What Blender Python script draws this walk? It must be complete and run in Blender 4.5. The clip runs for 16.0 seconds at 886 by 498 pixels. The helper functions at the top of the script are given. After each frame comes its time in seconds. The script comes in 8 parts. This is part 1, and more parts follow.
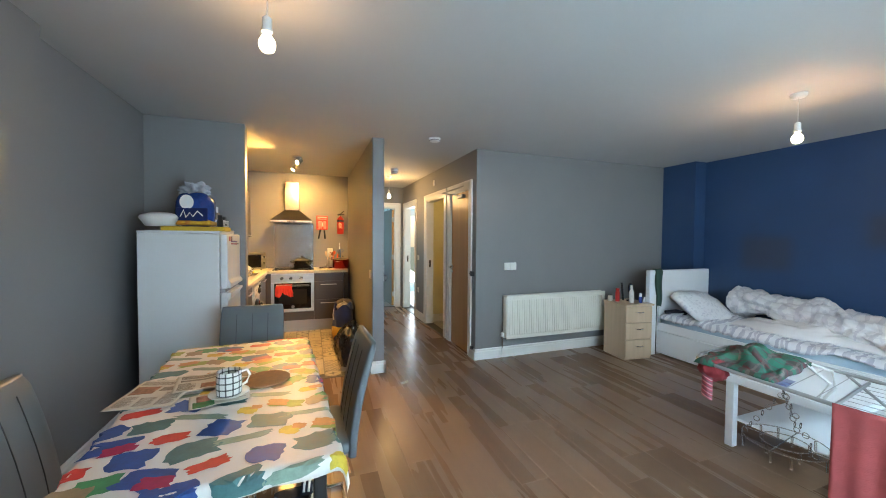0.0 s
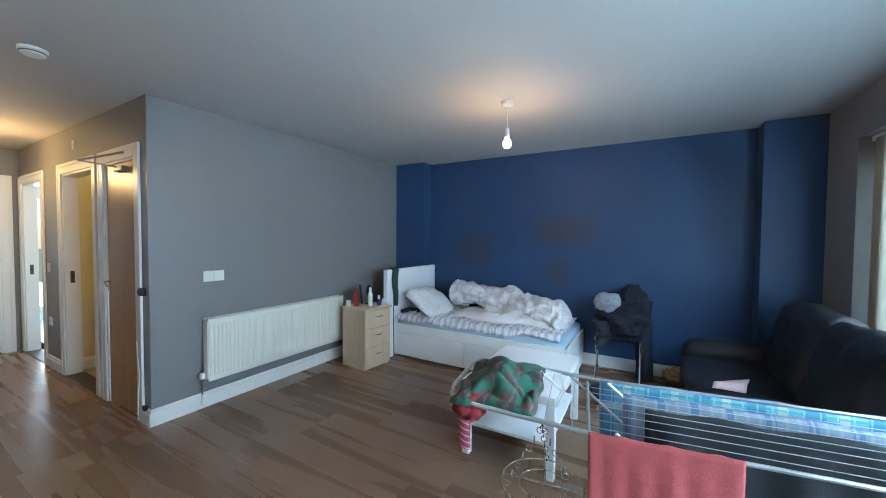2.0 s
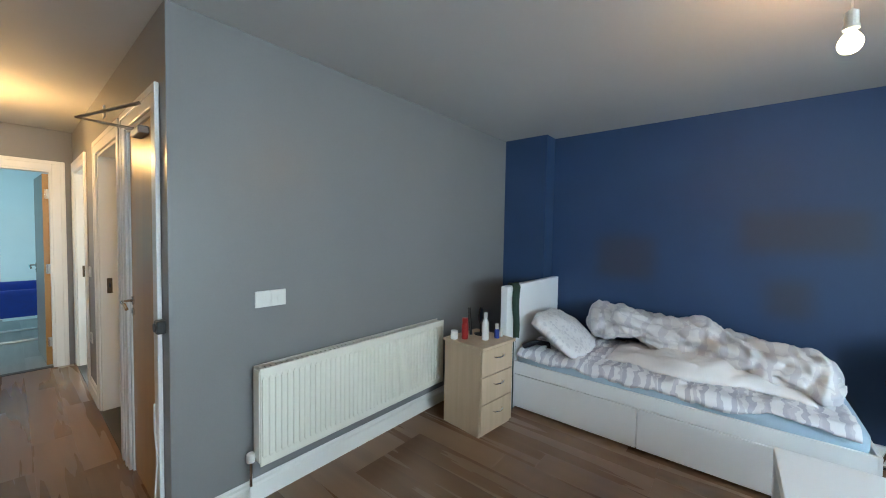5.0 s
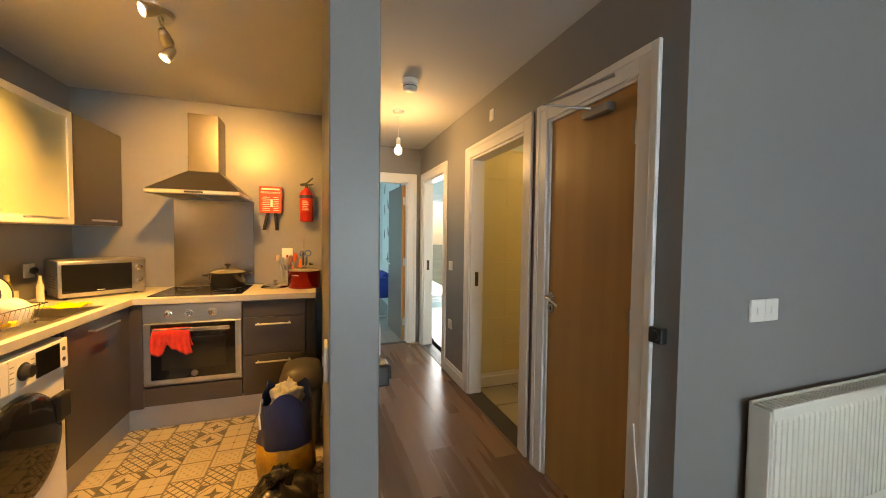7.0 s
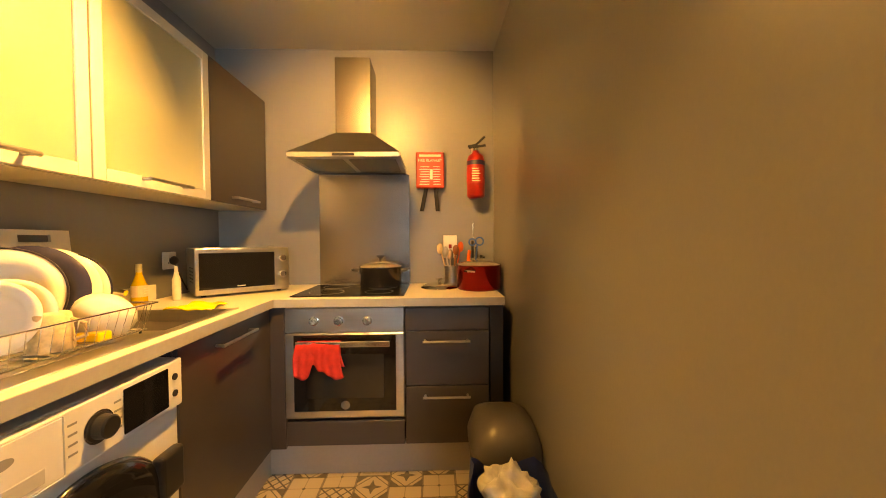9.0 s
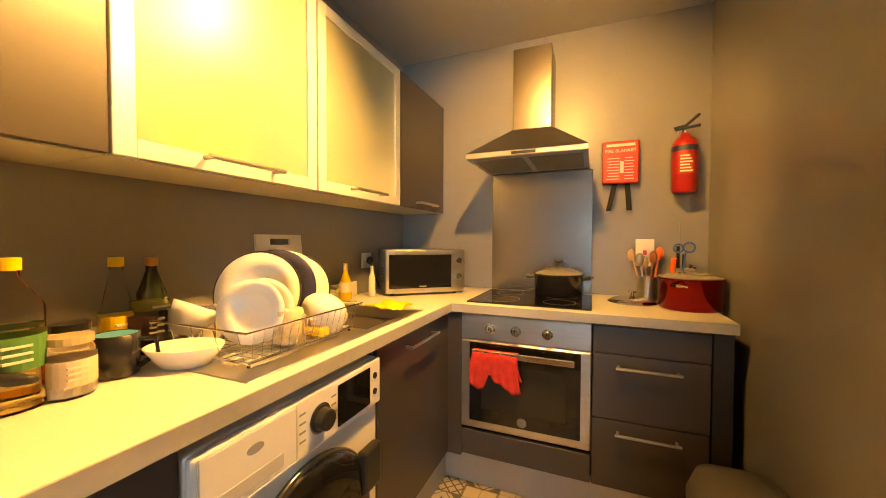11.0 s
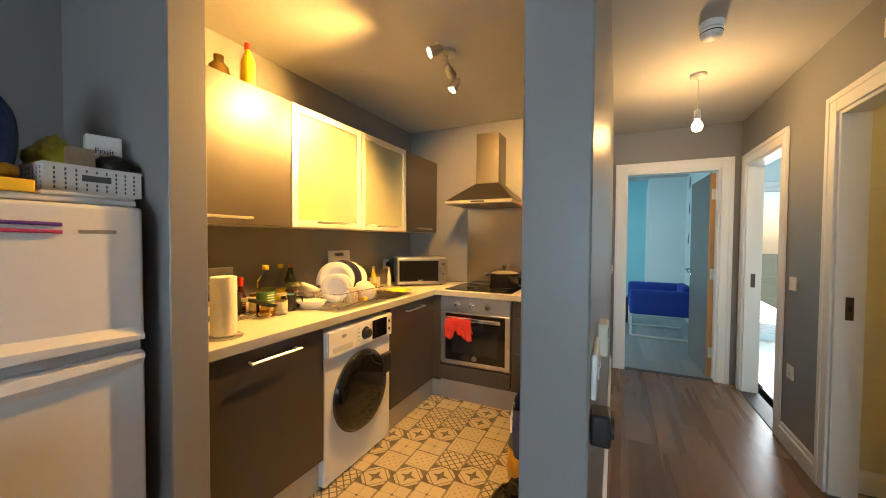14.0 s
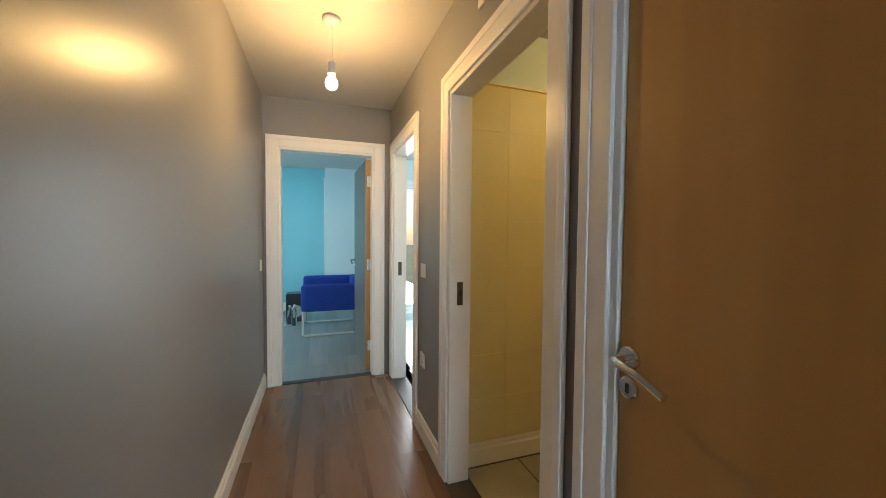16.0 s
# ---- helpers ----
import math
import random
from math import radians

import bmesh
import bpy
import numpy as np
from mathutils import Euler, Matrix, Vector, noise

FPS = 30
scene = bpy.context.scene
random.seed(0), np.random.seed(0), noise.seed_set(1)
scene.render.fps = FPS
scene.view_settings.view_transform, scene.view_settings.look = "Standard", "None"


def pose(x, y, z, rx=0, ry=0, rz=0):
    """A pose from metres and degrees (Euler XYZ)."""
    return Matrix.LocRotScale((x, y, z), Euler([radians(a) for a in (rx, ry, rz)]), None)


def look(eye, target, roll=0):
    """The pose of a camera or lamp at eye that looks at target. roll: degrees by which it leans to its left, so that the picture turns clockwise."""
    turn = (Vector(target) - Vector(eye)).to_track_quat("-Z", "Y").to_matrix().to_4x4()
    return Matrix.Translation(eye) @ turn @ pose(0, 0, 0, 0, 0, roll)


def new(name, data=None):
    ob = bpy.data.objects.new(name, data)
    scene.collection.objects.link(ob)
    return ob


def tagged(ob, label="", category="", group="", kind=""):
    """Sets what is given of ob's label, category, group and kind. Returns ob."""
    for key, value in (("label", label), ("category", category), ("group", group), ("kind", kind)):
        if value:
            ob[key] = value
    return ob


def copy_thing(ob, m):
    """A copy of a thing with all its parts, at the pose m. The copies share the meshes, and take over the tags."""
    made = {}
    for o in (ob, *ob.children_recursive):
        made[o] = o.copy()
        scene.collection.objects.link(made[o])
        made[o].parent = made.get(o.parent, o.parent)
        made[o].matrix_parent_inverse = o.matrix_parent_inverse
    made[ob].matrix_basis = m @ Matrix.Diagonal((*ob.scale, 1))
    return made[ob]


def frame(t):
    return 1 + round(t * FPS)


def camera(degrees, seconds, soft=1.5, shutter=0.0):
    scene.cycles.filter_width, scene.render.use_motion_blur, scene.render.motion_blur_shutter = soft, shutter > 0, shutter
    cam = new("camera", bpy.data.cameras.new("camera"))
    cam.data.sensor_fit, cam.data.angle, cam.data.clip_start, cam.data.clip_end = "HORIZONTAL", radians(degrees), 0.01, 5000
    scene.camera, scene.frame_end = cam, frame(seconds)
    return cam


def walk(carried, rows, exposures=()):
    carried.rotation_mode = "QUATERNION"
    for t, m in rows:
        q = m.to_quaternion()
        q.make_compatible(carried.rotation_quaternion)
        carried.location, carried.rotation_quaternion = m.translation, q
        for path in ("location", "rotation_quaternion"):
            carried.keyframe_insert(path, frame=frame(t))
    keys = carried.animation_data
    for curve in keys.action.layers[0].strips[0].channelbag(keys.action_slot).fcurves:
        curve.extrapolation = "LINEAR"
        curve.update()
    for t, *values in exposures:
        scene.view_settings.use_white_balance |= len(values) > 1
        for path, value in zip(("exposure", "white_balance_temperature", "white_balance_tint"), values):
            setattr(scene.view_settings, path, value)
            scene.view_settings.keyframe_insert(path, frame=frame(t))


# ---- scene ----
cam = camera(101.9, 16.0, 1.0)
PATH = [
    (0, (0.192, 0.171, 1.419), (0.883, 2.046, 1.359), 0.4),
    (0.5, (0.317, 0.321, 1.396), (1.29, 2.067, 1.34), 0.4),
    (1, (0.48, 0.459, 1.403), (1.734, 2.016, 1.345), 0.4),
    (1.5, (0.648, 0.589, 1.404), (2.154, 1.904, 1.345), 0.4),
    (2, (0.808, 0.735, 1.425), (2.532, 1.746, 1.361), 0.4),
    (2.5, (1.005, 0.847, 1.42), (2.875, 1.555, 1.356), 0.3),
    (3, (1.247, 0.991, 1.431), (3.168, 1.542, 1.366), 0.3),
    (3.2, (1.329, 1.059, 1.416), (3.254, 1.597, 1.356), 0.4),
    (5.3, (1.537, 2.142, 1.452), (2.947, 3.557, 1.368), 0.9),
    (5.5, (1.464, 2.245, 1.45), (2.785, 3.745, 1.365), 0.8),
    (6, (1.26, 2.494, 1.426), (2.337, 4.178, 1.341), 0.7),
    (6.5, (1.039, 2.756, 1.418), (1.878, 4.57, 1.337), 0.6),
    (7, (0.77, 3.009, 1.369), (1.421, 4.899, 1.294), 0.7),
    (7.5, (0.638, 3.302, 1.32), (1.155, 5.233, 1.238), 0.1),
    (8, (0.516, 3.628, 1.237), (0.896, 5.591, 1.185), -0.4),
    (10.3, (0.29, 4.374, 1.203), (-0.153, 6.324, 1.151), 0.1),
    (10.5, (0.266, 4.353, 1.215), (-0.263, 6.28, 1.158), 0.1),
    (11, (0.232, 4.266, 1.234), (-0.532, 6.114, 1.182), 0.2),
    (11.5, (0.236, 4.12, 1.257), (-0.744, 5.862, 1.207), 0.1),
    (12, (0.317, 3.932, 1.281), (-0.831, 5.569, 1.23), 0.2),
    (12.5, (0.457, 3.758, 1.3), (-0.746, 5.355, 1.252), 0.2),
    (13, (0.643, 3.608, 1.316), (-0.559, 5.205, 1.267), 0.1),
    (13.5, (0.819, 3.448, 1.333), (-0.289, 5.113, 1.285), 0.2),
    (14, (0.952, 3.241, 1.345), (0.085, 5.043, 1.291), 0.4),
    (14.5, (1.061, 3.198, 1.327), (0.584, 5.14, 1.273), 0.1),
    (15, (1.176, 3.418, 1.312), (1.118, 5.416, 1.251), 0.1),
    (15.5, (1.277, 3.7, 1.327), (1.56, 5.679, 1.252), 0.2),
    (16, (1.36, 4.102, 1.296), (2.011, 5.992, 1.224), 0.5),
]
EXPOSURES = [(0, 0.2, 6450, 9), (1, 0.16, 6350, 9), (2.5, 0.2, 5800, 8), (3.2, 0.2, 5800, 8), (5.3, 0.28, 6900, 10), (6.5, 0.14, 7600, 13), (8, 0.02, 7900, 15), (10.3, -0.05, 7600, 15),
             (12, -0.1, 7400, 13), (13, -0.2, 7300, 13), (14.5, -0.1, 6600, 10), (16, 0.05, 6600, 10)]
walk(cam, [(t, look(eye, target, roll)) for t, eye, target, roll in PATH], EXPOSURES)

# ---- world, sun, large lights ----
world = bpy.data.worlds.new("world")
scene.world = world
world.use_nodes = True
wn = world.node_tree.nodes
sky = wn.new("ShaderNodeTexSky")
sky.sky_type, sky.sun_disc = "NISHITA", False
sky.sun_elevation, sky.sun_rotation = radians(54), radians(12)
world.node_tree.links.new(sky.outputs[0], wn["Background"].inputs[0])
wn["Background"].inputs[1].default_value = 0.15
sun = new("sun", bpy.data.lights.new("sun", "SUN"))
sun.data.energy, sun.data.angle, sun.data.color = 5.0, radians(0.6), (1, 0.95, 0.87)
sun.matrix_world = look((6, 14, 16), (3.6, 2.6, 0.0))


def area(name, eye, target, sx, sy, watts, color):
    ob = new(name, bpy.data.lights.new(name, "AREA"))
    ob.data.shape, ob.data.size, ob.data.size_y = "RECTANGLE", sx, sy
    ob.data.energy, ob.data.color = watts, color
    ob.matrix_world = look(eye, target)
    return ob


def bulb_light(name, at, watts, color, r=0.04):
    ob = new(name, bpy.data.lights.new(name, "POINT"))
    ob.data.energy, ob.data.color, ob.data.shadow_soft_size = watts, color, r
    ob.location = at
    return ob


def spot_light(name, eye, target, watts, color, cone=80, blend=0.6):
    ob = new(name, bpy.data.lights.new(name, "SPOT"))
    ob.data.energy, ob.data.color, ob.data.shadow_soft_size = watts, color, 0.025
    ob.data.spot_size, ob.data.spot_blend = radians(cone), blend
    ob.matrix_world = look(eye, target)
    return ob


WARM, AMBER, COOL = (1.0, 0.60, 0.28), (1.0, 0.525, 0.125), (0.56, 0.80, 1.0)
area("window_daylight", (1.72, -0.80, 1.27), (2.0, 2.4, 0.9), 2.5, 1.6, 92, COOL)
area("sky_daylight", (2.5, -2.1, 3.35), (2.9, 1.0, 0.2), 5.0, 1.6, 330, COOL)
area("bedroom_daylight", (-0.85, 9.1, 1.4), (2, 9.1, 1.2), 1.4, 1.3, 45, (0.62, 0.88, 1.0))
area("side_room_daylight", (3.3, 9.35, 1.15), (3.0, 7.0, 0.6), 2.2, 2.0, 110, (0.85, 0.94, 1.0))
bulb_light("bulb_light_dining", (0.025, 1.86, 2.20), 4.5, WARM)
bulb_light("bulb_light_lounge", (3.418, 1.71, 2.12), 9, WARM)
bulb_light("bulb_light_hall", (1.425, 6.15, 2.10), 25, (1.0, 0.60, 0.22))
bulb_light("bulb_light_shower", (3.0, 5.0, 2.25), 8, (1.0, 0.70, 0.32))
spot_light("spot_light_cabinet", (0.05, 4.96, 2.28), (-0.68, 4.46, 2.06), 370, AMBER, 88, 1.0)
spot_light("spot_light_hood", (0.04, 5.20, 2.27), (0.0, 6.40, 1.55), 165, AMBER, 96, 0.7)
spot_light("spot_light_sink", (0.0, 5.38, 2.25), (-0.52, 4.70, 0.95), 390, AMBER, 127, 1.0)

# ---- materials ----
MATS = {}


def mat(name, color, rough=0.5, metal=0.0, vary=0.12, scale=6.0, fine=60.0, bump=0.05, stretch=(1, 1, 1), emit=None, power=0.0, per=0.0, coat=0.0, dirt=None):
    """Colour with variation at two scales, relief and uneven gloss."""
    if name in MATS:
        return MATS[name]
    m = bpy.data.materials.new(name)
    m.use_nodes = True
    nt = m.node_tree
    n, l = nt.nodes, nt.links
    b = n["Principled BSDF"]
    tc = n.new("ShaderNodeTexCoord")
    mp = n.new("ShaderNodeMapping")
    mp.inputs["Scale"].default_value = stretch
    l.new(tc.outputs["Object"], mp.inputs[0])
    big, small = n.new("ShaderNodeTexNoise"), n.new("ShaderNodeTexNoise")
    big.inputs["Scale"].default_value, small.inputs["Scale"].default_value = scale, fine
    big.inputs["Detail"].default_value = 4
    for t in (big, small):
        l.new(mp.outputs[0], t.inputs["Vector"])
    add = n.new("ShaderNodeMath")
    add.operation = "MULTIPLY_ADD"
    add.inputs[1].default_value = 0.4
    l.new(small.outputs[0], add.inputs[0])
    l.new(big.outputs[0], add.inputs[2])
    src = add.outputs[0]
    if per:
        oi = n.new("ShaderNodeObjectInfo")
        pm = n.new("ShaderNodeMath")
        pm.operation = "MULTIPLY_ADD"
        pm.inputs[1].default_value = per
        l.new(oi.outputs["Random"], pm.inputs[0])
        l.new(src, pm.inputs[2])
        src = pm.outputs[0]
    rr = n.new("ShaderNodeMapRange")
    rr.inputs[1].default_value, rr.inputs[2].default_value = 0.4, 1.0 + per
    l.new(src, rr.inputs[0])
    mix = n.new("ShaderNodeMix")
    mix.data_type = "RGBA"
    lo = [max(0, c * (1 - vary)) for c in color]
    hi = [min(1, c * (1 + vary)) for c in color]
    mix.inputs[6].default_value, mix.inputs[7].default_value = (*lo, 1), (*(dirt or hi), 1)
    l.new(rr.outputs[0], mix.inputs[0])
    l.new(mix.outputs[2], b.inputs["Base Color"])
    ro = n.new("ShaderNodeMapRange")
    ro.inputs[3].default_value, ro.inputs[4].default_value = max(0.02, rough * 0.88), min(1, rough * 1.12)
    l.new(big.outputs[0], ro.inputs[0])
    l.new(ro.outputs[0], b.inputs["Roughness"])
    b.inputs["Metallic"].default_value = metal
    b.inputs["Coat Weight"].default_value = coat
    if bump:
        bp = n.new("ShaderNodeBump")
        bp.inputs["Strength"].default_value, bp.inputs["Distance"].default_value = bump, 0.01
        l.new(add.outputs[0], bp.inputs["Height"])
        l.new(bp.outputs[0], b.inputs["Normal"])
    if emit:
        b.inputs["Emission Color"].default_value, b.inputs["Emission Strength"].default_value = (*emit, 1), power
    MATS[name] = m
    return m


def glassy(name, color=(1, 1, 1), rough=0.02, ior=1.45):
    if name in MATS:
        return MATS[name]
    m = bpy.data.materials.new(name)
    m.use_nodes = True
    b = m.node_tree.nodes["Principled BSDF"]
    b.inputs["Base Color"].default_value = (*color, 1)
    b.inputs["Roughness"].default_value, b.inputs["Transmission Weight"].default_value, b.inputs["IOR"].default_value = rough, 1.0, ior
    MATS[name] = m
    return m


def striped(name, base, bands, rough=0.85, warp=0.0):
    """Cloth with bands: (axis, period in m, width share, offset, colour)."""
    m = bpy.data.materials.new(name)
    m.use_nodes = True
    n, l = m.node_tree.nodes, m.node_tree.links
    b = n["Principled BSDF"]
    b.inputs["Roughness"].default_value = rough
    uv = n.new("ShaderNodeUVMap")
    sep = n.new("ShaderNodeSeparateXYZ")
    l.new(uv.outputs[0], sep.inputs[0])
    noi = n.new("ShaderNodeTexNoise")
    noi.inputs["Scale"].default_value = 14
    l.new(uv.outputs[0], noi.inputs["Vector"])
    cur = None
    for axis, period, width, off, col in bands:
        a = n.new("ShaderNodeMath")
        a.operation = "MULTIPLY_ADD"
        a.inputs[1].default_value = 1 / period
        a.inputs[2].default_value = off
        l.new(sep.outputs[axis], a.inputs[0])
        w = n.new("ShaderNodeMath")
        w.operation = "MULTIPLY_ADD"
        w.inputs[1].default_value = warp
        l.new(noi.outputs[0], w.inputs[0])
        l.new(a.outputs[0], w.inputs[2])
        f = n.new("ShaderNodeMath")
        f.operation = "FRACT"
        l.new(w.outputs[0], f.inputs[0])
        c = n.new("ShaderNodeMath")
        c.operation = "LESS_THAN"
        c.inputs[1].default_value = width
        l.new(f.outputs[0], c.inputs[0])
        h = n.new("ShaderNodeMath")
        h.operation = "MULTIPLY"
        h.inputs[1].default_value = 0.8
        l.new(c.outputs[0], h.inputs[0])
        mx = n.new("ShaderNodeMix")
        mx.data_type = "RGBA"
        if cur is None:
            mx.inputs[6].default_value = (*base, 1)
        else:
            l.new(cur, mx.inputs[6])
        mx.inputs[7].default_value = (*col, 1)
        l.new(h.outputs[0], mx.inputs[0])
        cur = mx.outputs[2]
    l.new(cur, b.inputs["Base Color"])
    fine = n.new("ShaderNodeTexNoise")
    fine.inputs["Scale"].default_value = 400
    l.new(uv.outputs[0], fine.inputs["Vector"])
    bp = n.new("ShaderNodeBump")
    bp.inputs["Strength"].default_value = 0.1
    l.new(fine.outputs[0], bp.inputs["Height"])
    l.new(bp.outputs[0], b.inputs["Normal"])
    MATS[name] = m
    return m


def patchwork(name, base, colours, scale=7.0, cover=0.55, rough=0.5):
    """Torn patches of colour on a pale ground."""
    m = bpy.data.materials.new(name)
    m.use_nodes = True
    n, l = m.node_tree.nodes, m.node_tree.links
    b = n["Principled BSDF"]
    b.inputs["Roughness"].default_value = rough
    tc = n.new("ShaderNodeTexCoord")
    noi = n.new("ShaderNodeTexNoise")
    noi.inputs["Scale"].default_value = 22
    noi.inputs["Detail"].default_value = 5
    l.new(tc.outputs["Object"], noi.inputs["Vector"])
    mixv = n.new("ShaderNodeVectorMath")
    mixv.operation = "MULTIPLY_ADD"
    mixv.inputs[1].default_value = (0.028, 0.028, 0)
    l.new(noi.outputs["Color"], mixv.inputs[0])
    l.new(tc.outputs["Object"], mixv.inputs[2])
    flat = n.new("ShaderNodeVectorMath")
    flat.operation = "MULTIPLY"
    flat.inputs[1].default_value = (1, 1, 0)
    l.new(mixv.outputs[0], flat.inputs[0])
    b.inputs["Specular IOR Level"].default_value = 0.25
    cur = None
    for size, share, cols, shift in ((scale, cover, colours, 0.0),):
        sh_ = n.new("ShaderNodeVectorMath")
        sh_.inputs[1].default_value = (shift, shift * 0.6, 0)
        l.new(flat.outputs[0], sh_.inputs[0])
        vo = n.new("ShaderNodeTexVoronoi")
        vo.distance = "MANHATTAN"
        vo.voronoi_dimensions = "2D"
        vo.inputs["Scale"].default_value = size
        l.new(sh_.outputs[0], vo.inputs["Vector"])
        sep = n.new("ShaderNodeSeparateColor")
        l.new(vo.outputs["Color"], sep.inputs[0])
        ramp = n.new("ShaderNodeValToRGB")
        ramp.color_ramp.interpolation = "CONSTANT"
        els = ramp.color_ramp.elements
        while len(els) < len(cols):
            els.new(0.5)
        for i, c in enumerate(cols):
            els[i].position = i / len(cols)
            els[i].color = (*c, 1)
        l.new(sep.outputs[0], ramp.inputs[0])
        lt = n.new("ShaderNodeMath")
        lt.operation = "LESS_THAN"
        lt.inputs[1].default_value = share
        l.new(vo.outputs["Distance"], lt.inputs[0])
        mx = n.new("ShaderNodeMix")
        mx.data_type = "RGBA"
        if cur is None:
            mx.inputs[6].default_value = (*base, 1)
        else:
            l.new(cur, mx.inputs[6])
        l.new(ramp.outputs[0], mx.inputs[7])
        l.new(lt.outputs[0], mx.inputs[0])
        cur = mx.outputs[2]
    l.new(mx.outputs[2], b.inputs["Base Color"])
    MATS[name] = m
    return m


def wood(name, dark, light, rough=0.4, along=1, bands=26.0, per=0.5, coat=0.0):
    m = bpy.data.materials.new(name)
    m.use_nodes = True
    n, l = m.node_tree.nodes, m.node_tree.links
    b = n["Principled BSDF"]
    tc = n.new("ShaderNodeTexCoord")
    oi = n.new("ShaderNodeObjectInfo")
    mp = n.new("ShaderNodeMapping")
    s = [bands] * 3
    s[along] = bands * 0.06
    mp.inputs["Scale"].default_value = s
    l.new(tc.outputs["Object"], mp.inputs[0])
    off = n.new("ShaderNodeVectorMath")
    off.operation = "MULTIPLY_ADD"
    off.inputs[1].default_value = (40, 40, 40)
    l.new(oi.outputs["Random"], off.inputs[0])
    l.new(mp.outputs[0], off.inputs[2])
    grain = n.new("ShaderNodeTexNoise")
    grain.inputs["Scale"].default_value, grain.inputs["Detail"].default_value, grain.inputs["Distortion"].default_value = 1.0, 3.5, 0.3
    l.new(off.outputs[0], grain.inputs["Vector"])
    cloud = n.new("ShaderNodeTexNoise")
    cloud.inputs["Scale"].default_value = 0.22
    l.new(mp.outputs[0], cloud.inputs["Vector"])
    su = n.new("ShaderNodeMath")
    su.operation = "ADD"
    l.new(grain.outputs[0], su.inputs[0])
    l.new(cloud.outputs[0], su.inputs[1])
    pr = n.new("ShaderNodeMath")
    pr.operation = "MULTIPLY_ADD"
    pr.inputs[1].default_value = per
    l.new(oi.outputs["Random"], pr.inputs[0])
    l.new(su.outputs[0], pr.inputs[2])
    mr = n.new("ShaderNodeMapRange")
    mr.inputs[1].default_value, mr.inputs[2].default_value = 0.65, 1.35 + per
    l.new(pr.outputs[0], mr.inputs[0])
    mx = n.new("ShaderNodeMix")
    mx.data_type = "RGBA"
    mx.inputs[6].default_value, mx.inputs[7].default_value = (*dark, 1), (*light, 1)
    l.new(mr.outputs[0], mx.inputs[0])
    l.new(mx.outputs[2], b.inputs["Base Color"])
    ro = n.new("ShaderNodeMapRange")
    ro.inputs[3].default_value, ro.inputs[4].default_value = rough - 0.03, rough + 0.04
    l.new(grain.outputs[0], ro.inputs[0])
    l.new(ro.outputs[0], b.inputs["Roughness"])
    b.inputs["Coat Weight"].default_value = coat
    bp = n.new("ShaderNodeBump")
    bp.inputs["Strength"].default_value, bp.inputs["Distance"].default_value = 0.06, 0.004
    l.new(grain.outputs[0], bp.inputs["Height"])
    l.new(bp.outputs[0], b.inputs["Normal"])
    MATS[name] = m
    return m


GREY = mat("grey_wall_paint", (0.232, 0.228, 0.228), 0.34, vary=0.05, scale=1.5, fine=180, bump=0.04, stretch=(1, 1, 0.5))
BLUE = mat("navy_wall_paint", (0.025, 0.064, 0.152), 0.5, vary=0.14, scale=1.6, fine=150, bump=0.04)


def smudges(m, patches):
    """Old matt patches in the paint: (y0, y1, z0, z1), soft-edged."""
    n, l = m.node_tree.nodes, m.node_tree.links
    b = n["Principled BSDF"]
    tc = n.new("ShaderNodeTexCoord")
    sp = n.new("ShaderNodeSeparateXYZ")
    l.new(tc.outputs["Object"], sp.inputs[0])
    src = b.inputs["Base Color"].links[0].from_socket
    for y0, y1, z0, z1 in patches:
        prod = None
        for axis, a, c in ((1, y0, y1), (2, z0, z1)):
            for e, s in ((a, 1), (c, -1)):
                r = n.new("ShaderNodeMapRange")
                r.interpolation_type = "SMOOTHSTEP"
                r.inputs[1].default_value, r.inputs[2].default_value = e - s * 0.08, e + s * 0.08
                l.new(sp.outputs[axis], r.inputs[0])
                if prod is None:
                    prod = r.outputs[0]
                else:
                    k = n.new("ShaderNodeMath")
                    k.operation = "MULTIPLY"
                    l.new(prod, k.inputs[0])
                    l.new(r.outputs[0], k.inputs[1])
                    prod = k.outputs[0]
        k = n.new("ShaderNodeMath")
        k.operation = "MULTIPLY"
        k.inputs[1].default_value = 0.6
        l.new(prod, k.inputs[0])
        mx = n.new("ShaderNodeMix")
        mx.data_type = "RGBA"
        l.new(k.outputs[0], mx.inputs[0])
        l.new(src, mx.inputs[6])
        mx.inputs[7].default_value = (0.045, 0.048, 0.062, 1)
        src = mx.outputs[2]
    l.new(src, b.inputs["Base Color"])


smudges(BLUE, ((1.30, 1.98, 1.36, 1.66), (2.55, 3.03, 1.08, 1.46), (1.57, 1.82, 0.88, 1.16)))
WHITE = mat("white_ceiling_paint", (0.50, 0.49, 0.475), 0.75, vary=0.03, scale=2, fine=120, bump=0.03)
GLOSS = mat("white_gloss_paint", (0.80, 0.78, 0.74), 0.34, vary=0.012, scale=2, fine=60, bump=0)
CYAN = mat("pale_turquoise_paint", (0.24, 0.60, 0.68), 0.5, vary=0.05, scale=1.5, fine=150, bump=0.03)
PALE = mat("pale_white_paint", (0.66, 0.78, 0.80), 0.5, vary=0.04, scale=1.5, fine=150, bump=0.03)
CREAM = mat("cream_tile_glaze", (0.74, 0.66, 0.38), 0.42, vary=0.04, scale=3, fine=50, bump=0.02)
PLANK = wood("laminate_plank", (0.120, 0.067, 0.039), (0.30, 0.176, 0.103), 0.27, 1, 7.0, 0.02)
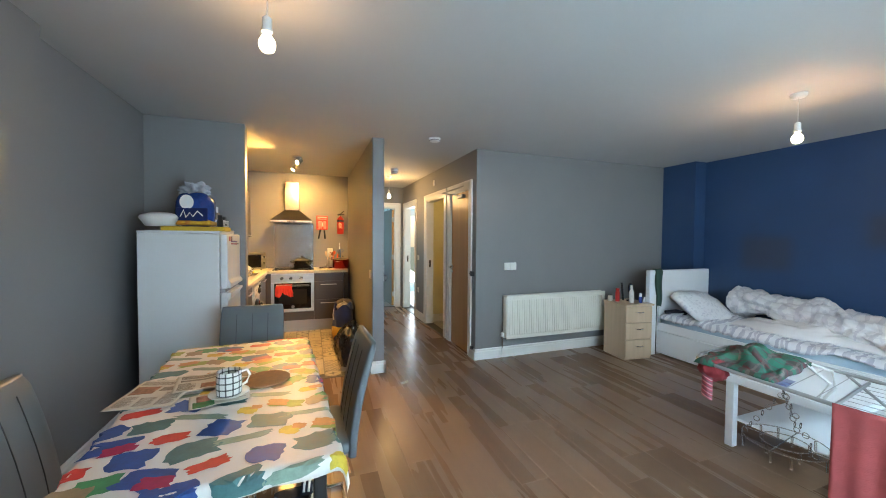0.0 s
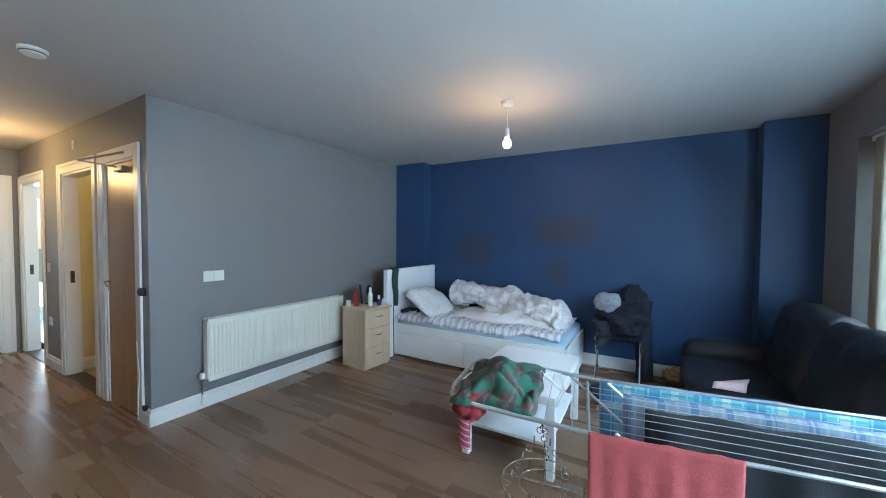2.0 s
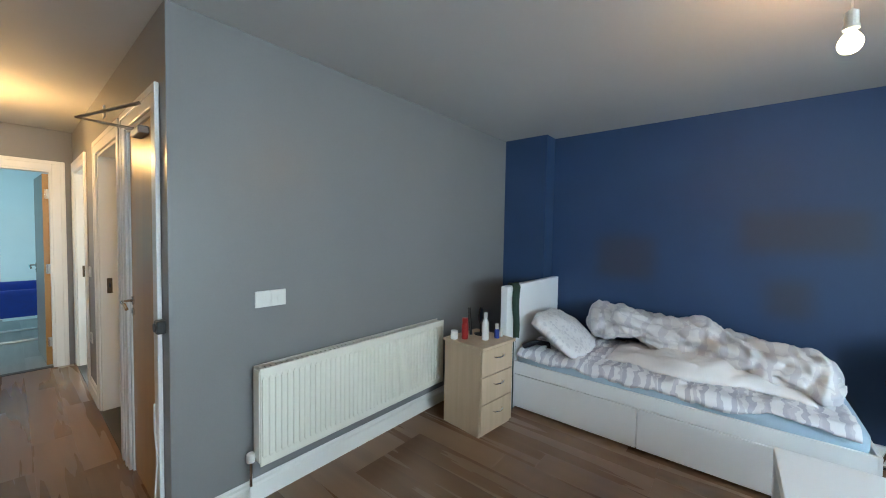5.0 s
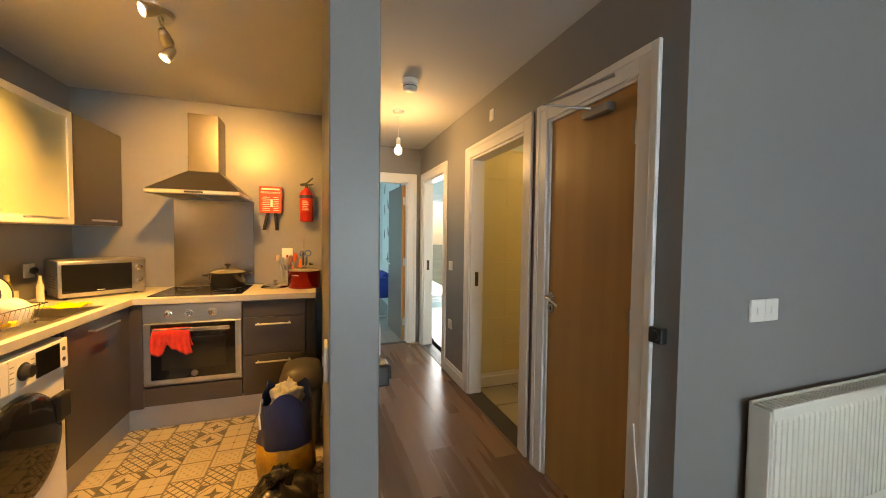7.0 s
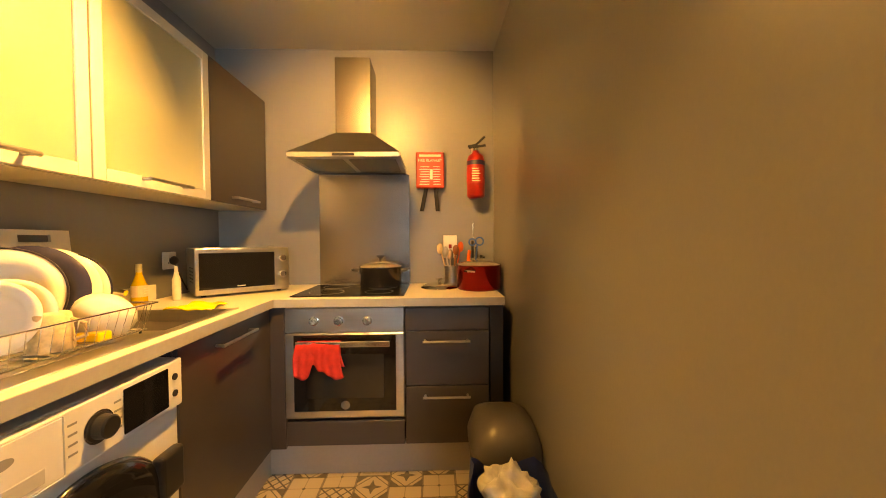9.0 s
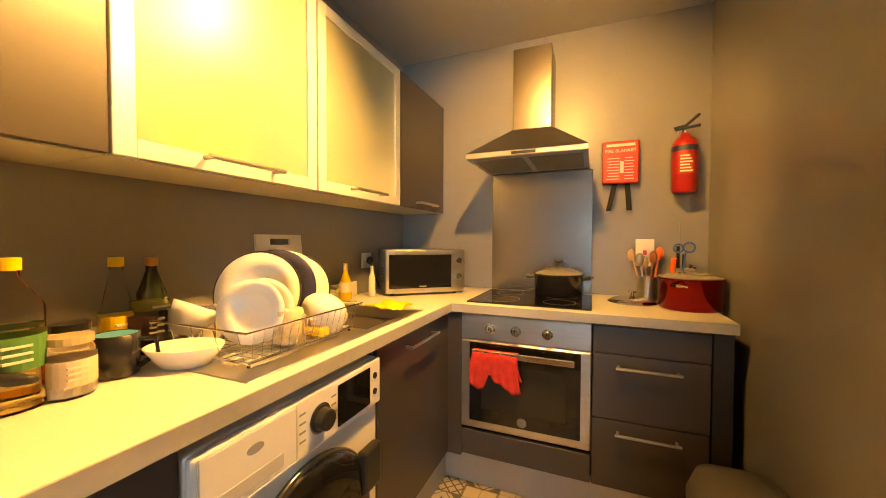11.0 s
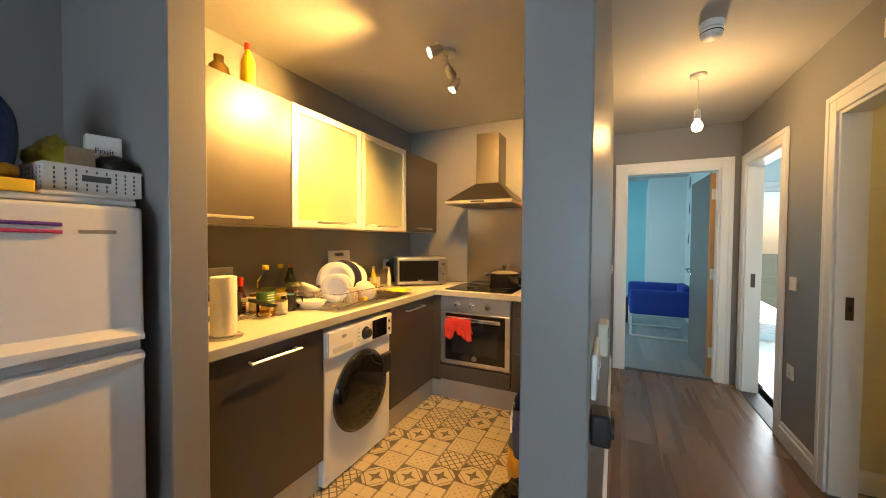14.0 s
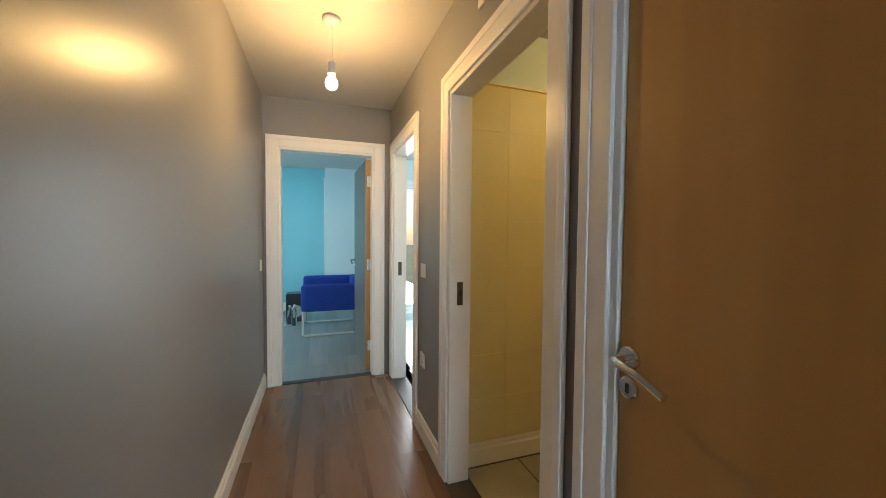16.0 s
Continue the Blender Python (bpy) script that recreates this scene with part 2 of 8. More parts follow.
PLANKG = wood("grey_laminate_plank", (0.16, 0.18, 0.18), (0.42, 0.43, 0.42), 0.3, 1, 20.0, 0.6)
OAKDOOR = wood("veneer_door", (0.40, 0.205, 0.060), (0.56, 0.32, 0.105), 0.33, 2, 9.0, 0.1)
BEECH = wood("beech_laminate", (0.52, 0.38, 0.25), (0.66, 0.50, 0.35), 0.45, 2, 22.0, 0.1)
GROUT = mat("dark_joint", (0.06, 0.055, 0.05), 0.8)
STEEL = mat("brushed_steel", (0.60, 0.58, 0.55), 0.30, 1.0, vary=0.08, scale=3, fine=90, bump=0.03, stretch=(1, 1, 14))
STEELP = mat("satin_steel_sheet", (0.23, 0.215, 0.20), 0.26, 1.0, vary=0.04, scale=0.8, fine=25, bump=0.004, stretch=(0.3, 0.3, 5))
CHROME = mat("chrome", (0.75, 0.74, 0.72), 0.12, 1.0, vary=0.03, bump=0)
DARKUNIT = mat("dark_taupe_unit", (0.050, 0.042, 0.040), 0.34, vary=0.10, scale=3, fine=120, bump=0.03)
UNITSIDE = mat("pale_carcass", (0.55, 0.52, 0.46), 0.5, vary=0.05)
WORKTOP = mat("cream_worktop", (0.70, 0.66, 0.56), 0.32, vary=0.05, scale=4, fine=200, bump=0.02)
PLINTH = mat("aluminium_plinth", (0.45, 0.45, 0.46), 0.38, 0.6, vary=0.08, scale=3, fine=60)
BLACK = mat("black_plastic", (0.016, 0.016, 0.017), 0.32, vary=0.15, scale=12)
BLACKGLASS = mat("black_glass", (0.008, 0.008, 0.009), 0.06, vary=0.1, bump=0)
APPL = mat("white_appliance", (0.67, 0.67, 0.66), 0.3, vary=0.03, scale=3, fine=80, bump=0.02)
PLASTIC = mat("white_plastic", (0.76, 0.74, 0.70), 0.35, vary=0.03, scale=8, bump=0.02)
RADWHITE = mat("radiator_enamel", (0.80, 0.77, 0.68), 0.35, vary=0.03, scale=3, bump=0.0)
RED = mat("red_enamel", (0.36, 0.014, 0.012), 0.3, vary=0.12, scale=6)
REDCLOTH = mat("red_towelling", (0.52, 0.028, 0.022), 0.95, vary=0.25, scale=30, fine=300, bump=0.5)
PINK = mat("coral_towelling", (0.36, 0.066, 0.066), 0.95, vary=0.14, scale=25, fine=350, bump=0.4)
FROST = glassy("frosted_glass", (0.84, 0.85, 0.66), 0.33, 1.4)
FROST.node_tree.nodes["Principled BSDF"].inputs["Transmission Weight"].default_value = 0.86
LEATHER = mat("black_leather", (0.011, 0.012, 0.015), 0.40, vary=0.25, scale=8, fine=180, bump=0.35)
GREYLEATHER = mat("grey_leatherette", (0.12, 0.135, 0.14), 0.42, vary=0.12, scale=8, fine=220, bump=0.1)
LINEN = patchwork("patterned_white_linen", (0.84, 0.84, 0.86), [(0.70, 0.70, 0.74), (0.74, 0.74, 0.77), (0.79, 0.79, 0.81), (0.84, 0.84, 0.86)], 30.0, 0.45, 0.9)
DUVET = mat("white_duvet_cover", (0.80, 0.77, 0.77), 0.9, vary=0.06, scale=7, fine=200, bump=0.06)
OLIVE = mat("dark_green_cloth", (0.030, 0.065, 0.048), 0.9, vary=0.2, scale=14, fine=250, bump=0.2)
NAVY = mat("navy_cloth", (0.012, 0.016, 0.028), 0.9, vary=0.3, scale=10, fine=220, bump=0.25)
DENIM = mat("grey_cloth", (0.30, 0.31, 0.35), 0.9, vary=0.25, scale=10, fine=220, bump=0.25)
BINBAG = mat("black_polythene", (0.010, 0.010, 0.011), 0.22, vary=0.3, scale=10, bump=0.2)
PAPER = mat("paper", (0.72, 0.71, 0.68), 0.85, vary=0.05, scale=20, fine=120, bump=0.15)
CORK = mat("cork", (0.30, 0.14, 0.06), 0.8, vary=0.25, scale=40, fine=200, bump=0.2)
TABLEWHITE = mat("white_lacquer", (0.82, 0.83, 0.84), 0.32, vary=0.01, bump=0)
ALU = mat("grey_coated_tube", (0.45, 0.45, 0.45), 0.3, 0.8, vary=0.05)
BULB = mat("lit_bulb", (1, 0.9, 0.7), 0.3, emit=(1.0, 0.80, 0.50), power=14)
SPOTGLOW = mat("lit_spot_lens", (1, 0.9, 0.7), 0.3, emit=(1.0, 0.72, 0.36), power=22)
BLUECHAIR = mat("royal_blue_fabric", (0.010, 0.045, 0.30), 0.9, vary=0.15, scale=14, fine=250, bump=0.2)
GLASS = glassy("clear_glass")
PET = glassy("clear_thin_plastic", (0.96, 0.96, 0.93), 0.04, 1.14)
WINGLASS = glassy("window_glass", (0.97, 1, 0.99), 0.0, 1.02)
PLAID = striped("blue_plaid_cloth", (0.14, 0.34, 0.47), [(0, 0.17, 0.34, 0.0, (0.035, 0.17, 0.36)), (0, 0.17, 0.16, 0.45, (0.44, 0.49, 0.48)), (1, 0.075, 0.12, 0.1, (0.06, 0.25, 0.13)), (1, 0.15, 0.16, 0.55, (0.42, 0.47, 0.49)), (0, 0.045, 0.12, 0.0, (0.24, 0.41, 0.49))])
CHECK = striped("pale_check_cloth", (0.19, 0.23, 0.28), [(0, 0.11, 0.25, 0.0, (0.07, 0.14, 0.25)), (1, 0.12, 0.18, 0.2, (0.13, 0.15, 0.18)), (0, 0.035, 0.25, 0.0, (0.26, 0.28, 0.31))])
TARTAN = striped("red_green_tartan", (0.055, 0.042, 0.038), [(0, 0.13, 0.34, 0.0, (0.010, 0.125, 0.075)), (0, 0.13, 0.14, 0.5, (0.13, 0.018, 0.022)), (1, 0.12, 0.34, 0.1, (0.016, 0.13, 0.085)), (1, 0.12, 0.12, 0.6, (0.13, 0.10, 0.09)), (0, 0.045, 0.12, 0.0, (0.07, 0.06, 0.055))], 0.85, 0.6)
LEATHER.node_tree.nodes["Principled BSDF"].inputs["Specular IOR Level"].default_value = 0.42
GREY.node_tree.nodes["Principled BSDF"].inputs["Specular IOR Level"].default_value = 0.4
SHEETM = striped("wavy_striped_linen", (0.80, 0.80, 0.84), [(1, 0.075, 0.36, 0.0, (0.46, 0.46, 0.55)), (1, 0.11, 0.20, 0.3, (0.58, 0.57, 0.64))], 0.9, 1.1)
QUILT = striped("quilted_duvet_cover", (0.80, 0.78, 0.79), [(1, 0.14, 0.30, 0.0, (0.64, 0.61, 0.65)), (0, 0.10, 0.14, 0.3, (0.68, 0.66, 0.69))], 0.9, 0.9)
SOCK = striped("striped_sock", (0.32, 0.02, 0.04), [(1, 0.035, 0.35, 0.0, (0.06, 0.05, 0.06)), (1, 0.035, 0.2, 0.5, (0.45, 0.33, 0.33))])

# ---- mesh helpers ----


def part(name, bm, material, parent=None, label="", smooth=False):
    me = bpy.data.meshes.new(name)
    if smooth:
        for f in bm.faces:
            f.smooth = True
    bm.to_mesh(me)
    bm.free()
    me.materials.append(material)
    ob = new(name, me)
    if parent is not None:
        ob.parent = parent
    if label:
        ob["label"] = label
    return ob


def thing(name, label, category, at=(0, 0, 0), turn=0, group=""):
    ob = new(name)
    ob.empty_display_size = 0.05
    ob.matrix_world = pose(*at, 0, 0, turn)
    return tagged(ob, label, category, group)


def single(name, bm, material, label, category, group="", smooth=False, kind=""):
    return tagged(part(name, bm, material, None, "", smooth), label, category, group, kind)


def setting(name, bm, material, label="", parent=None):
    ob = part(name, bm, material, parent, label)
    ob["kind"] = "structure"
    return ob


def box(*specs, bevel=0.0, seg=1):
    """Boxes given as (x0, x1, y0, y1, z0, z1)."""
    bm = bmesh.new()
    for x0, x1, y0, y1, z0, z1 in specs:
        r = bmesh.ops.create_cube(bm, size=1)
        for v in r["verts"]:
            v.co = Vector(((x0 + x1) / 2 + v.co.x * (x1 - x0), (y0 + y1) / 2 + v.co.y * (y1 - y0), (z0 + z1) / 2 + v.co.z * (z1 - z0)))
    if bevel:
        bmesh.ops.bevel(bm, geom=bm.edges[:], offset=bevel, segments=seg, profile=0.5, affect="EDGES")
    return bm


def tube(*runs, r=0.01, n=8, bm=None):
    """Round bars along lists of points."""
    bm = bm or bmesh.new()
    for pts in runs:
        pts = [Vector(p) for p in pts]
        rings = []
        up = Vector((0.31, 0.17, 0.93)).normalized()
        for i, p in enumerate(pts):
            d = (pts[min(i + 1, len(pts) - 1)] - pts[max(i - 1, 0)]).normalized()
            a = d.cross(up)
            if a.length < 0.05:
                a = d.cross(Vector((1, 0.2, 0)))
            a.normalize()
            b = d.cross(a)
            rings.append([bm.verts.new(p + (a * math.cos(2 * math.pi * k / n) + b * math.sin(2 * math.pi * k / n)) * r) for k in range(n)])
        for q, s in zip(rings, rings[1:]):
            for k in range(n):
                bm.faces.new((q[k], q[(k + 1) % n], s[(k + 1) % n], s[k]))
        bm.faces.new(rings[0][::-1])
        bm.faces.new(rings[-1])
    bmesh.ops.recalc_face_normals(bm, faces=bm.faces[:])
    return bm


def lathe(profile, at=(0, 0, 0), n=28, bm=None, axis="z", sy=1.0):
    """A turned shape from (radius, height) pairs."""
    bm = bm or bmesh.new()
    rings = []
    for r, h in profile:
        ring = []
        for k in range(n):
            c, s = r * math.cos(2 * math.pi * k / n), r * math.sin(2 * math.pi * k / n) * sy
            p = {"z": (c, s, h), "x": (h, c, s), "y": (c, h, s)}[axis]
            ring.append(bm.verts.new(Vector(at) + Vector(p)))
        rings.append(ring)
    for q, s in zip(rings, rings[1:]):
        for k in range(n):
            bm.faces.new((q[k], q[(k + 1) % n], s[(k + 1) % n], s[k]))
    bm.faces.new(rings[0])
    bm.faces.new(rings[-1])
    bmesh.ops.recalc_face_normals(bm, faces=bm.faces[:])
    return bm


def ring_points(at, r, n=24, axis="z", arc=360, start=0):
    out = []
    for k in range(n + 1):
        a = radians(start + arc * k / n)
        c, s = r * math.cos(a), r * math.sin(a)
        out.append(Vector(at) + Vector({"z": (c, s, 0), "x": (0, c, s), "y": (c, 0, s)}[axis]))
    return out


def sheet(fn, nu, nv, thick=0.004, su=1.0, sv=1.0):
    """A cloth from fn(u, v) with u, v in 0..1; su, sv: its size in metres for the weave."""
    bm = bmesh.new()
    uvl = bm.loops.layers.uv.new("UVMap")
    grid = [[bm.verts.new(fn(i / nu, j / nv)) for j in range(nv + 1)] for i in range(nu + 1)]
    for i in range(nu):
        for j in range(nv):
            f = bm.faces.new((grid[i][j], grid[i + 1][j], grid[i + 1][j + 1], grid[i][j + 1]))
            for lp, (a, b) in zip(f.loops, ((i, j), (i + 1, j), (i + 1, j + 1), (i, j + 1))):
                lp[uvl].uv = (a / nu * su, b / nv * sv)
            f.smooth = True
    if thick:
        bmesh.ops.recalc_face_normals(bm, faces=bm.faces[:])
        bmesh.ops.solidify(bm, geom=bm.faces[:], thickness=thick)
        for f in bm.faces:
            f.smooth = True
    return bm


def lump(at, size, rough=0.25, freq=2.0, sub=4, seed=0.0, flat=True):
    """A soft irregular heap."""
    bm = bmesh.new()
    bmesh.ops.create_icosphere(bm, subdivisions=sub, radius=1)
    for v in bm.verts:
        d = v.co.normalized()
        k = 1 + rough * noise.noise(d * freq + Vector((seed, seed * 0.7, 0))) + rough * 0.5 * noise.noise(d * freq * 2.7 + Vector((seed, 3, 1)))
        k += rough * 0.35 * abs(noise.noise(d * freq * 5 + Vector((1, seed, 5))))
        p = Vector((d.x * size[0] * k, d.y * size[1] * k, d.z * size[2] * k))
        if flat and p.z < -size[2] * 0.8:
            p.z = -size[2] * 0.8
        v.co = Vector(at) + p
    for f in bm.faces:
        f.smooth = True
    return bm


def loft(sections, cap=True):
    """Skin between closed loops of equal count."""
    bm = bmesh.new()
    rings = [[bm.verts.new(p) for p in s] for s in sections]
    n = len(rings[0])
    for q, s in zip(rings, rings[1:]):
        for k in range(n):
            bm.faces.new((q[k], q[(k + 1) % n], s[(k + 1) % n], s[k]))
    if cap:
        bm.faces.new(rings[0][::-1])
        bm.faces.new(rings[-1])
    bmesh.ops.recalc_face_normals(bm, faces=bm.faces[:])
    return bm


def pad(x0, x1, y0, y1, z0, z1, r=0.04, puff=0.0, seed=0.0, wr=0.0):
    """A stuffed cushion: a box with round edges and a swollen, creased skin."""
    bm = bmesh.new()
    bmesh.ops.create_cube(bm, size=2)
    bmesh.ops.subdivide_edges(bm, edges=bm.edges[:], cuts=9, use_grid_fill=True)
    c = Vector(((x0 + x1) / 2, (y0 + y1) / 2, (z0 + z1) / 2))
    h = Vector(((x1 - x0) / 2, (y1 - y0) / 2, (z1 - z0) / 2))
    rr = min(r, *(0.98 * a for a in h))
    for v in bm.verts:
        q = Vector((v.co.x * h.x, v.co.y * h.y, v.co.z * h.z))
        core = Vector([max(-(a - rr), min(a - rr, b)) for a, b in zip(h, q)])
        d = q - core
        n = d.normalized() if d.length > 1e-6 else v.co.normalized()
        p = core + n * min(d.length, rr) if d.length > rr else q
        e = (1 - v.co.x ** 2) * (1 - v.co.y ** 2) + (1 - v.co.x ** 2) * (1 - v.co.z ** 2) + (1 - v.co.y ** 2) * (1 - v.co.z ** 2)
        big = max(range(3), key=lambda i: abs(v.co[i]))
        nn = Vector((0, 0, 0))
        nn[big] = math.copysign(1, v.co[big])
        p = p + nn * puff * min(1, e) + nn * wr * noise.noise(Vector((q.x * 9 + seed, q.y * 9, q.z * 9)))
        v.co = c + p
    for f in bm.faces:
        f.smooth = True
    return bm


def text(name, body, size, m, material, parent=None, depth=0.0008):
    cu = bpy.data.curves.new(name, "FONT")
    cu.body, cu.size, cu.extrude, cu.align_x, cu.align_y = body, size, depth, "CENTER", "CENTER"
    tmp = new(name + "_tmp", cu)
    bpy.context.view_layer.update()
    me = bpy.data.meshes.new_from_object(tmp.evaluated_get(bpy.context.evaluated_depsgraph_get()))
    bpy.data.objects.remove(tmp)
    me.materials.clear()
    me.materials.append(material)
    me.transform(m)
    ob = new(name, me)
    if parent is not None:
        ob.parent = parent
    return ob

# ---- structure ----
CEIL, DOORH = 2.45, 2.035
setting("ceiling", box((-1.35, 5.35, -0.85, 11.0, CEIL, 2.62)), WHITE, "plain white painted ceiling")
setting("floor_base", box((-1.35, 5.35, -0.85, 11.0, -0.14, -0.009)), GROUT, "dark sub-floor under the boards")
setting("ground", box((-60, 60, -60, 60, -0.30, -0.16)), mat("garden_ground", (0.10, 0.11, 0.06), 0.9, vary=0.4, scale=0.8, fine=12, bump=0.3), "rough garden ground")
setting("wall_east", box((5.14, 5.27, -0.07, 3.48, -0.1, CEIL), (4.94, 5.27, 3.48, 3.94, -0.1, CEIL), (4.92, 5.27, -0.47, -0.07, -0.1, CEIL)), BLUE, "navy blue painted wall with boxed corners")
setting("wall_radiator", box((2.10, 5.27, 3.94, 4.05, -0.1, CEIL)), GREY, "grey painted wall behind the radiator")
WX0, WX1, WZ0, WZ1 = 0.45, 4.42, 0.42, 2.13
setting("wall_south", box((-1.25, WX0, -0.75, -0.47, -0.1, CEIL), (WX1, 5.27, -0.75, -0.47, -0.1, CEIL), (WX0, WX1, -0.75, -0.47, -0.1, WZ0), (WX0, WX1, -0.75, -0.47, WZ1, CEIL)), GREY, "grey painted wall with a wide window")
setting("wall_west", box((-1.25, -1.13, -0.47, 3.915, -0.1, CEIL), (-1.13, -1.05, -0.47, 2.54, -0.1, CEIL)), GREY, "grey painted wall beside the dining table")
setting("wall_kitchen_pier", box((-1.25, -0.37, 3.915, 4.04, -0.1, CEIL), bevel=0.004), GREY, "grey painted wall end beside the fridge")
setting("wall_kitchen_west", box((-1.11, -1.008, 4.04, 6.516, -0.1, CEIL)), GREY, "grey kitchen wall behind the sink")
setting("wall_kitchen_north", box((-1.11, 0.792, 6.516, 6.63, -0.1, CEIL)), GREY, "grey kitchen wall behind the cooker")
setting("wall_partition", box((0.792, 0.914, 3.912, 7.54, -0.1, CEIL), bevel=0.004), GREY, "grey partition between kitchen and hall")
D3, DB, D2 = (4.125, 4.76), (4.98, 5.845), (6.51, 7.30)
setting("wall_hall_east", box((1.99, 2.10, 3.94, D3[0], -0.1, CEIL), (1.99, 2.10, D3[1], DB[0], -0.1, CEIL), (1.99, 2.10, DB[1], D2[0], -0.1, CEIL), (1.99, 2.10, D2[1], 7.54, -0.1, CEIL),
        (1.99, 2.10, *D3, DOORH, CEIL), (1.99, 2.10, *DB, DOORH, CEIL), (1.99, 2.10, *D2, DOORH, CEIL)), GREY, "grey hall wall with three door openings")
DE = (1.025, 1.845)
setting("wall_hall_end", box((0.914, DE[0], 7.43, 7.54, -0.1, CEIL), (DE[1], 1.99, 7.43, 7.54, -0.1, CEIL), (*DE, 7.43, 7.54, DOORH + 0.01, CEIL)), GREY, "grey wall at the end of the hall")
setting("wall_bedroom_north", box((-1.05, 1.46, 10.82, 10.95, -0.1, CEIL)), CYAN, "turquoise bedroom wall")
setting("wall_bedroom_boxing", box((1.46, 2.03, 10.62, 10.95, -0.1, CEIL)), PALE, "pale boxed-in bedroom corner")
setting("wall_bedroom_west", box((-1.15, -1.05, 7.54, 10.95, -0.1, 0.75), (-1.15, -1.05, 7.54, 10.95, 2.1, CEIL), (-1.15, -1.05, 7.54, 8.4, 0.75, 2.1), (-1.15, -1.05, 9.8, 10.95, 0.75, 2.1)), CYAN, "turquoise bedroom wall with a window")
setting("wall_bedroom_south", box((-1.15, 0.792, 7.43, 7.54, -0.1, CEIL)), CYAN, "turquoise bedroom wall")
setting("wall_bedroom_east", box((2.03, 2.12, 7.54, 10.95, -0.1, CEIL)), PALE, "pale bedroom wall with leaf-print wallpaper")
setting("wall_shower_north", box((2.10, 5.27, 5.93, 6.03, -0.1, CEIL)), PALE, "pale dividing wall")
setting("wall_shower_east", box((3.45, 3.55, 4.80, 5.93, -0.1, CEIL)), CREAM, "cream shower-room wall")
setting("wall_shower_south", box((2.10, 3.55, 4.75, 4.85, -0.1, CEIL)), CREAM, "cream shower-room wall")
setting("wall_cupboard_back", box((2.10, 2.9, 4.62, 4.75, -0.1, CEIL), (2.6, 2.7, 4.05, 4.62, -0.1, CEIL)), GREY, "cupboard wall")
setting("wall_side_room_east", box((5.15, 5.27, 6.03, 9.6, -0.1, CEIL)), PALE, "white wall of the bright side room")
setting("wall_side_room_north", box((2.12, 2.2, 9.5, 9.62, -0.1, CEIL), (4.6, 5.27, 9.5, 9.62, -0.1, CEIL), (2.2, 4.6, 9.5, 9.62, 2.15, CEIL), (2.2, 4.6, 9.5, 9.62, -0.1, 0.1)), PALE, "white wall with a tall window")
# leaf-print wallpaper strips on the bedroom wall
for i in range(26):
    y = 7.75 + (i * 0.37) % 2.6
    z = 0.9 + (i * 0.618 % 1) * 1.5
    bm = bmesh.new()
    vs = [bm.verts.new((0, 0.05 * math.cos(a) * (1 - 0.3 * math.sin(a)), 0.11 * math.sin(a))) for a in [k * math.pi / 6 for k in range(12)]]
    bm.faces.new(vs)
    bmesh.ops.solidify(bm, geom=bm.faces[:], thickness=0.001)
    lf = setting("wallpaper_leaf", bm, mat("grey_leaf_print", (0.10, 0.16, 0.20), 0.6), "grey printed leaf")
    lf.matrix_world = pose(2.0285, y, min(z, 2.3), 20 if i % 2 else -20)
    lf.parent = bpy.data.objects["wall_bedroom_east"]


def skirting(name, x0, x1, y0, y1, side):
    """A moulded board along a wall; side is the way it faces."""
    t, h = 0.018, 0.125
    if side in "+x-x" and side[1] == "x":
        d = 1 if side[0] == "+" else -1
        prof = [(0, 0), (t, 0), (t, h * 0.72), (t * 0.6, h * 0.8), (t * 0.6, h * 0.92), (t * 0.25, h), (0, h)]
        return setting(name, loft([[(x0 + d * a, y0, b) for a, b in prof], [(x0 + d * a, y1, b) for a, b in prof]]), GLOSS, "white moulded skirting board")
    d = 1 if side[0] == "+" else -1
    prof = [(0, 0), (t, 0), (t, h * 0.72), (t * 0.6, h * 0.8), (t * 0.6, h * 0.92), (t * 0.25, h), (0, h)]
    return setting(name, loft([[(x0, y0 + d * a, b) for a, b in prof], [(x1, y0 + d * a, b) for a, b in prof]]), GLOSS, "white moulded skirting board")


skirting("baseboard_1", 1.99, 4.94, 3.94, 0, "-y")
skirting("baseboard_2", 5.14, 0, -0.07, 3.48, "-x")
skirting("baseboard_3", 0.774, 0.932, 3.912, 0, "-y")
skirting("baseboard_4", 0.914, 0, 3.894, 7.43, "+x")
skirting("baseboard_5", 1.99, 0, 5.935, 6.42, "-x")
skirting("baseboard_6", -1.13, 0, 2.54, 3.915, "+x")
skirting("baseboard_7", 2.10, 3.45, 5.93, 0, "-y")
skirting("baseboard_8", -1.05, 1.46, 10.82, 0, "-y")
skirting("baseboard_9", 1.99, 0, 3.922, 4.05, "-x")


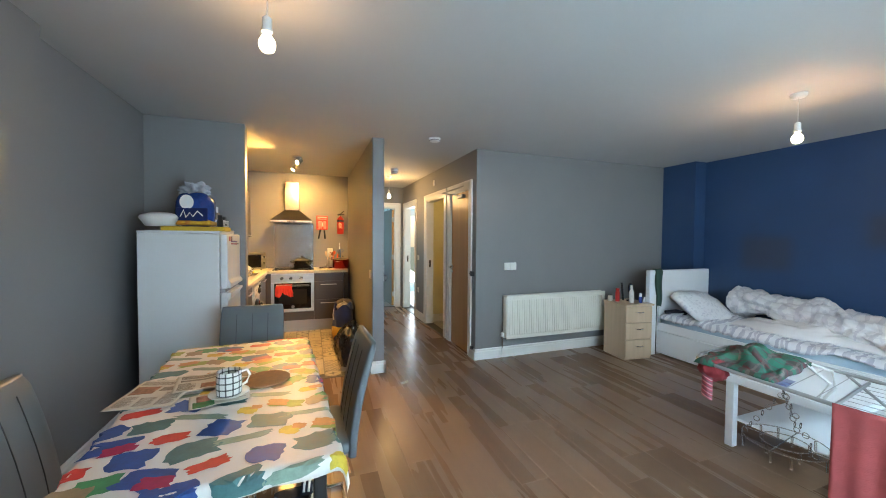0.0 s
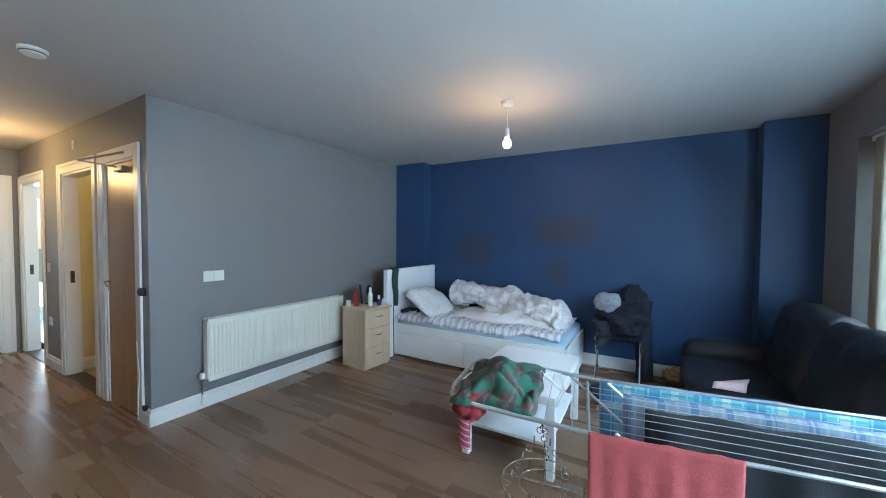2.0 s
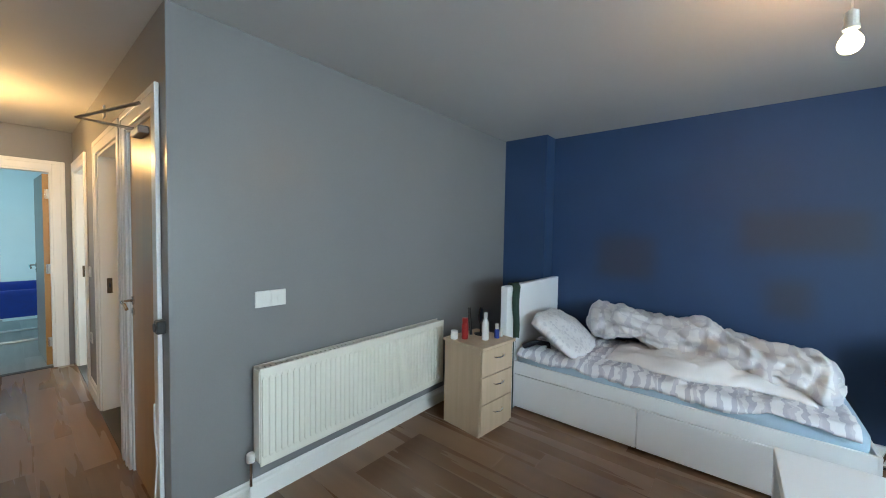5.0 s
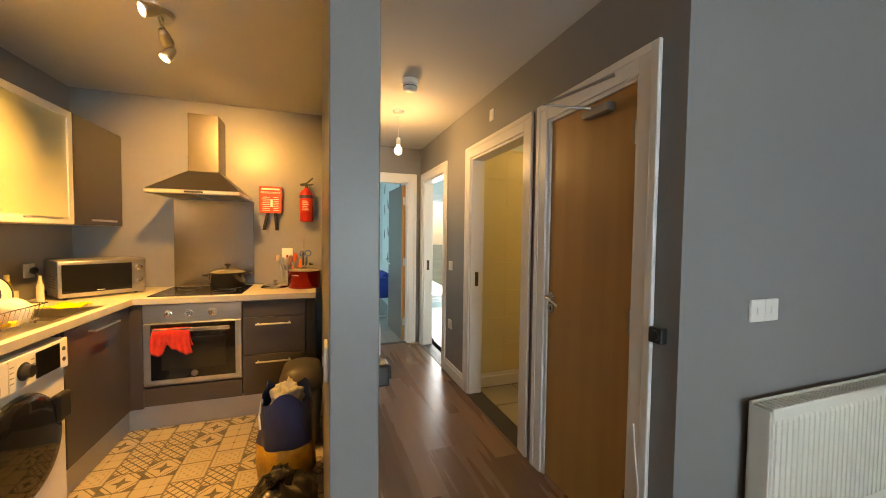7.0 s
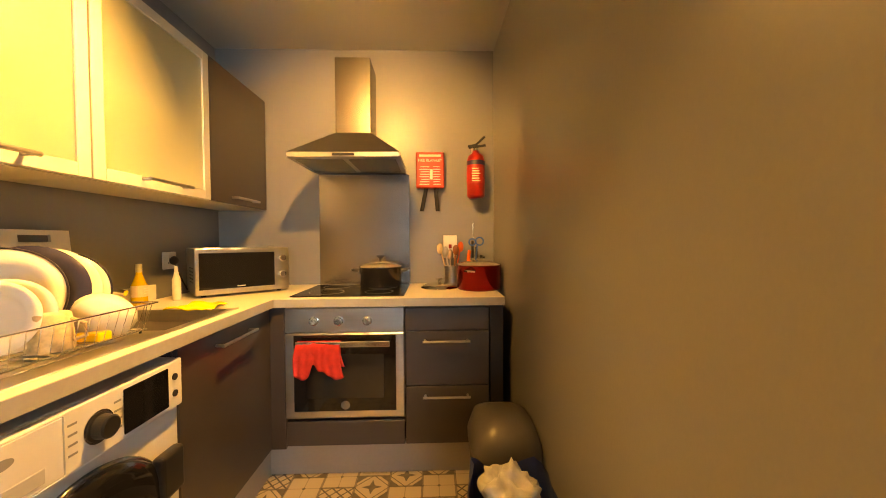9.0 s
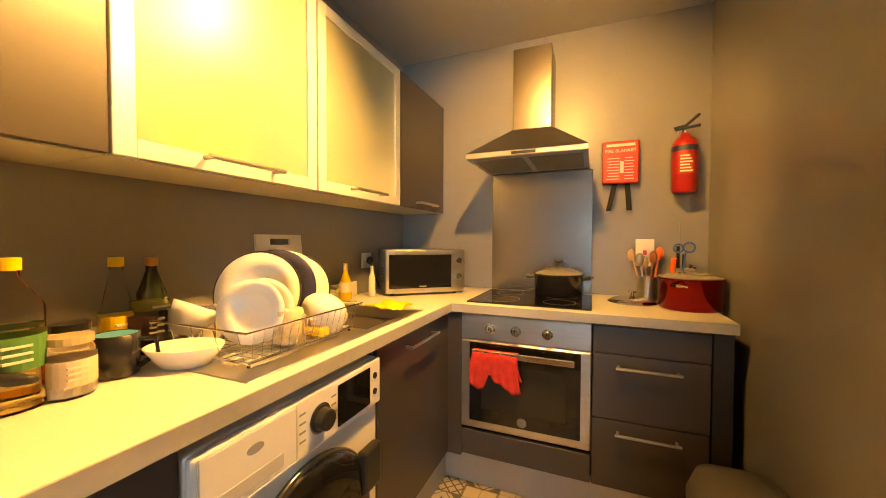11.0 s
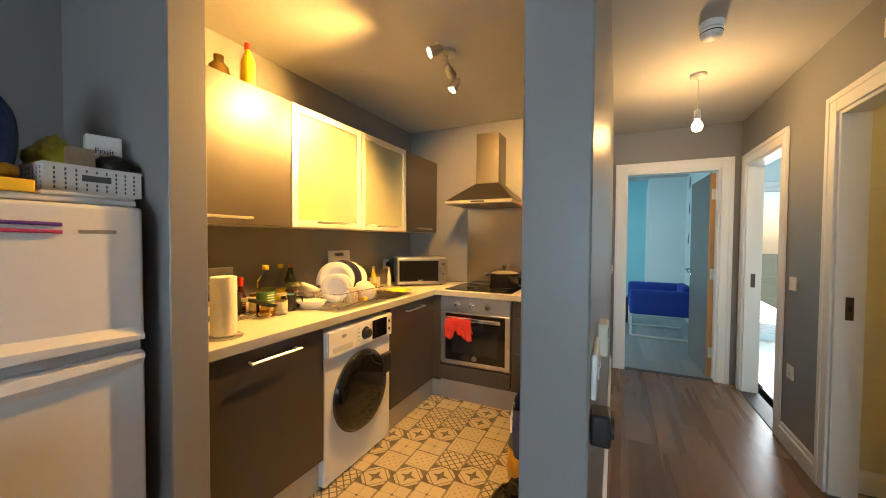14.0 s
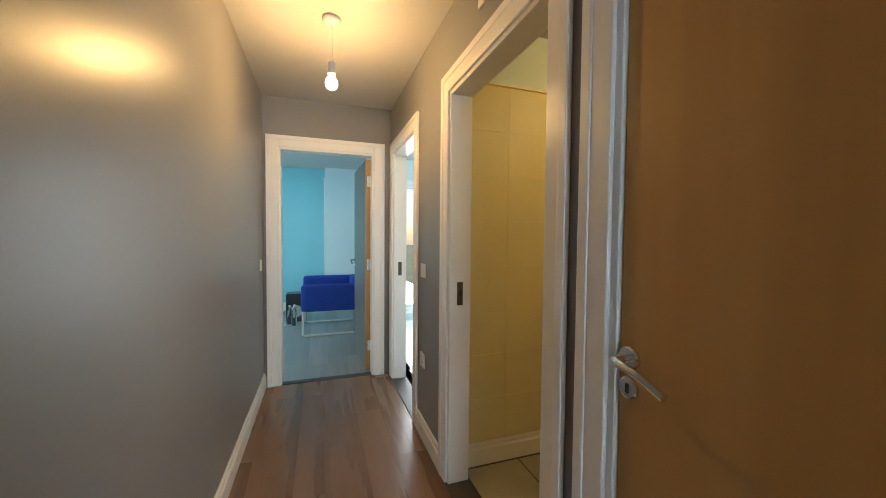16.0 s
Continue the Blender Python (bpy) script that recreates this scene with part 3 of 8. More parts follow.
def door_frame(name, axis, face, a0, a1, depth, z1, out):
    """Lining and two-step architraves round an opening; out is the sign of the side that is trimmed."""
    fr = setting(name, box(*([(face - 0.0, face + depth, a0, a0 + 0.03, 0, z1), (face, face + depth, a1 - 0.03, a1, 0, z1), (face, face + depth, a0 + 0.03, a1 - 0.03, z1 - 0.03, z1)] if axis == "x"
               else [(a0, a0 + 0.03, face, face + depth, 0, z1), (a1 - 0.03, a1, face, face + depth, 0, z1), (a0 + 0.03, a1 - 0.03, face, face + depth, z1 - 0.03, z1)]), bevel=0.002), GLOSS, "white gloss door lining")
    for w0, w1, t in ((-0.012, 0.080, 0.014), (0.050, 0.084, 0.019)):
        lo, hi = (face + out * t, face) if out < 0 else (face, face + out * t)
        sp = []
        for c0, c1, zz in ((a0 - w1, a0 - w0, z1 + w1), (a1 + w0, a1 + w1, z1 + w1)):
            sp.append((lo, hi, c0, c1, 0, zz) if axis == "x" else (c0, c1, lo, hi, 0, zz))
        sp.append((lo, hi, a0 - w0, a1 + w0, z1 + w0, z1 + w1) if axis == "x" else (a0 - w0, a1 + w0, lo, hi, z1 + w0, z1 + w1))
        setting("trim", box(*sp, bevel=0.004, seg=2), GLOSS, "white moulded architrave", fr)
    return fr


door_frame("door_1_frame", "x", 1.988, *D3, 0.115, DOORH, -1)
FB = door_frame("door_2_frame", "x", 1.988, *DB, 0.115, DOORH, -1)
F2 = door_frame("door_3_frame", "x", 1.988, *D2, 0.115, DOORH, -1)
door_frame("door_4_frame", "y", 7.428, *DE, 0.115, DOORH + 0.01, -1)


def lever(parent, at, normal, along):
    """A curved lever on a round rose with a keyhole plate below."""
    at, nrm, al = Vector(at), Vector(normal), Vector(along)
    ax = "x" if abs(nrm.x) > 0.5 else "y"
    sg = 1 if (nrm.x + nrm.y) > 0 else -1
    h = part("door_handle", lathe([(0.026, 0), (0.026, 0.006 * sg), (0.022, 0.010 * sg)], at, 24, None, ax), CHROME, parent, "chrome lever handle on a round rose")
    pts = [at + nrm * 0.008, at + nrm * 0.045, at + nrm * 0.055 + al * 0.02, at + nrm * 0.055 + al * 0.07 - Vector((0, 0, 0.006)), at + nrm * 0.052 + al * 0.125 - Vector((0, 0, 0.028))]
    part("lever", tube(pts, r=0.0085, n=10), CHROME, h)
    part("keyhole_plate", lathe([(0.024, 0), (0.024, 0.006 * sg), (0.020, 0.008 * sg)], at - Vector((0, 0, 0.065)), 24, None, ax), CHROME, parent)
    c = at - Vector((0, 0, 0.065)) + nrm * 0.0085
    part("keyhole", box((c.x - (0.001 if ax == "x" else 0.004), c.x + (0.001 if ax == "x" else 0.004), c.y - (0.004 if ax == "x" else 0.001), c.y + (0.004 if ax == "x" else 0.001), c.z - 0.011, c.z + 0.011)), BLACK, parent)


# closed cupboard door with closer
d1 = setting("door_1", box((1.998, 2.042, D3[0] + 0.032, D3[1] - 0.032, 0.008, DOORH - 0.032), bevel=0.002), OAKDOOR, "closed oak-veneer fire door")
lever(d1, (1.998, 4.698, 1.035), (-1, 0, 0), (0, -1, 0))
for z in (0.25, 1.02, 1.80):
    part("hinge", tube([(1.992, D3[0] + 0.033, z - 0.05), (1.992, D3[0] + 0.033, z + 0.05)], r=0.008), CHROME, d1)
mat("dark_closer", (0.30, 0.29, 0.28), 0.4, 0.7)
part("closer_body", box((1.952, 1.998, 4.27, 4.44, 1.925, 1.965), bevel=0.008, seg=2), MATS["dark_closer"], d1, "grey metal door closer")
part("closer_arm", tube([(1.955, 4.38, 1.96), (1.76, 4.47, 1.985), (1.955, 4.24, 2.06)], r=0.008), STEEL, d1)
# open bedroom door leaf
d4 = setting("door_4", box((-0.042, 0.0, 0.0, 0.76, 0.01, DOORH - 0.03), bevel=0.002), mat("grey_door_face", (0.17, 0.15, 0.135), 0.4, vary=0.1, scale=4, stretch=(1, 1, 0.2)), "open bedroom door with an oak edge")
d4.matrix_world = pose(1.815, 7.545, 0, 0, 0, 2.5)
part("edge_strip", box((-0.044, 0.002, -0.004, 0.0, 0.01, DOORH - 0.03)), OAKDOOR, d4)
lever(d4, (-0.042, 0.70, 1.02), (-1, 0, 0), (0, -1, 0))
for z in (0.25, 1.02, 1.80):
    part("hinge", box((-0.03, 0.0, -0.007, -0.004, z - 0.05, z + 0.05)), CHROME, d4)
for fr, y in ((FB, DB[1] - 0.03), (F2, D2[1] - 0.03)):
    part("strike_plate", box((2.028, 2.060, y - 0.003, y, 1.0 - 0.06, 1.0 + 0.06), bevel=0.001), mat("dark_bronze", (0.10, 0.075, 0.05), 0.35, 0.7), fr, "dark bronze strike plate")
    part("latch_hole", box((2.038, 2.052, y - 0.0045, y - 0.003, 0.985, 1.02)), BLACK, fr)
# thresholds
setting("threshold_1", box((1.975, 2.11, *DB, -0.008, 0.006), bevel=0.003), mat("dark_threshold", (0.05, 0.045, 0.04), 0.5), "dark threshold strip")
setting("threshold_4", box((1.975, 2.11, *D2, -0.008, 0.006), bevel=0.003), MATS["dark_threshold"], "dark threshold strip")
setting("threshold_2", box((*DE, 7.43, 7.50, -0.008, 0.006), bevel=0.003), MATS["dark_threshold"], "dark threshold strip")
setting("threshold_3", box((-0.37, 0.792, 3.925, 3.955, -0.008, 0.005), bevel=0.002), MATS["dark_threshold"], "thin strip between laminate and vinyl")
# shower-room and side-room floors
setting("floor_shower", box((2.10, 3.45, 4.85, 5.93, -0.009, 0.0)), GROUT, "grout bed")
for i in range(4):
    for j in range(3):
        ob = part("tile", box((2.115 + i * 0.34, 2.447 + i * 0.34, 4.88 + j * 0.34, 5.212 + j * 0.34, 0.0, 0.006), bevel=0.002), mat("beige_floor_tile", (0.36, 0.33, 0.26), 0.35, vary=0.12, scale=5, per=0.3), bpy.data.objects["floor_shower"])
for i in range(4):
    for j in range(8):
        part("tile", box((2.125 + i * 0.25, 2.3744 + i * 0.25, 5.921, 5.9285, 0.13 + j * 0.25, 0.3793 + j * 0.25), bevel=0.0006), CREAM, bpy.data.objects["wall_shower_north"])
part("dado_tile", box((2.10, 3.45, 5.915, 5.9285, 2.133, 2.145)), CREAM, bpy.data.objects["wall_shower_north"])
setting("floor_side_room", box((2.10, 5.15, 6.03, 9.5, -0.009, 0.0)), PLANKG, "pale laminate floor")

# ---- windows ----
UPVC = mat("white_upvc", (0.76, 0.78, 0.80), 0.3, vary=0.03, bump=0.01)


def window(name, x0, x1, z0, z1, y, posts, label):
    w = setting(name, box((x0, x1, y - 0.035, y + 0.035, z1 - 0.07, z1), (x0, x1, y - 0.035, y + 0.035, z0, z0 + 0.07), (x0, x0 + 0.07, y - 0.035, y + 0.035, z0 + 0.07, z1 - 0.07), (x1 - 0.07, x1, y - 0.035, y + 0.035, z0 + 0.07, z1 - 0.07), bevel=0.006, seg=2), UPVC, label)
    xs = [x0 + 0.07, *posts, x1 - 0.07]
    for p in posts:
        part("mullion", box((p - 0.045, p + 0.045, y - 0.032, y + 0.045, z0 + 0.07, z1 - 0.07), bevel=0.006, seg=2), UPVC, w)
    for i, (a, b) in enumerate(zip(xs, xs[1:])):
        a, b = a + (0.045 if i else 0), b - (0.045 if i < len(posts) else 0)
        s = part("sash", box((a, b, y - 0.02, y + 0.05, z1 - 0.13, z1 - 0.072), (a, b, y - 0.02, y + 0.05, z0 + 0.072, z0 + 0.13), (a + 0.002, a + 0.06, y - 0.02, y + 0.05, z0 + 0.13, z1 - 0.13), (b - 0.06, b - 0.002, y - 0.02, y + 0.05, z0 + 0.13, z1 - 0.13), bevel=0.006, seg=2), UPVC, w)
        g = part("pane", box((a + 0.06, b - 0.06, y + 0.005, y + 0.011, z0 + 0.13, z1 - 0.13)), WINGLASS, s)
        g.visible_shadow = False
        part("seal", box((a + 0.058, a + 0.066, y + 0.012, y + 0.022, z0 + 0.12, z1 - 0.12), (b - 0.066, b - 0.058, y + 0.012, y + 0.022, z0 + 0.12, z1 - 0.12)), BLACK, s)
    return w


window("window_1", WX0, WX1, WZ0, WZ1, -0.66, (1.02, 1.90, 2.85, 3.80), "wide white plastic window with five sashes")
setting("window_sill", box((WX0 - 0.03, WX1 + 0.03, -0.625, -0.44, WZ0 - 0.02, WZ0 + 0.006), bevel=0.006, seg=2), GLOSS, "white window sill")
window("window_2", 2.2, 4.6, 0.1, 2.15, 9.56, (3.5,), "tall bright window of the side room")
window("window_3", 0.0, 1.4, 0.75, 2.1, 0.0, (0.7,), "bedroom window").matrix_world = pose(-1.10, 8.4, 0, 0, 0, 90)
# vertical blind pushed to the side
bl = thing("vertical_blind", "cream vertical blind slats drawn to the window's end", "blind", (0, 0, 0))
part("headrail", box((WX0 + 0.02, WX1 - 0.02, -0.56, -0.525, WZ1 - 0.035, WZ1 - 0.001), bevel=0.003), UPVC, bl)
SLATCLOTH = mat("cream_blind_fabric", (0.62, 0.57, 0.47), 0.85, vary=0.08, scale=12, fine=200)
nt_ = SLATCLOTH.node_tree
tl, ms = nt_.nodes.new("ShaderNodeBsdfTranslucent"), nt_.nodes.new("ShaderNodeMixShader")
tl.inputs[0].default_value, ms.inputs[0].default_value = (0.75, 0.72, 0.62, 1), 0.5
nt_.links.new(nt_.nodes["Principled BSDF"].outputs[0], ms.inputs[1])
nt_.links.new(tl.outputs[0], ms.inputs[2])
nt_.links.new(ms.outputs[0], nt_.nodes["Material Output"].inputs[0])
for i in range(6):
    x = 4.25 - i * 0.020
    part("slat", sheet(lambda u, v, x=x, i=i: Vector((x + 0.012 * math.sin(u * 3.1) + 0.004 * math.sin(i * 2.1), -0.605 + u * 0.115, 0.50 + v * 1.59)), 4, 6, 0.0012), SLATCLOTH, bl)
for z in (0.62, 0.75):
    part("chain", tube([(4.26, -0.49, z), (4.14, -0.49, z - 0.01)], r=0.0018, n=5), PLASTIC, bl)
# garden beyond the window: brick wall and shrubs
# Plain backdrop made to emit light, standing in for the bright outdoors.
setting("backdrop_garden", box((-6.0, 14.0, -5.2, -5.1, -0.2, 5.0)), mat("glowing_backdrop", (0.75, 0.82, 0.84), 0.9, vary=0.06, scale=0.7, fine=3, bump=0, emit=(0.86, 0.97, 1.0), power=2.0), "plain pale glowing backdrop outside the window")


GW = setting("garden_wall", box((4.2, 13.0, -3.75, -3.62, -0.16, 2.6)), mat("pale_mortar", (0.58, 0.64, 0.65), 0.9, vary=0.1, scale=6), "pale rendered block wall in the garden")
BLOCK = mat("pale_brick", (0.74, 0.75, 0.72), 0.85, vary=0.12, scale=6, fine=60, bump=0.2, per=0.3)
blk_me = None
for j in range(11):
    for i in range(18):
        if blk_me is None:
            ob = part("brick", box((-0.20, 0.20, -0.004, 0.012, -0.10, 0.10), bevel=0.004), BLOCK, GW)
            blk_me = ob.data
        else:
            ob = new("brick", blk_me)
            ob.parent = GW
        ob.location = (4.6 + i * 0.43 + (0.215 if j % 2 else 0), -3.618, 0.12 + j * 0.225)


def shrub(at, size, seed, label):
    rnd = random.Random(seed)
    th = thing("shrub", label, "shrub", at)
    st = [[(0, 0, 0), (rnd.uniform(-.2, .2) * size, rnd.uniform(-.2, .2) * size, size * 0.45), (rnd.uniform(-.5, .5) * size, rnd.uniform(-.4, .4) * size, size * rnd.uniform(.7, 1))] for _ in range(9)]
    part("stems", tube(*st, r=0.012, n=5), mat("bark", (0.09, 0.06, 0.04), 0.9), th)
    vs, fs = [], []
    for _ in range(2200):
        a, el, r = rnd.uniform(0, 6.283), rnd.uniform(-0.5, 1), rnd.uniform(0.45, 1) ** 0.5
        k = 1 + 0.3 * noise.noise(Vector((a * 1.3, el * 2, seed)))
        p = Vector((math.cos(a) * r * size * 0.62 * k, math.sin(a) * r * size * 0.5 * k, size * (0.5 + 0.5 * el * k * r)))
        p.z = max(p.z, 0.03)
        d = Vector((rnd.uniform(-1, 1), rnd.uniform(-1, 1), rnd.uniform(-.6, .8))).normalized()
        e = d.cross(Vector((rnd.uniform(-1, 1), rnd.uniform(-1, 1), 1))).normalized()
        s = rnd.uniform(0.03, 0.06)
        b0 = len(vs)
        vs += [p, p + d * s + e * s * 0.45, p + d * s * 2, p + d * s - e * s * 0.45]
        fs.append((b0, b0 + 1, b0 + 2, b0 + 3))
    me = bpy.data.meshes.new("leaves")
    me.from_pydata(vs, [], fs)
    me.materials.append(mat("shrub_leaf", (0.055, 0.12, 0.045), 0.5, vary=0.5, scale=5, fine=30, bump=0))
    lv = new("leaves", me)
    lv.parent = th
    lv["kind"] = "stuff"


for i, (x, y, s) in enumerate(((3.0, -2.4, 1.1), (4.0, -2.3, 1.0), (5.0, -2.5, 1.2), (5.9, -2.5, 1.4))):
    shrub((x, y, -0.16), s, i + 3, "leafy green garden shrub outside the window")

# ---- kitchen units ----
BEFORE = set(scene.objects)
WT, WB = 0.918, 0.878


def bar_handle(parent, p0, p1, out, r=0.006):
    p0, p1, o = Vector(p0), Vector(p1), Vector(out)
    d = (p1 - p0).normalized() * 0.012
    part("handle", tube([p0 + o - d, p1 + o + d], [p0, p0 + o], [p1, p1 + o], r=r, n=8), STEEL, parent, "brushed steel bar handle")


def base_unit(name, label, x0, x1, y0, y1, front, z1=WB, z0=0.17):
    """A carcass with its door on the +x or -y face."""
    t = thing(name, label, "kitchen cabinet", ((x0 + x1) / 2, (y0 + y1) / 2, 0))
    cx, cy = (x0 + x1) / 2, (y0 + y1) / 2
    X0, X1, Y0, Y1 = x0 - cx, x1 - cx, y0 - cy, y1 - cy
    if front == "x":
        part("body", box((X0, X1 - 0.02, Y0, Y1, z0, z1 - 0.002)), DARKUNIT, t)
        d = part("door", box((X1 - 0.018, X1, Y0 + 0.002, Y1 - 0.002, z0 + 0.002, z1 - 0.012), bevel=0.0015), DARKUNIT, t, "dark taupe slab door")
        ym = 0
        bar_handle(d, (X1, ym - 0.115, 0.818), (X1, ym + 0.115, 0.818), (0.032, 0, 0))
    return t


base_unit("base_cabinet", "dark taupe base cabinet with a bar handle", -0.90, -0.335, 4.06, 4.655, "x")
base_unit("base_cabinet", "dark taupe base cabinet under the sink", -0.90, -0.335, 5.255, 5.88, "x")
setting("kitchen_plinth_1", box((-0.39, -0.375, 4.06, 4.655, 0, 0.168), (-0.39, -0.375, 5.255, 5.965, 0, 0.168)), PLINTH, "metal-faced plinth under the units")
setting("kitchen_plinth_2", box((-0.375, 0.815, 5.95, 5.965, 0, 0.168)), PLINTH, "metal-faced plinth under the oven run")
corner = thing("corner_filler", "dark taupe corner filler post", "kitchen cabinet", (-0.32, 5.9, 0))
part("post", box((-0.06, 0.052, -0.018, 0.0, 0.17, WB - 0.002)), DARKUNIT, corner)
# drawers
dr = thing("drawer_unit", "dark taupe three-drawer kitchen unit", "kitchen cabinet", (0.53, 6.17, 0))
part("body", box((-0.21, 0.21, -0.258, 0.27, 0.17, WB - 0.002)), DARKUNIT, dr)
for i, (a, b) in enumerate(((0.752, 0.866), (0.474, 0.746), (0.178, 0.468))):
    d = part("drawer", box((-0.208, 0.208, -0.278, -0.259, a, b), bevel=0.0015), DARKUNIT, dr, "dark taupe drawer front")
    if i:
        bar_handle(d, (-0.11, -0.278, b - 0.045), (0.10, -0.278, b - 0.045), (0, -0.032, 0))
for z in (0.33, 0.26):
    part("child_lock", lathe([(0.017, 0), (0.017, -0.008), (0.012, -0.012)], (0.185, -0.278, z), 20, None, "y"), PLASTIC, dr)
single("end_panel", box((0.745, 0.813, 5.905, 6.44, 0.17, WB - 0.002), bevel=0.002), mat("near_black_panel", (0.022, 0.019, 0.018), 0.45), "near-black filler panel beside the drawers", "kitchen cabinet")
# oven
ov = thing("oven", "built-in electric oven with a black glass door", "oven", (0.025, 6.17, 0))
part("body", box((-0.292, 0.290, -0.255, 0.27, 0.305, WB - 0.004)), STEEL, ov)
part("control_panel", box((-0.293, 0.291, -0.281, -0.257, 0.748, 0.868), bevel=0.003), STEEL, ov, "brushed steel control panel")
for x in (-0.15, -0.03, 0.11):
    k = part("knob", lathe([(0.024, 0), (0.024, -0.004), (0.019, -0.006), (0.017, -0.026), (0.014, -0.028)], (x, -0.281, 0.805), 24, None, "y"), CHROME, ov, "chrome control knob")
    part("pointer", box((x - 0.002, x + 0.002, -0.311, -0.309, 0.805, 0.82)), BLACK, k)
dd = part("oven_door", box((-0.293, 0.291, -0.283, -0.259, 0.318, 0.742), bevel=0.004), STEEL, ov, "steel-framed oven door")
part("glass", box((-0.25, 0.25, -0.2862, -0.2835, 0.355, 0.735), bevel=0.001), BLACKGLASS, dd, "black oven glass")
part("inner_window", box((-0.19, 0.19, -0.2872, -0.2864, 0.42, 0.64)), mat("smoked_window", (0.022, 0.020, 0.018), 0.1, bump=0), dd)
part("badge", lathe([(0.022, 0), (0.022, -0.001)], (0, -0.2864, 0.385), 20, None, "y"), mat("dull_grey_badge", (0.16, 0.15, 0.14), 0.4), dd)
part("handle", box((-0.225, 0.225, -0.335, -0.318, 0.688, 0.715), (-0.21, -0.19, -0.318, -0.286, 0.692, 0.711), (0.19, 0.21, -0.318, -0.286, 0.692, 0.711), bevel=0.003, seg=2), CHROME, dd, "chrome oven handle")
part("lower_panel", box((-0.292, 0.290, -0.278, -0.257, 0.178, 0.300), bevel=0.0015), DARKUNIT, ov, "dark panel below the oven")


def towel2(u, v):
    side = -1 if v < 0.5 else 1
    d = abs(v - 0.5) * 2
    ln = (0.165 + 0.02 * math.sin(u * 9)) if side < 0 else 0.13
    x = -0.215 + u * 0.205 + 0.03 * d * (u - 0.35) - 0.012 * math.sin(d * 3)
    crease = 0.010 * math.sin(u * 19 + 1.5) * d + 0.006 * noise.noise(Vector((u * 8, v * 9, 1)))
    notch = 0.05 * math.exp(-((u - 0.38) / 0.07) ** 2) * d
    return Vector((0.025 + x, 6.17 - 0.327 + side * 0.013 * min(1, d * 6) - abs(crease) * 0.8, 0.720 - d * ln + notch))


single("tea_towel", sheet(towel2, 30, 26, 0.005, 0.2, 0.3), REDCLOTH, "crumpled red tea towel over the oven handle", "towel")
# washing machine
wm = thing("washing_machine", "white front-loading washing machine with a black door", "washing machine", (-0.62, 4.955, 0))
part("cabinet", box((-0.27, 0.285, -0.297, 0.297, 0.012, 0.846), bevel=0.008, seg=2), APPL, wm)
part("control_fascia", box((0.286, 0.302, -0.295, 0.295, 0.700, 0.845), bevel=0.006, seg=2), APPL, wm, "white control fascia")
dw = part("detergent_drawer", box((0.3022, 0.306, -0.285, -0.06, 0.708, 0.838), bevel=0.004), APPL, wm)
part("drawer_grip", box((0.3062, 0.3075, -0.255, -0.10, 0.722, 0.752), bevel=0.0006), mat("shaded_grip", (0.45, 0.45, 0.44), 0.4), dw)
part("logo", lathe([(0.020, 0), (0.020, 0.001)], (0.3062, -0.17, 0.80), 24, None, "x", 0.5), mat("grey_print", (0.25, 0.25, 0.25), 0.5), dw)
part("programme_knob", lathe([(0.034, 0), (0.034, 0.004), (0.028, 0.006), (0.026, 0.028), (0.022, 0.031)], (0.302, 0.02, 0.772), 30, None, "x"), BLACK, wm, "black programme knob with a chrome rim")
part("knob_ring", lathe([(0.038, 0), (0.038, 0.002)], (0.302, 0.02, 0.772), 30, None, "x"), CHROME, wm)
part("display", box((0.3022, 0.305, 0.085, 0.235, 0.715, 0.83), bevel=0.002), BLACKGLASS, wm, "black display panel")
for z in (0.745, 0.795):
    part("button", lathe([(0.010, 0), (0.010, 0.003)], (0.302, 0.262, z), 16, None, "x"), BLACK, wm)
for i in range(8):
    part("printed_mark", box((0.3022, 0.3028, -0.05 + (0 if i < 4 else 0.11), -0.03 + (0 if i < 4 else 0.11), 0.74 + (i % 4) * 0.022, 0.745 + (i % 4) * 0.022)), MATS["grey_print"], wm)
do = part("door", lathe([(0.232, 0.0), (0.232, 0.012), (0.222, 0.026), (0.20, 0.036), (0.16, 0.040), (0.0001, 0.044)], (0.286, 0.0, 0.435), 56, None, "x"), BLACKGLASS, wm, "round black glass door", True)
part("door_rim", lathe([(0.236, 0.0), (0.238, 0.006), (0.233, 0.014)], (0.2855, 0.0, 0.435), 56, None, "x"), mat("smoked_chrome", (0.10, 0.10, 0.10), 0.2, 0.8), do, "", True)
part("door_grip", box((0.300, 0.335, 0.165, 0.255, 0.47, 0.60), bevel=0.012, seg=3), BLACK, do)
for x in (-0.2, 0.22):
    for y in (-0.25, 0.25):
        part("foot", lathe([(0.02, 0), (0.02, 0.012)], (x, y, 0), 12), BLACK, wm)
# worktop in two legs with the sink let in
SX0, SX1, SY0, SY1 = -0.82, -0.365, 4.81, 5.64


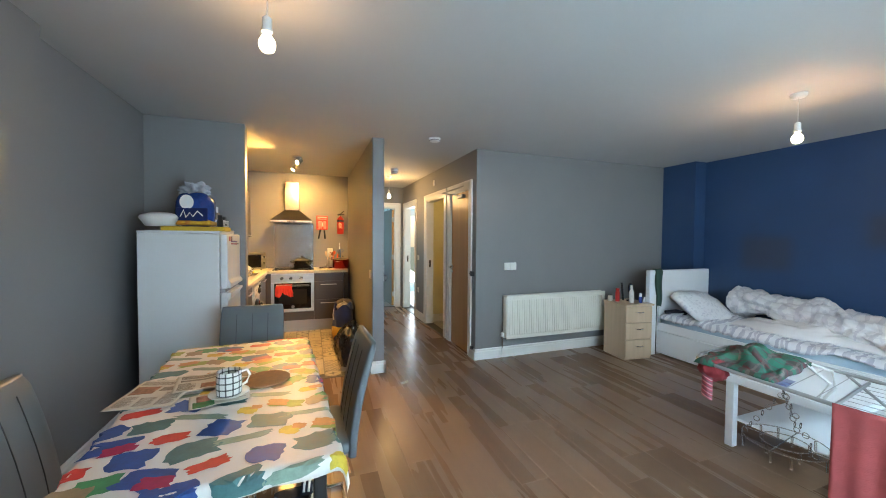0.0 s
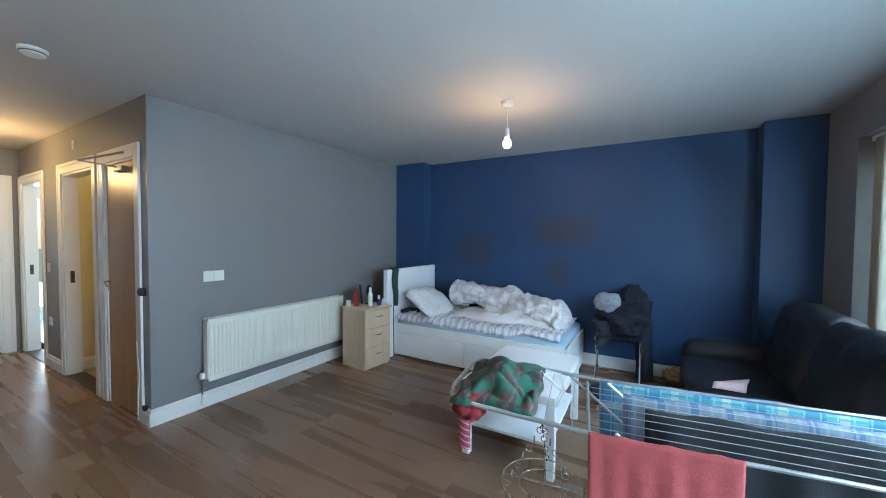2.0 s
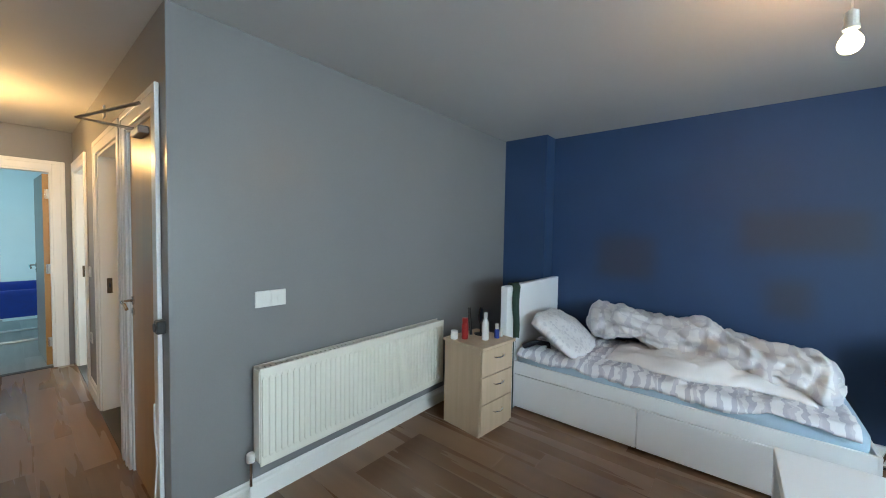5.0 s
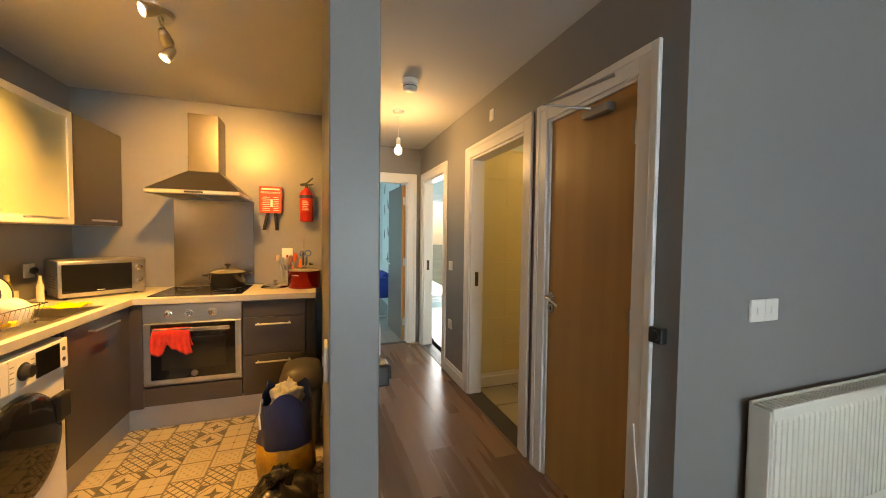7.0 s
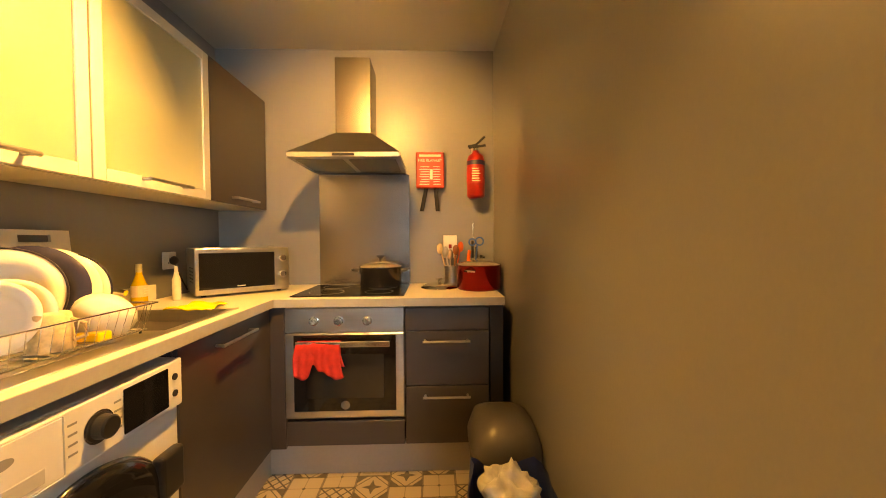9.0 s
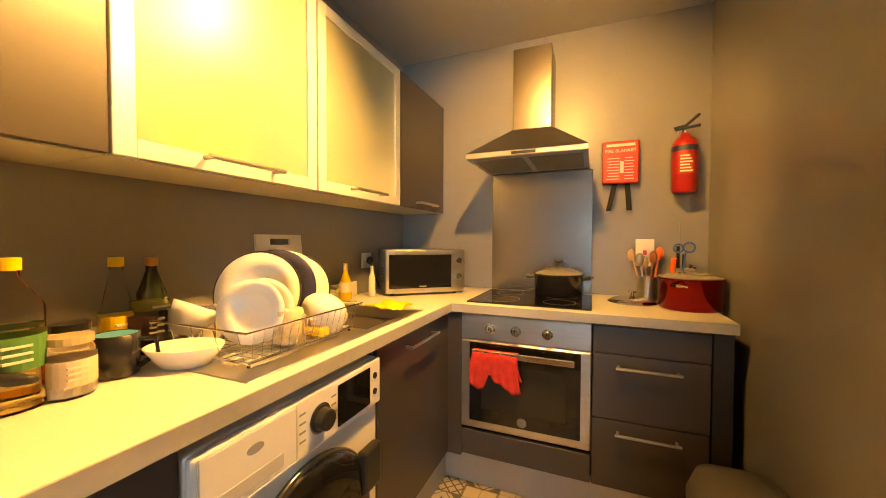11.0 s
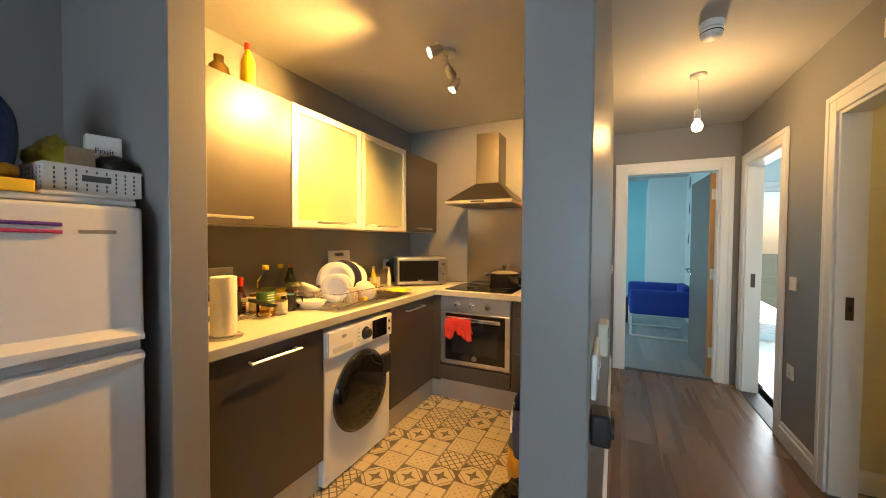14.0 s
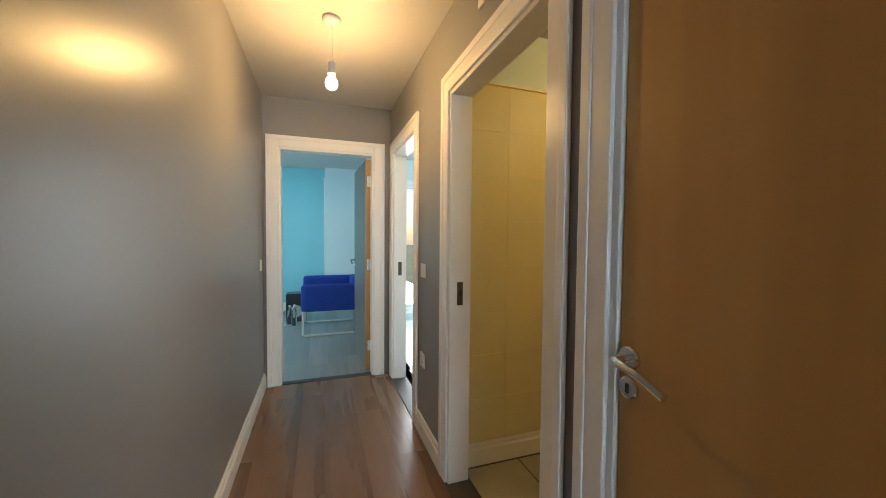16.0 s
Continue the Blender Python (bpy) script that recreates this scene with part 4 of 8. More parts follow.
def slab(xs, ys, z0, z1, solid):
    """One board cut to a plan of cells; solid(i, j) says which cells are there."""
    bm = bmesh.new()
    vs = {}

    def vert(i, j, k):
        if (i, j, k) not in vs:
            vs[(i, j, k)] = bm.verts.new((xs[i], ys[j], (z0, z1)[k]))
        return vs[(i, j, k)]
    ok = lambda i, j: 0 <= i < len(xs) - 1 and 0 <= j < len(ys) - 1 and solid(i, j)
    for i in range(len(xs) - 1):
        for j in range(len(ys) - 1):
            if not ok(i, j):
                continue
            bm.faces.new([vert(*q, 1) for q in ((i, j), (i + 1, j), (i + 1, j + 1), (i, j + 1))])
            bm.faces.new([vert(*q, 0) for q in ((i, j + 1), (i + 1, j + 1), (i + 1, j), (i, j))])
            for di, dj, a, b in ((-1, 0, (i, j + 1), (i, j)), (1, 0, (i + 1, j), (i + 1, j + 1)), (0, -1, (i, j), (i + 1, j)), (0, 1, (i + 1, j + 1), (i, j + 1))):
                if not ok(i + di, j + dj):
                    bm.faces.new((vert(*a, 0), vert(*b, 0), vert(*b, 1), vert(*a, 1)))
    return bm


wk = single("worktop", slab((-0.90, SX0, SX1, -0.315, 0.815), (4.06, SY0, SY1, 5.87, 6.45), WB, WT, lambda i, j: (i < 3 or j == 3) and not (i == 1 and j == 1)), WORKTOP, "cream laminate L-shaped worktop", "worktop")
part("front_edge", box((-0.315, -0.311, 4.06, 5.87, WB, WT - 0.001), (-0.311, 0.815, 5.866, 5.87, WB, WT - 0.001)), mat("grey_edge_strip", (0.36, 0.35, 0.33), 0.4), wk, "grey edging strip")
part("upstand", box((-0.899, -0.885, 4.06, 5.9, WT, WT + 0.075), bevel=0.002), WORKTOP, wk, "low cream upstand")
sk = thing("sink", "stainless steel sink with a ribbed drainer", "sink", ((SX0 + SX1) / 2, (SY0 + SY1) / 2, WT))
w2, l2 = (SX1 - SX0) / 2 + 0.008, (SY1 - SY0) / 2 + 0.008
part("drainer", box((-w2, w2, -l2, 0.02, -0.004, 0.003), bevel=0.002), STEEL, sk)
for i in range(8):
    part("rib", box((-0.16 + i * 0.045, -0.145 + i * 0.045, -l2 + 0.06, -0.05, 0.0031, 0.006), bevel=0.001), STEEL, sk)
part("bowl", box((-w2, w2, 0.021, 0.05, -0.004, 0.003), (-w2, w2, l2 - 0.03, l2, -0.004, 0.003), (-w2, -w2 + 0.08, 0.05, l2 - 0.03, -0.004, 0.003), (w2 - 0.03, w2, 0.05, l2 - 0.03, -0.004, 0.003),
     (-w2 + 0.078, -w2 + 0.082, 0.05, l2 - 0.03, -0.15, -0.004), (w2 - 0.032, w2 - 0.028, 0.05, l2 - 0.03, -0.15, -0.004), (-w2 + 0.08, w2 - 0.03, 0.048, 0.052, -0.15, -0.004), (-w2 + 0.08, w2 - 0.03, l2 - 0.032, l2 - 0.028, -0.15, -0.004), (-w2 + 0.08, w2 - 0.03, 0.05, l2 - 0.03, -0.154, -0.15)), STEEL, sk)
part("tap", tube([(-w2 + 0.04, 0.20, 0.0), (-w2 + 0.04, 0.20, 0.10), (-w2 + 0.055, 0.20, 0.125), (-w2 + 0.19, 0.21, 0.10)], r=0.011, n=10), CHROME, sk, "chrome mixer tap")
part("tap_lever", tube([(-w2 + 0.04, 0.20, 0.11), (-w2 + 0.06, 0.24, 0.16)], r=0.007), CHROME, sk)
# wall units
WF, W0, W1 = -0.60, 1.368, 2.068
for i, (y0, y1, kind) in enumerate(((4.06, 4.690, "slab"), (4.692, 5.284, "glass"), (5.286, 5.878, "glass"), (5.880, 6.448, "slab"))):
    gl = kind == "glass"
    u = thing("wall_cabinet", "wall cabinet with a frosted glass door in an aluminium frame" if gl else "dark taupe wall cabinet with a slab door", "kitchen cabinet", (-0.74, (y0 + y1) / 2, W0), 0, "wall cabinets over the sink")
    h, L = W1 - W0, (y1 - y0) / 2
    part("carcass", box((-0.158, 0.118, -L, -L + 0.016, 0, h), (-0.158, 0.118, L - 0.016, L, 0, h), (-0.158, 0.118, -L + 0.016, L - 0.016, 0, 0.016), (-0.158, 0.118, -L + 0.016, L - 0.016, h - 0.016, h), (-0.158, -0.150, -L + 0.016, L - 0.016, 0.016, h - 0.016)), UNITSIDE, u, "pale cabinet carcass")
    if gl:
        part("shelf", box((-0.150, 0.08, -L + 0.017, L - 0.017, h * 0.48, h * 0.48 + 0.016)), UNITSIDE, u)
        fr = part("door_frame", box((0.12, 0.14, -L + 0.002, -L + 0.045, 0.002, h - 0.002), (0.12, 0.14, L - 0.045, L - 0.002, 0.002, h - 0.002), (0.12, 0.14, -L + 0.045, L - 0.045, 0.002, 0.045), (0.12, 0.14, -L + 0.045, L - 0.045, h - 0.045, h - 0.002), bevel=0.002), mat("pale_aluminium", (0.72, 0.71, 0.66), 0.42, 0.35, vary=0.04), u, "pale aluminium door frame")
        part("pane", box((0.127, 0.133, -L + 0.043, L - 0.043, 0.043, h - 0.043)), FROST, fr, "frosted glass pane").visible_shadow = False
    else:
        fr = part("door", box((0.12, 0.14, -L + 0.002, L - 0.002, 0.002, h - 0.002), bevel=0.0015), DARKUNIT, u, "dark taupe slab door")
    c = -0.06 if i == 0 else 0
    bar_handle(fr, (0.14, c - 0.105, 0.035), (0.14, c + 0.105, 0.035), (0.035, 0, 0), 0.007)
# hood
hd = thing("cooker_hood", "stainless steel chimney cooker hood", "cooker hood", (0.004, 6.44, 1.645))
hd.scale = (0.96, 1, 1)
part("chimney", box((-0.105, 0.105, -0.215, 0.005, 0.19, 0.635), bevel=0.002), STEELP, hd, "brushed steel chimney")
q = lambda x0, x1, y0, z: [(x0, y0, z), (x1, y0, z), (x1, 0.005, z), (x0, 0.005, z)]
part("canopy", loft([q(-0.30, 0.30, -0.455, 0.028), q(-0.107, 0.107, -0.22, 0.195)]), mat("dark_steel", (0.16, 0.15, 0.145), 0.35, 0.9, vary=0.08, stretch=(1, 8, 1)), hd, "dark steel canopy")
part("rim", box((-0.302, 0.302, -0.457, 0.005, 0.0, 0.027), bevel=0.003), STEEL, hd, "steel rim")
for x in (-0.145, 0.145):
    part("filter", box((x - 0.13, x + 0.13, -0.40, -0.06, -0.004, -0.0005), bevel=0.001), mat("grease_filter", (0.30, 0.29, 0.26), 0.45, 0.8, vary=0.2, fine=300, bump=0.4), hd)
part("switch_panel", box((-0.06, 0.06, -0.4585, -0.4575, 0.006, 0.020)), BLACK, hd)
single("splashback", box((-0.265, 0.312, 6.441, 6.4485, WT + 0.002, 1.638), bevel=0.0015), STEELP, "brushed steel splashback behind the hob", "splashback")
hb = thing("hob", "black glass ceramic hob", "hob", (0.03, 6.155, WT))
part("glass", box((-0.285, 0.285, -0.235, 0.225, 0.001, 0.007), bevel=0.002), BLACKGLASS, hb)
for x, y, r in ((-0.14, -0.10, 0.09), (0.14, -0.10, 0.075), (-0.14, 0.11, 0.075), (0.13, 0.10, 0.09)):
    part("ring", tube(ring_points((x, y, 0.0073), r, 36), r=0.0008, n=4), mat("grey_hob_print", (0.14, 0.14, 0.14), 0.3), hb)
# cooking pot
pt = thing("cooking_pot", "dark metal casserole with a glass lid on the hob", "pot", (0.145, 6.295, WT + 0.008))
pt.scale = (1.05, 1.05, 1.1)
part("pot_body", lathe([(0.112, 0), (0.118, 0.006), (0.121, 0.10), (0.125, 0.106), (0.118, 0.106), (0.114, 0.012), (0.0001, 0.010)], n=40), mat("dark_pot", (0.055, 0.05, 0.045), 0.22, 0.7), pt, "", True)
ld = part("lid", lathe([(0.122, 0.107), (0.119, 0.113), (0.08, 0.128), (0.02, 0.137), (0.0001, 0.138)], n=40), mat("lid_glass", (0.50, 0.45, 0.36), 0.10, 0.6), pt, "domed glass lid", True)
part("lid_knob", lathe([(0.010, 0.137), (0.010, 0.150), (0.024, 0.163), (0.024, 0.170), (0.0001, 0.172)], n=20), BLACK, ld)
for s in (-1, 1):
    part("handle", tube([(s * 0.12, -0.03, 0.085), (s * 0.155, -0.028, 0.09), (s * 0.165, 0, 0.092), (s * 0.155, 0.028, 0.09), (s * 0.12, 0.03, 0.085)], r=0.007), BLACK, pt)
rp = thing("red_pot", "large shiny red stockpot with a glass lid", "pot", (0.725, 6.175, WT))
part("pot_body", lathe([(0.118, 0), (0.125, 0.008), (0.128, 0.135), (0.131, 0.14), (0.124, 0.14), (0.12, 0.012), (0.0001, 0.01)], n=40), mat("metallic_red", (0.19, 0.006, 0.009), 0.16, 0.75), rp, "", True)
part("lid", lathe([(0.128, 0.141), (0.126, 0.147), (0.08, 0.160), (0.0001, 0.168)], n=40), MATS["lid_glass"], rp, "", True)
for a in (-120, 60):
    c, s = math.cos(radians(a)), math.sin(radians(a))
    part("handle", tube([(0.127 * c - 0.03 * s, 0.127 * s + 0.03 * c, 0.11), (0.155 * c, 0.155 * s, 0.115), (0.127 * c + 0.03 * s, 0.127 * s - 0.03 * c, 0.11)], r=0.006), CHROME, rp)
sl = thing("pan_cover", "loose steel saucepan cover lying on the worktop", "pan cover", (0.50, 6.245, WT))
part("dome", lathe([(0.112, 0), (0.112, 0.004), (0.085, 0.020), (0.03, 0.030), (0.0001, 0.031)], n=36), CHROME, sl, "", True)
part("knob", lathe([(0.008, 0.031), (0.008, 0.042), (0.02, 0.05), (0.018, 0.056), (0.0001, 0.057)], n=16), CHROME, sl)
ut = thing("utensil_holder", "perforated steel holder full of cooking utensils", "utensils", (0.585, 6.375, WT))
part("cup", lathe([(0.048, 0), (0.05, 0.12), (0.047, 0.12), (0.045, 0.004), (0.0001, 0.003)], n=24), STEEL, ut)
for i, (dx, dy, h, m) in enumerate(((-0.07, 0.02, 0.26, BEECH), (-0.04, -0.03, 0.24, STEEL), (0.02, 0.01, 0.25, mat("brown_wood", (0.28, 0.10, 0.04), 0.6)), (0.05, 0.04, 0.27, mat("orange_plastic", (0.75, 0.12, 0.02), 0.4)), (-0.01, 0.05, 0.22, BEECH))):
    p = part("utensil", tube([(dx * 0.3, dy * 0.3, 0.01), (dx, dy, h - 0.05)], r=0.005, n=6), m, ut)
    part("utensil_head", lump((dx * 1.12, dy * 1.12, h - 0.03), (0.02, 0.012, 0.035), 0.05, 2, 2, i, False), m, p)
kn = thing("knife_block", "rack of knives and blue-handled scissors against the wall", "utensils", (0.735, 6.36, WT))
part("block", box((-0.04, 0.04, -0.04, 0.05, 0, 0.17), bevel=0.006, seg=2), mat("clear_grey_block", (0.20, 0.19, 0.18), 0.3), kn)
for i, (x, h, m) in enumerate(((-0.025, 0.34, BLACK), (0.0, 0.30, BLACK), (0.045, 0.24, BLACK), (0.03, 0.25, BLACK))):
    part("knife_handle", tube([(x, -0.01, 0.17), (x, -0.012, h - 0.06)], r=0.009, n=8), m, kn)
part("scissors", tube(ring_points((0.015, -0.045, 0.275), 0.024, 18, "y"), ring_points((-0.03, -0.045, 0.27), 0.02, 18, "y"), [(0.0, -0.045, 0.25), (-0.01, -0.045, 0.15)], r=0.005, n=6), mat("blue_plastic", (0.03, 0.10, 0.35), 0.4), kn, "blue scissor handles")
part("spatula", tube([(-0.06, -0.02, 0.10), (-0.045, -0.03, 0.22)], r=0.012, n=6), MATS["orange_plastic"], kn)
part("steel", tube([(-0.02, 0, 0.30), (-0.02, 0, 0.40)], r=0.003, n=6), CHROME, kn)
# fire blanket and extinguisher
fb = thing("fire_blanket", "red fire blanket case with black pull straps", "fire blanket", (0.448, 6.45, 1.545))
part("case", box((-0.09, 0.09, -0.045, 0.0, 0.0, 0.232), bevel=0.010, seg=3), mat("orange_red_plastic", (0.50, 0.035, 0.012), 0.35), fb)
PRINT = mat("white_print", (0.72, 0.66, 0.58), 0.6)
text("lettering", "FIRE BLANKET", 0.024, pose(0, -0.0455, 0.176, 90), PRINT, fb)
for i in range(8):
    part("printed_bar", box((-0.068 + (0.005 * (i % 3)), -0.005, -0.0465, -0.0453, 0.022 + i * 0.016, 0.026 + i * 0.016)), PRINT, fb)
    part("printed_bar", box((0.02, 0.066 - 0.006 * (i % 2), -0.0465, -0.0453, 0.022 + i * 0.016, 0.026 + i * 0.016)), PRINT, fb)
part("printed_picture", box((-0.002, 0.016, -0.0465, -0.0453, 0.055, 0.12)), PRINT, fb)
part("printed_bar", box((-0.07, 0.07, -0.0465, -0.0453, 0.200, 0.214)), PRINT, fb)
for s, lean in ((-0.025, -0.03), (0.035, 0.012)):
    part("strap", sheet(lambda u, v, s=s, lean=lean: Vector((s - 0.013 + u * 0.026 + lean * v, -0.025 - 0.008 * math.sin(v * 3), 0.002 - v * 0.15)), 3, 8, 0.002), mat("black_webbing", (0.012, 0.012, 0.012), 0.8), fb)
fe = thing("fire_extinguisher", "red fire extinguisher on a wall bracket", "fire extinguisher", (0.735, 6.375, 1.475))
part("cylinder", lathe([(0.045, 0), (0.056, 0.012), (0.056, 0.235), (0.048, 0.265), (0.022, 0.285), (0.018, 0.30), (0.0001, 0.301)], n=32), RED, fe, "", True)
part("label", lathe([(0.0568, 0.09), (0.0568, 0.19)], n=32), mat("label_red", (0.42, 0.03, 0.025), 0.4), fe)
part("blue_band", lathe([(0.0568, 0.205), (0.0568, 0.232)], n=32), mat("navy_band", (0.02, 0.02, 0.07), 0.4), fe)
for i in range(6):
    part("printed_bar", box((-0.03, 0.022 - 0.006 * (i % 3), -0.0592, -0.0545, 0.10 + i * 0.015, 0.106 + i * 0.015)), PRINT, fe)
part("valve", tube([(0, 0, 0.295), (0, 0, 0.33)], r=0.014, n=12), CHROME, fe)
part("lever_handle", tube([(-0.05, -0.01, 0.325), (0.0, -0.01, 0.335), (0.055, -0.02, 0.385)], [(-0.045, -0.01, 0.318), (0.06, -0.02, 0.33)], r=0.008), BLACK, fe)
part("bracket", box((-0.02, 0.02, 0.055, 0.072, 0.10, 0.34)), STEEL, fe)


def plate(name, at, size, face, label, rockers=0, red=False, double=False):
    """A wall plate; face is the way it looks."""
    w, h = size
    t = thing(name, label, "wall plate", at, {"-y": 0, "+x": 90, "-x": -90, "+y": 180}[face])
    part("plate", box((-w / 2, w / 2, -0.010, 0.0, -h / 2, h / 2), bevel=0.003, seg=2), PLASTIC, t)
    for i in range(rockers):
        x = (i - (rockers - 1) / 2) * w / max(rockers, 1)
        part("rocker", box((x - 0.009, x + 0.009, -0.0135, -0.0102, h * 0.08, h * 0.34) if double else (x - 0.009, x + 0.009, -0.0135, -0.0102, -0.013, 0.013), bevel=0.001), RED if red else PLASTIC, t)
        if double:
            for dx, dz in ((-0.011, -0.012), (0.011, -0.012), (0.0, 0.004)):
                part("socket_hole", box((x + dx - 0.003, x + dx + 0.003, -0.0108, -0.0101, dz - 0.004, dz + 0.004)), BLACK, t)
    return t


plate("cooker_switch", (0.575, 6.449, 1.16), (0.088, 0.146), "-y", "white cooker switch with a red rocker", 1, True)
plate("socket_outlet", (-0.899, 4.473, 1.132), (0.146, 0.088), "+x", "white double socket outlet", 2, False, True)
so = plate("socket_outlet", (-0.899, 6.0, 1.105), (0.088, 0.088), "+x", "white socket with a black plug in it", 1, False, True)
part("plug", lump((0, -0.03, 0.0), (0.024, 0.020, 0.024), 0.05, 2, 2, 0, False), BLACK, so, "black plug")
part("flex", tube([(0, -0.035, -0.02), (0.01, -0.05, -0.08), (0.05, -0.06, -0.16)], r=0.004), BLACK, so)
plate("light_switch", (0.863, 4.024, 1.025), (0.088, 0.09), "-x", "white kitchen light switch plate", 1)
# microwave
mw = thing("microwave", "silver microwave oven with a dark glass door", "microwave", (-0.635, 6.165, WT), 40)
part("case", box((-0.22, 0.22, -0.14, 0.145, 0.012, 0.25), bevel=0.006, seg=2), mat("silver_case", (0.42, 0.41, 0.39), 0.35, 0.7), mw)
fr = part("front", box((-0.222, 0.222, -0.158, -0.141, 0.012, 0.25), bevel=0.006, seg=2), STEEL, mw)
part("door_glass", box((-0.205, 0.145, -0.1605, -0.158, 0.040, 0.225), bevel=0.001), BLACKGLASS, fr, "dark door glass")
part("badge", box((-0.04, 0.0, -0.1612, -0.1606, 0.048, 0.053)), PRINT, fr)
for z in (0.19, 0.10):
    part("dial", lathe([(0.018, 0), (0.018, -0.012), (0.014, -0.015)], (0.185, -0.158, z), 20, None, "y"), CHROME, fr)
for i in range(5):
    for j in range(6):
        part("vent_hole", box((-0.2212, -0.2202, -0.09 + j * 0.022, -0.08 + j * 0.022, 0.07 + i * 0.018, 0.078 + i * 0.018)), BLACK, mw)
for x in (-0.18, 0.18):
    for y in (-0.11, 0.11):
        part("foot", lathe([(0.012, 0), (0.012, 0.012)], (x, y, 0), 10), BLACK, mw)
# things on the worktop
kr = thing("kitchen_roll", "white kitchen roll on a wire stand", "kitchen roll", (-0.455, 4.215, WT))
part("roll", lathe([(0.02, 0.012), (0.048, 0.010), (0.049, 0.015), (0.049, 0.25), (0.047, 0.256), (0.02, 0.254), (0.02, 0.012)], n=36), mat("kitchen_paper", (0.76, 0.74, 0.70), 0.9, vary=0.05, scale=40, fine=240, bump=0.35), kr, "", True)
part("stand", tube(ring_points((0, 0, 0.004), 0.072, 32), ring_points((0, 0, 0.007), 0.064, 32), [(-0.07, 0, 0.004), (0, 0, 0.004), (0, 0, 0.25)], r=0.003, n=6), STEEL, kr, "steel wire stand")


def bottle(name, label, at, profile, material, cap=None, fill=None, band=None, capmat=None, band_label="printed label"):
    t = thing(name, label, "bottle", (*at, WT) if len(at) == 2 else at)
    part("body", lathe(profile, n=24), material, t, "", True)
    top = profile[-1][1]
    if fill:
        part("contents", lathe([(0.0001, 0.004), (profile[1][0] * 0.92, 0.005), (profile[1][0] * 0.92, fill[0]), (0.0001, fill[0])], n=20), fill[1], t)
    if band:
        b = part("label", lathe([(band[2], band[0]), (band[2], band[1])], n=24), band[3], t, band_label)
        for i in range(3):
            part("printed_bar", box((band[2] * 0.7, band[2] + 0.0012, -band[2] * 0.5, band[2] * 0.3, band[0] + (band[1] - band[0]) * (0.25 + 0.22 * i), band[0] + (band[1] - band[0]) * (0.32 + 0.22 * i))), PRINT, b)
    if cap:
        part("cap", lathe([(cap[0], top - 0.004), (cap[0], top + cap[1]), (0.0001, top + cap[1] + 0.001)], n=20), capmat or BLACK, t)
    return t


def prof(r, h, neck=0.014, sh=0.72):
    return [(r * 0.9, 0), (r, 0.006), (r, h * sh), (r * 0.82, h * (sh + 0.07)), (neck, h * 0.93), (neck, h)]


YEL = mat("yellow_plastic", (0.72, 0.50, 0.02), 0.35)
OIL = glassy("cooking_oil", (0.95, 0.84, 0.42), 0.02, 1.2)
bottle("oil_bottle", "clear plastic bottle of cooking oil with a green label", (-0.65, 4.563), prof(0.045, 0.255), PET, (0.017, 0.018), (0.15, OIL), (0.075, 0.135, 0.0456, mat("green_label", (0.07, 0.20, 0.06), 0.5)), YEL)
bottle("lemon_bottle", "tall glass bottle with yellow cap and label", (-0.825, 4.80), prof(0.036, 0.24, 0.013, 0.5), PET, (0.016, 0.02), (0.06, YEL), (0.03, 0.11, 0.0366, YEL), YEL)
bottle("dark_bottle", "dark green glass bottle of oil", (-0.845, 4.89), prof(0.034, 0.235, 0.013, 0.66), mat("dark_green_glass", (0.018, 0.024, 0.010), 0.08), (0.015, 0.02), None, (0.05, 0.14, 0.0346, mat("olive_label", (0.28, 0.30, 0.10), 0.5)), mat("dull_orange_cap", (0.35, 0.16, 0.03), 0.4))
bottle("salt_jar", "small glass jar of salt with a white label", (-0.63, 4.635), [(0.034, 0), (0.038, 0.006), (0.038, 0.09), (0.032, 0.10), (0.032, 0.108)], PET, (0.035, 0.010), (0.055, mat("salt", (0.78, 0.74, 0.70), 0.9)), (0.025, 0.075, 0.0386, mat("cream_label", (0.66, 0.55, 0.42), 0.6)), mat("clear_lid", (0.45, 0.36, 0.22), 0.2))
bottle("coffee_jar", "large glass jar of instant coffee with a dark label", (-0.79, 4.855), [(0.046, 0), (0.050, 0.008), (0.050, 0.115), (0.042, 0.13), (0.042, 0.142)], PET, None, (0.085, mat("coffee", (0.03, 0.014, 0.008), 0.9)), (0.045, 0.105, 0.0506, mat("dark_red_label", (0.05, 0.02, 0.025), 0.4)))
bottle("spice_jar", "glass jar of orange spice with a black lid", (-0.80, 4.70), [(0.036, 0), (0.039, 0.006), (0.039, 0.085), (0.034, 0.095), (0.034, 0.10)], PET, (0.036, 0.013), (0.05, mat("orange_spice", (0.5, 0.22, 0.05), 0.9)), (0.02, 0.07, 0.0396, MATS["cream_label"]), BLACK)
bottle("spice_jar", "glass jar of pale seasoning with a brown lid", (-0.775, 4.595), [(0.030, 0), (0.033, 0.006), (0.033, 0.085), (0.029, 0.095), (0.029, 0.10)], PET, (0.031, 0.012), (0.06, MATS["orange_spice"]), (0.02, 0.065, 0.0336, MATS["cream_label"]), mat("brown_lid", (0.16, 0.09, 0.03), 0.4))
bottle("sauce_bottle", "small sauce bottle with a red cap", (-0.845, 4.557), prof(0.026, 0.155, 0.011, 0.6), mat("dark_sauce", (0.05, 0.012, 0.006), 0.15), (0.014, 0.045), None, (0.03, 0.08, 0.0266, mat("sauce_label", (0.30, 0.05, 0.03), 0.5)), mat("red_cap", (0.55, 0.03, 0.02), 0.35))
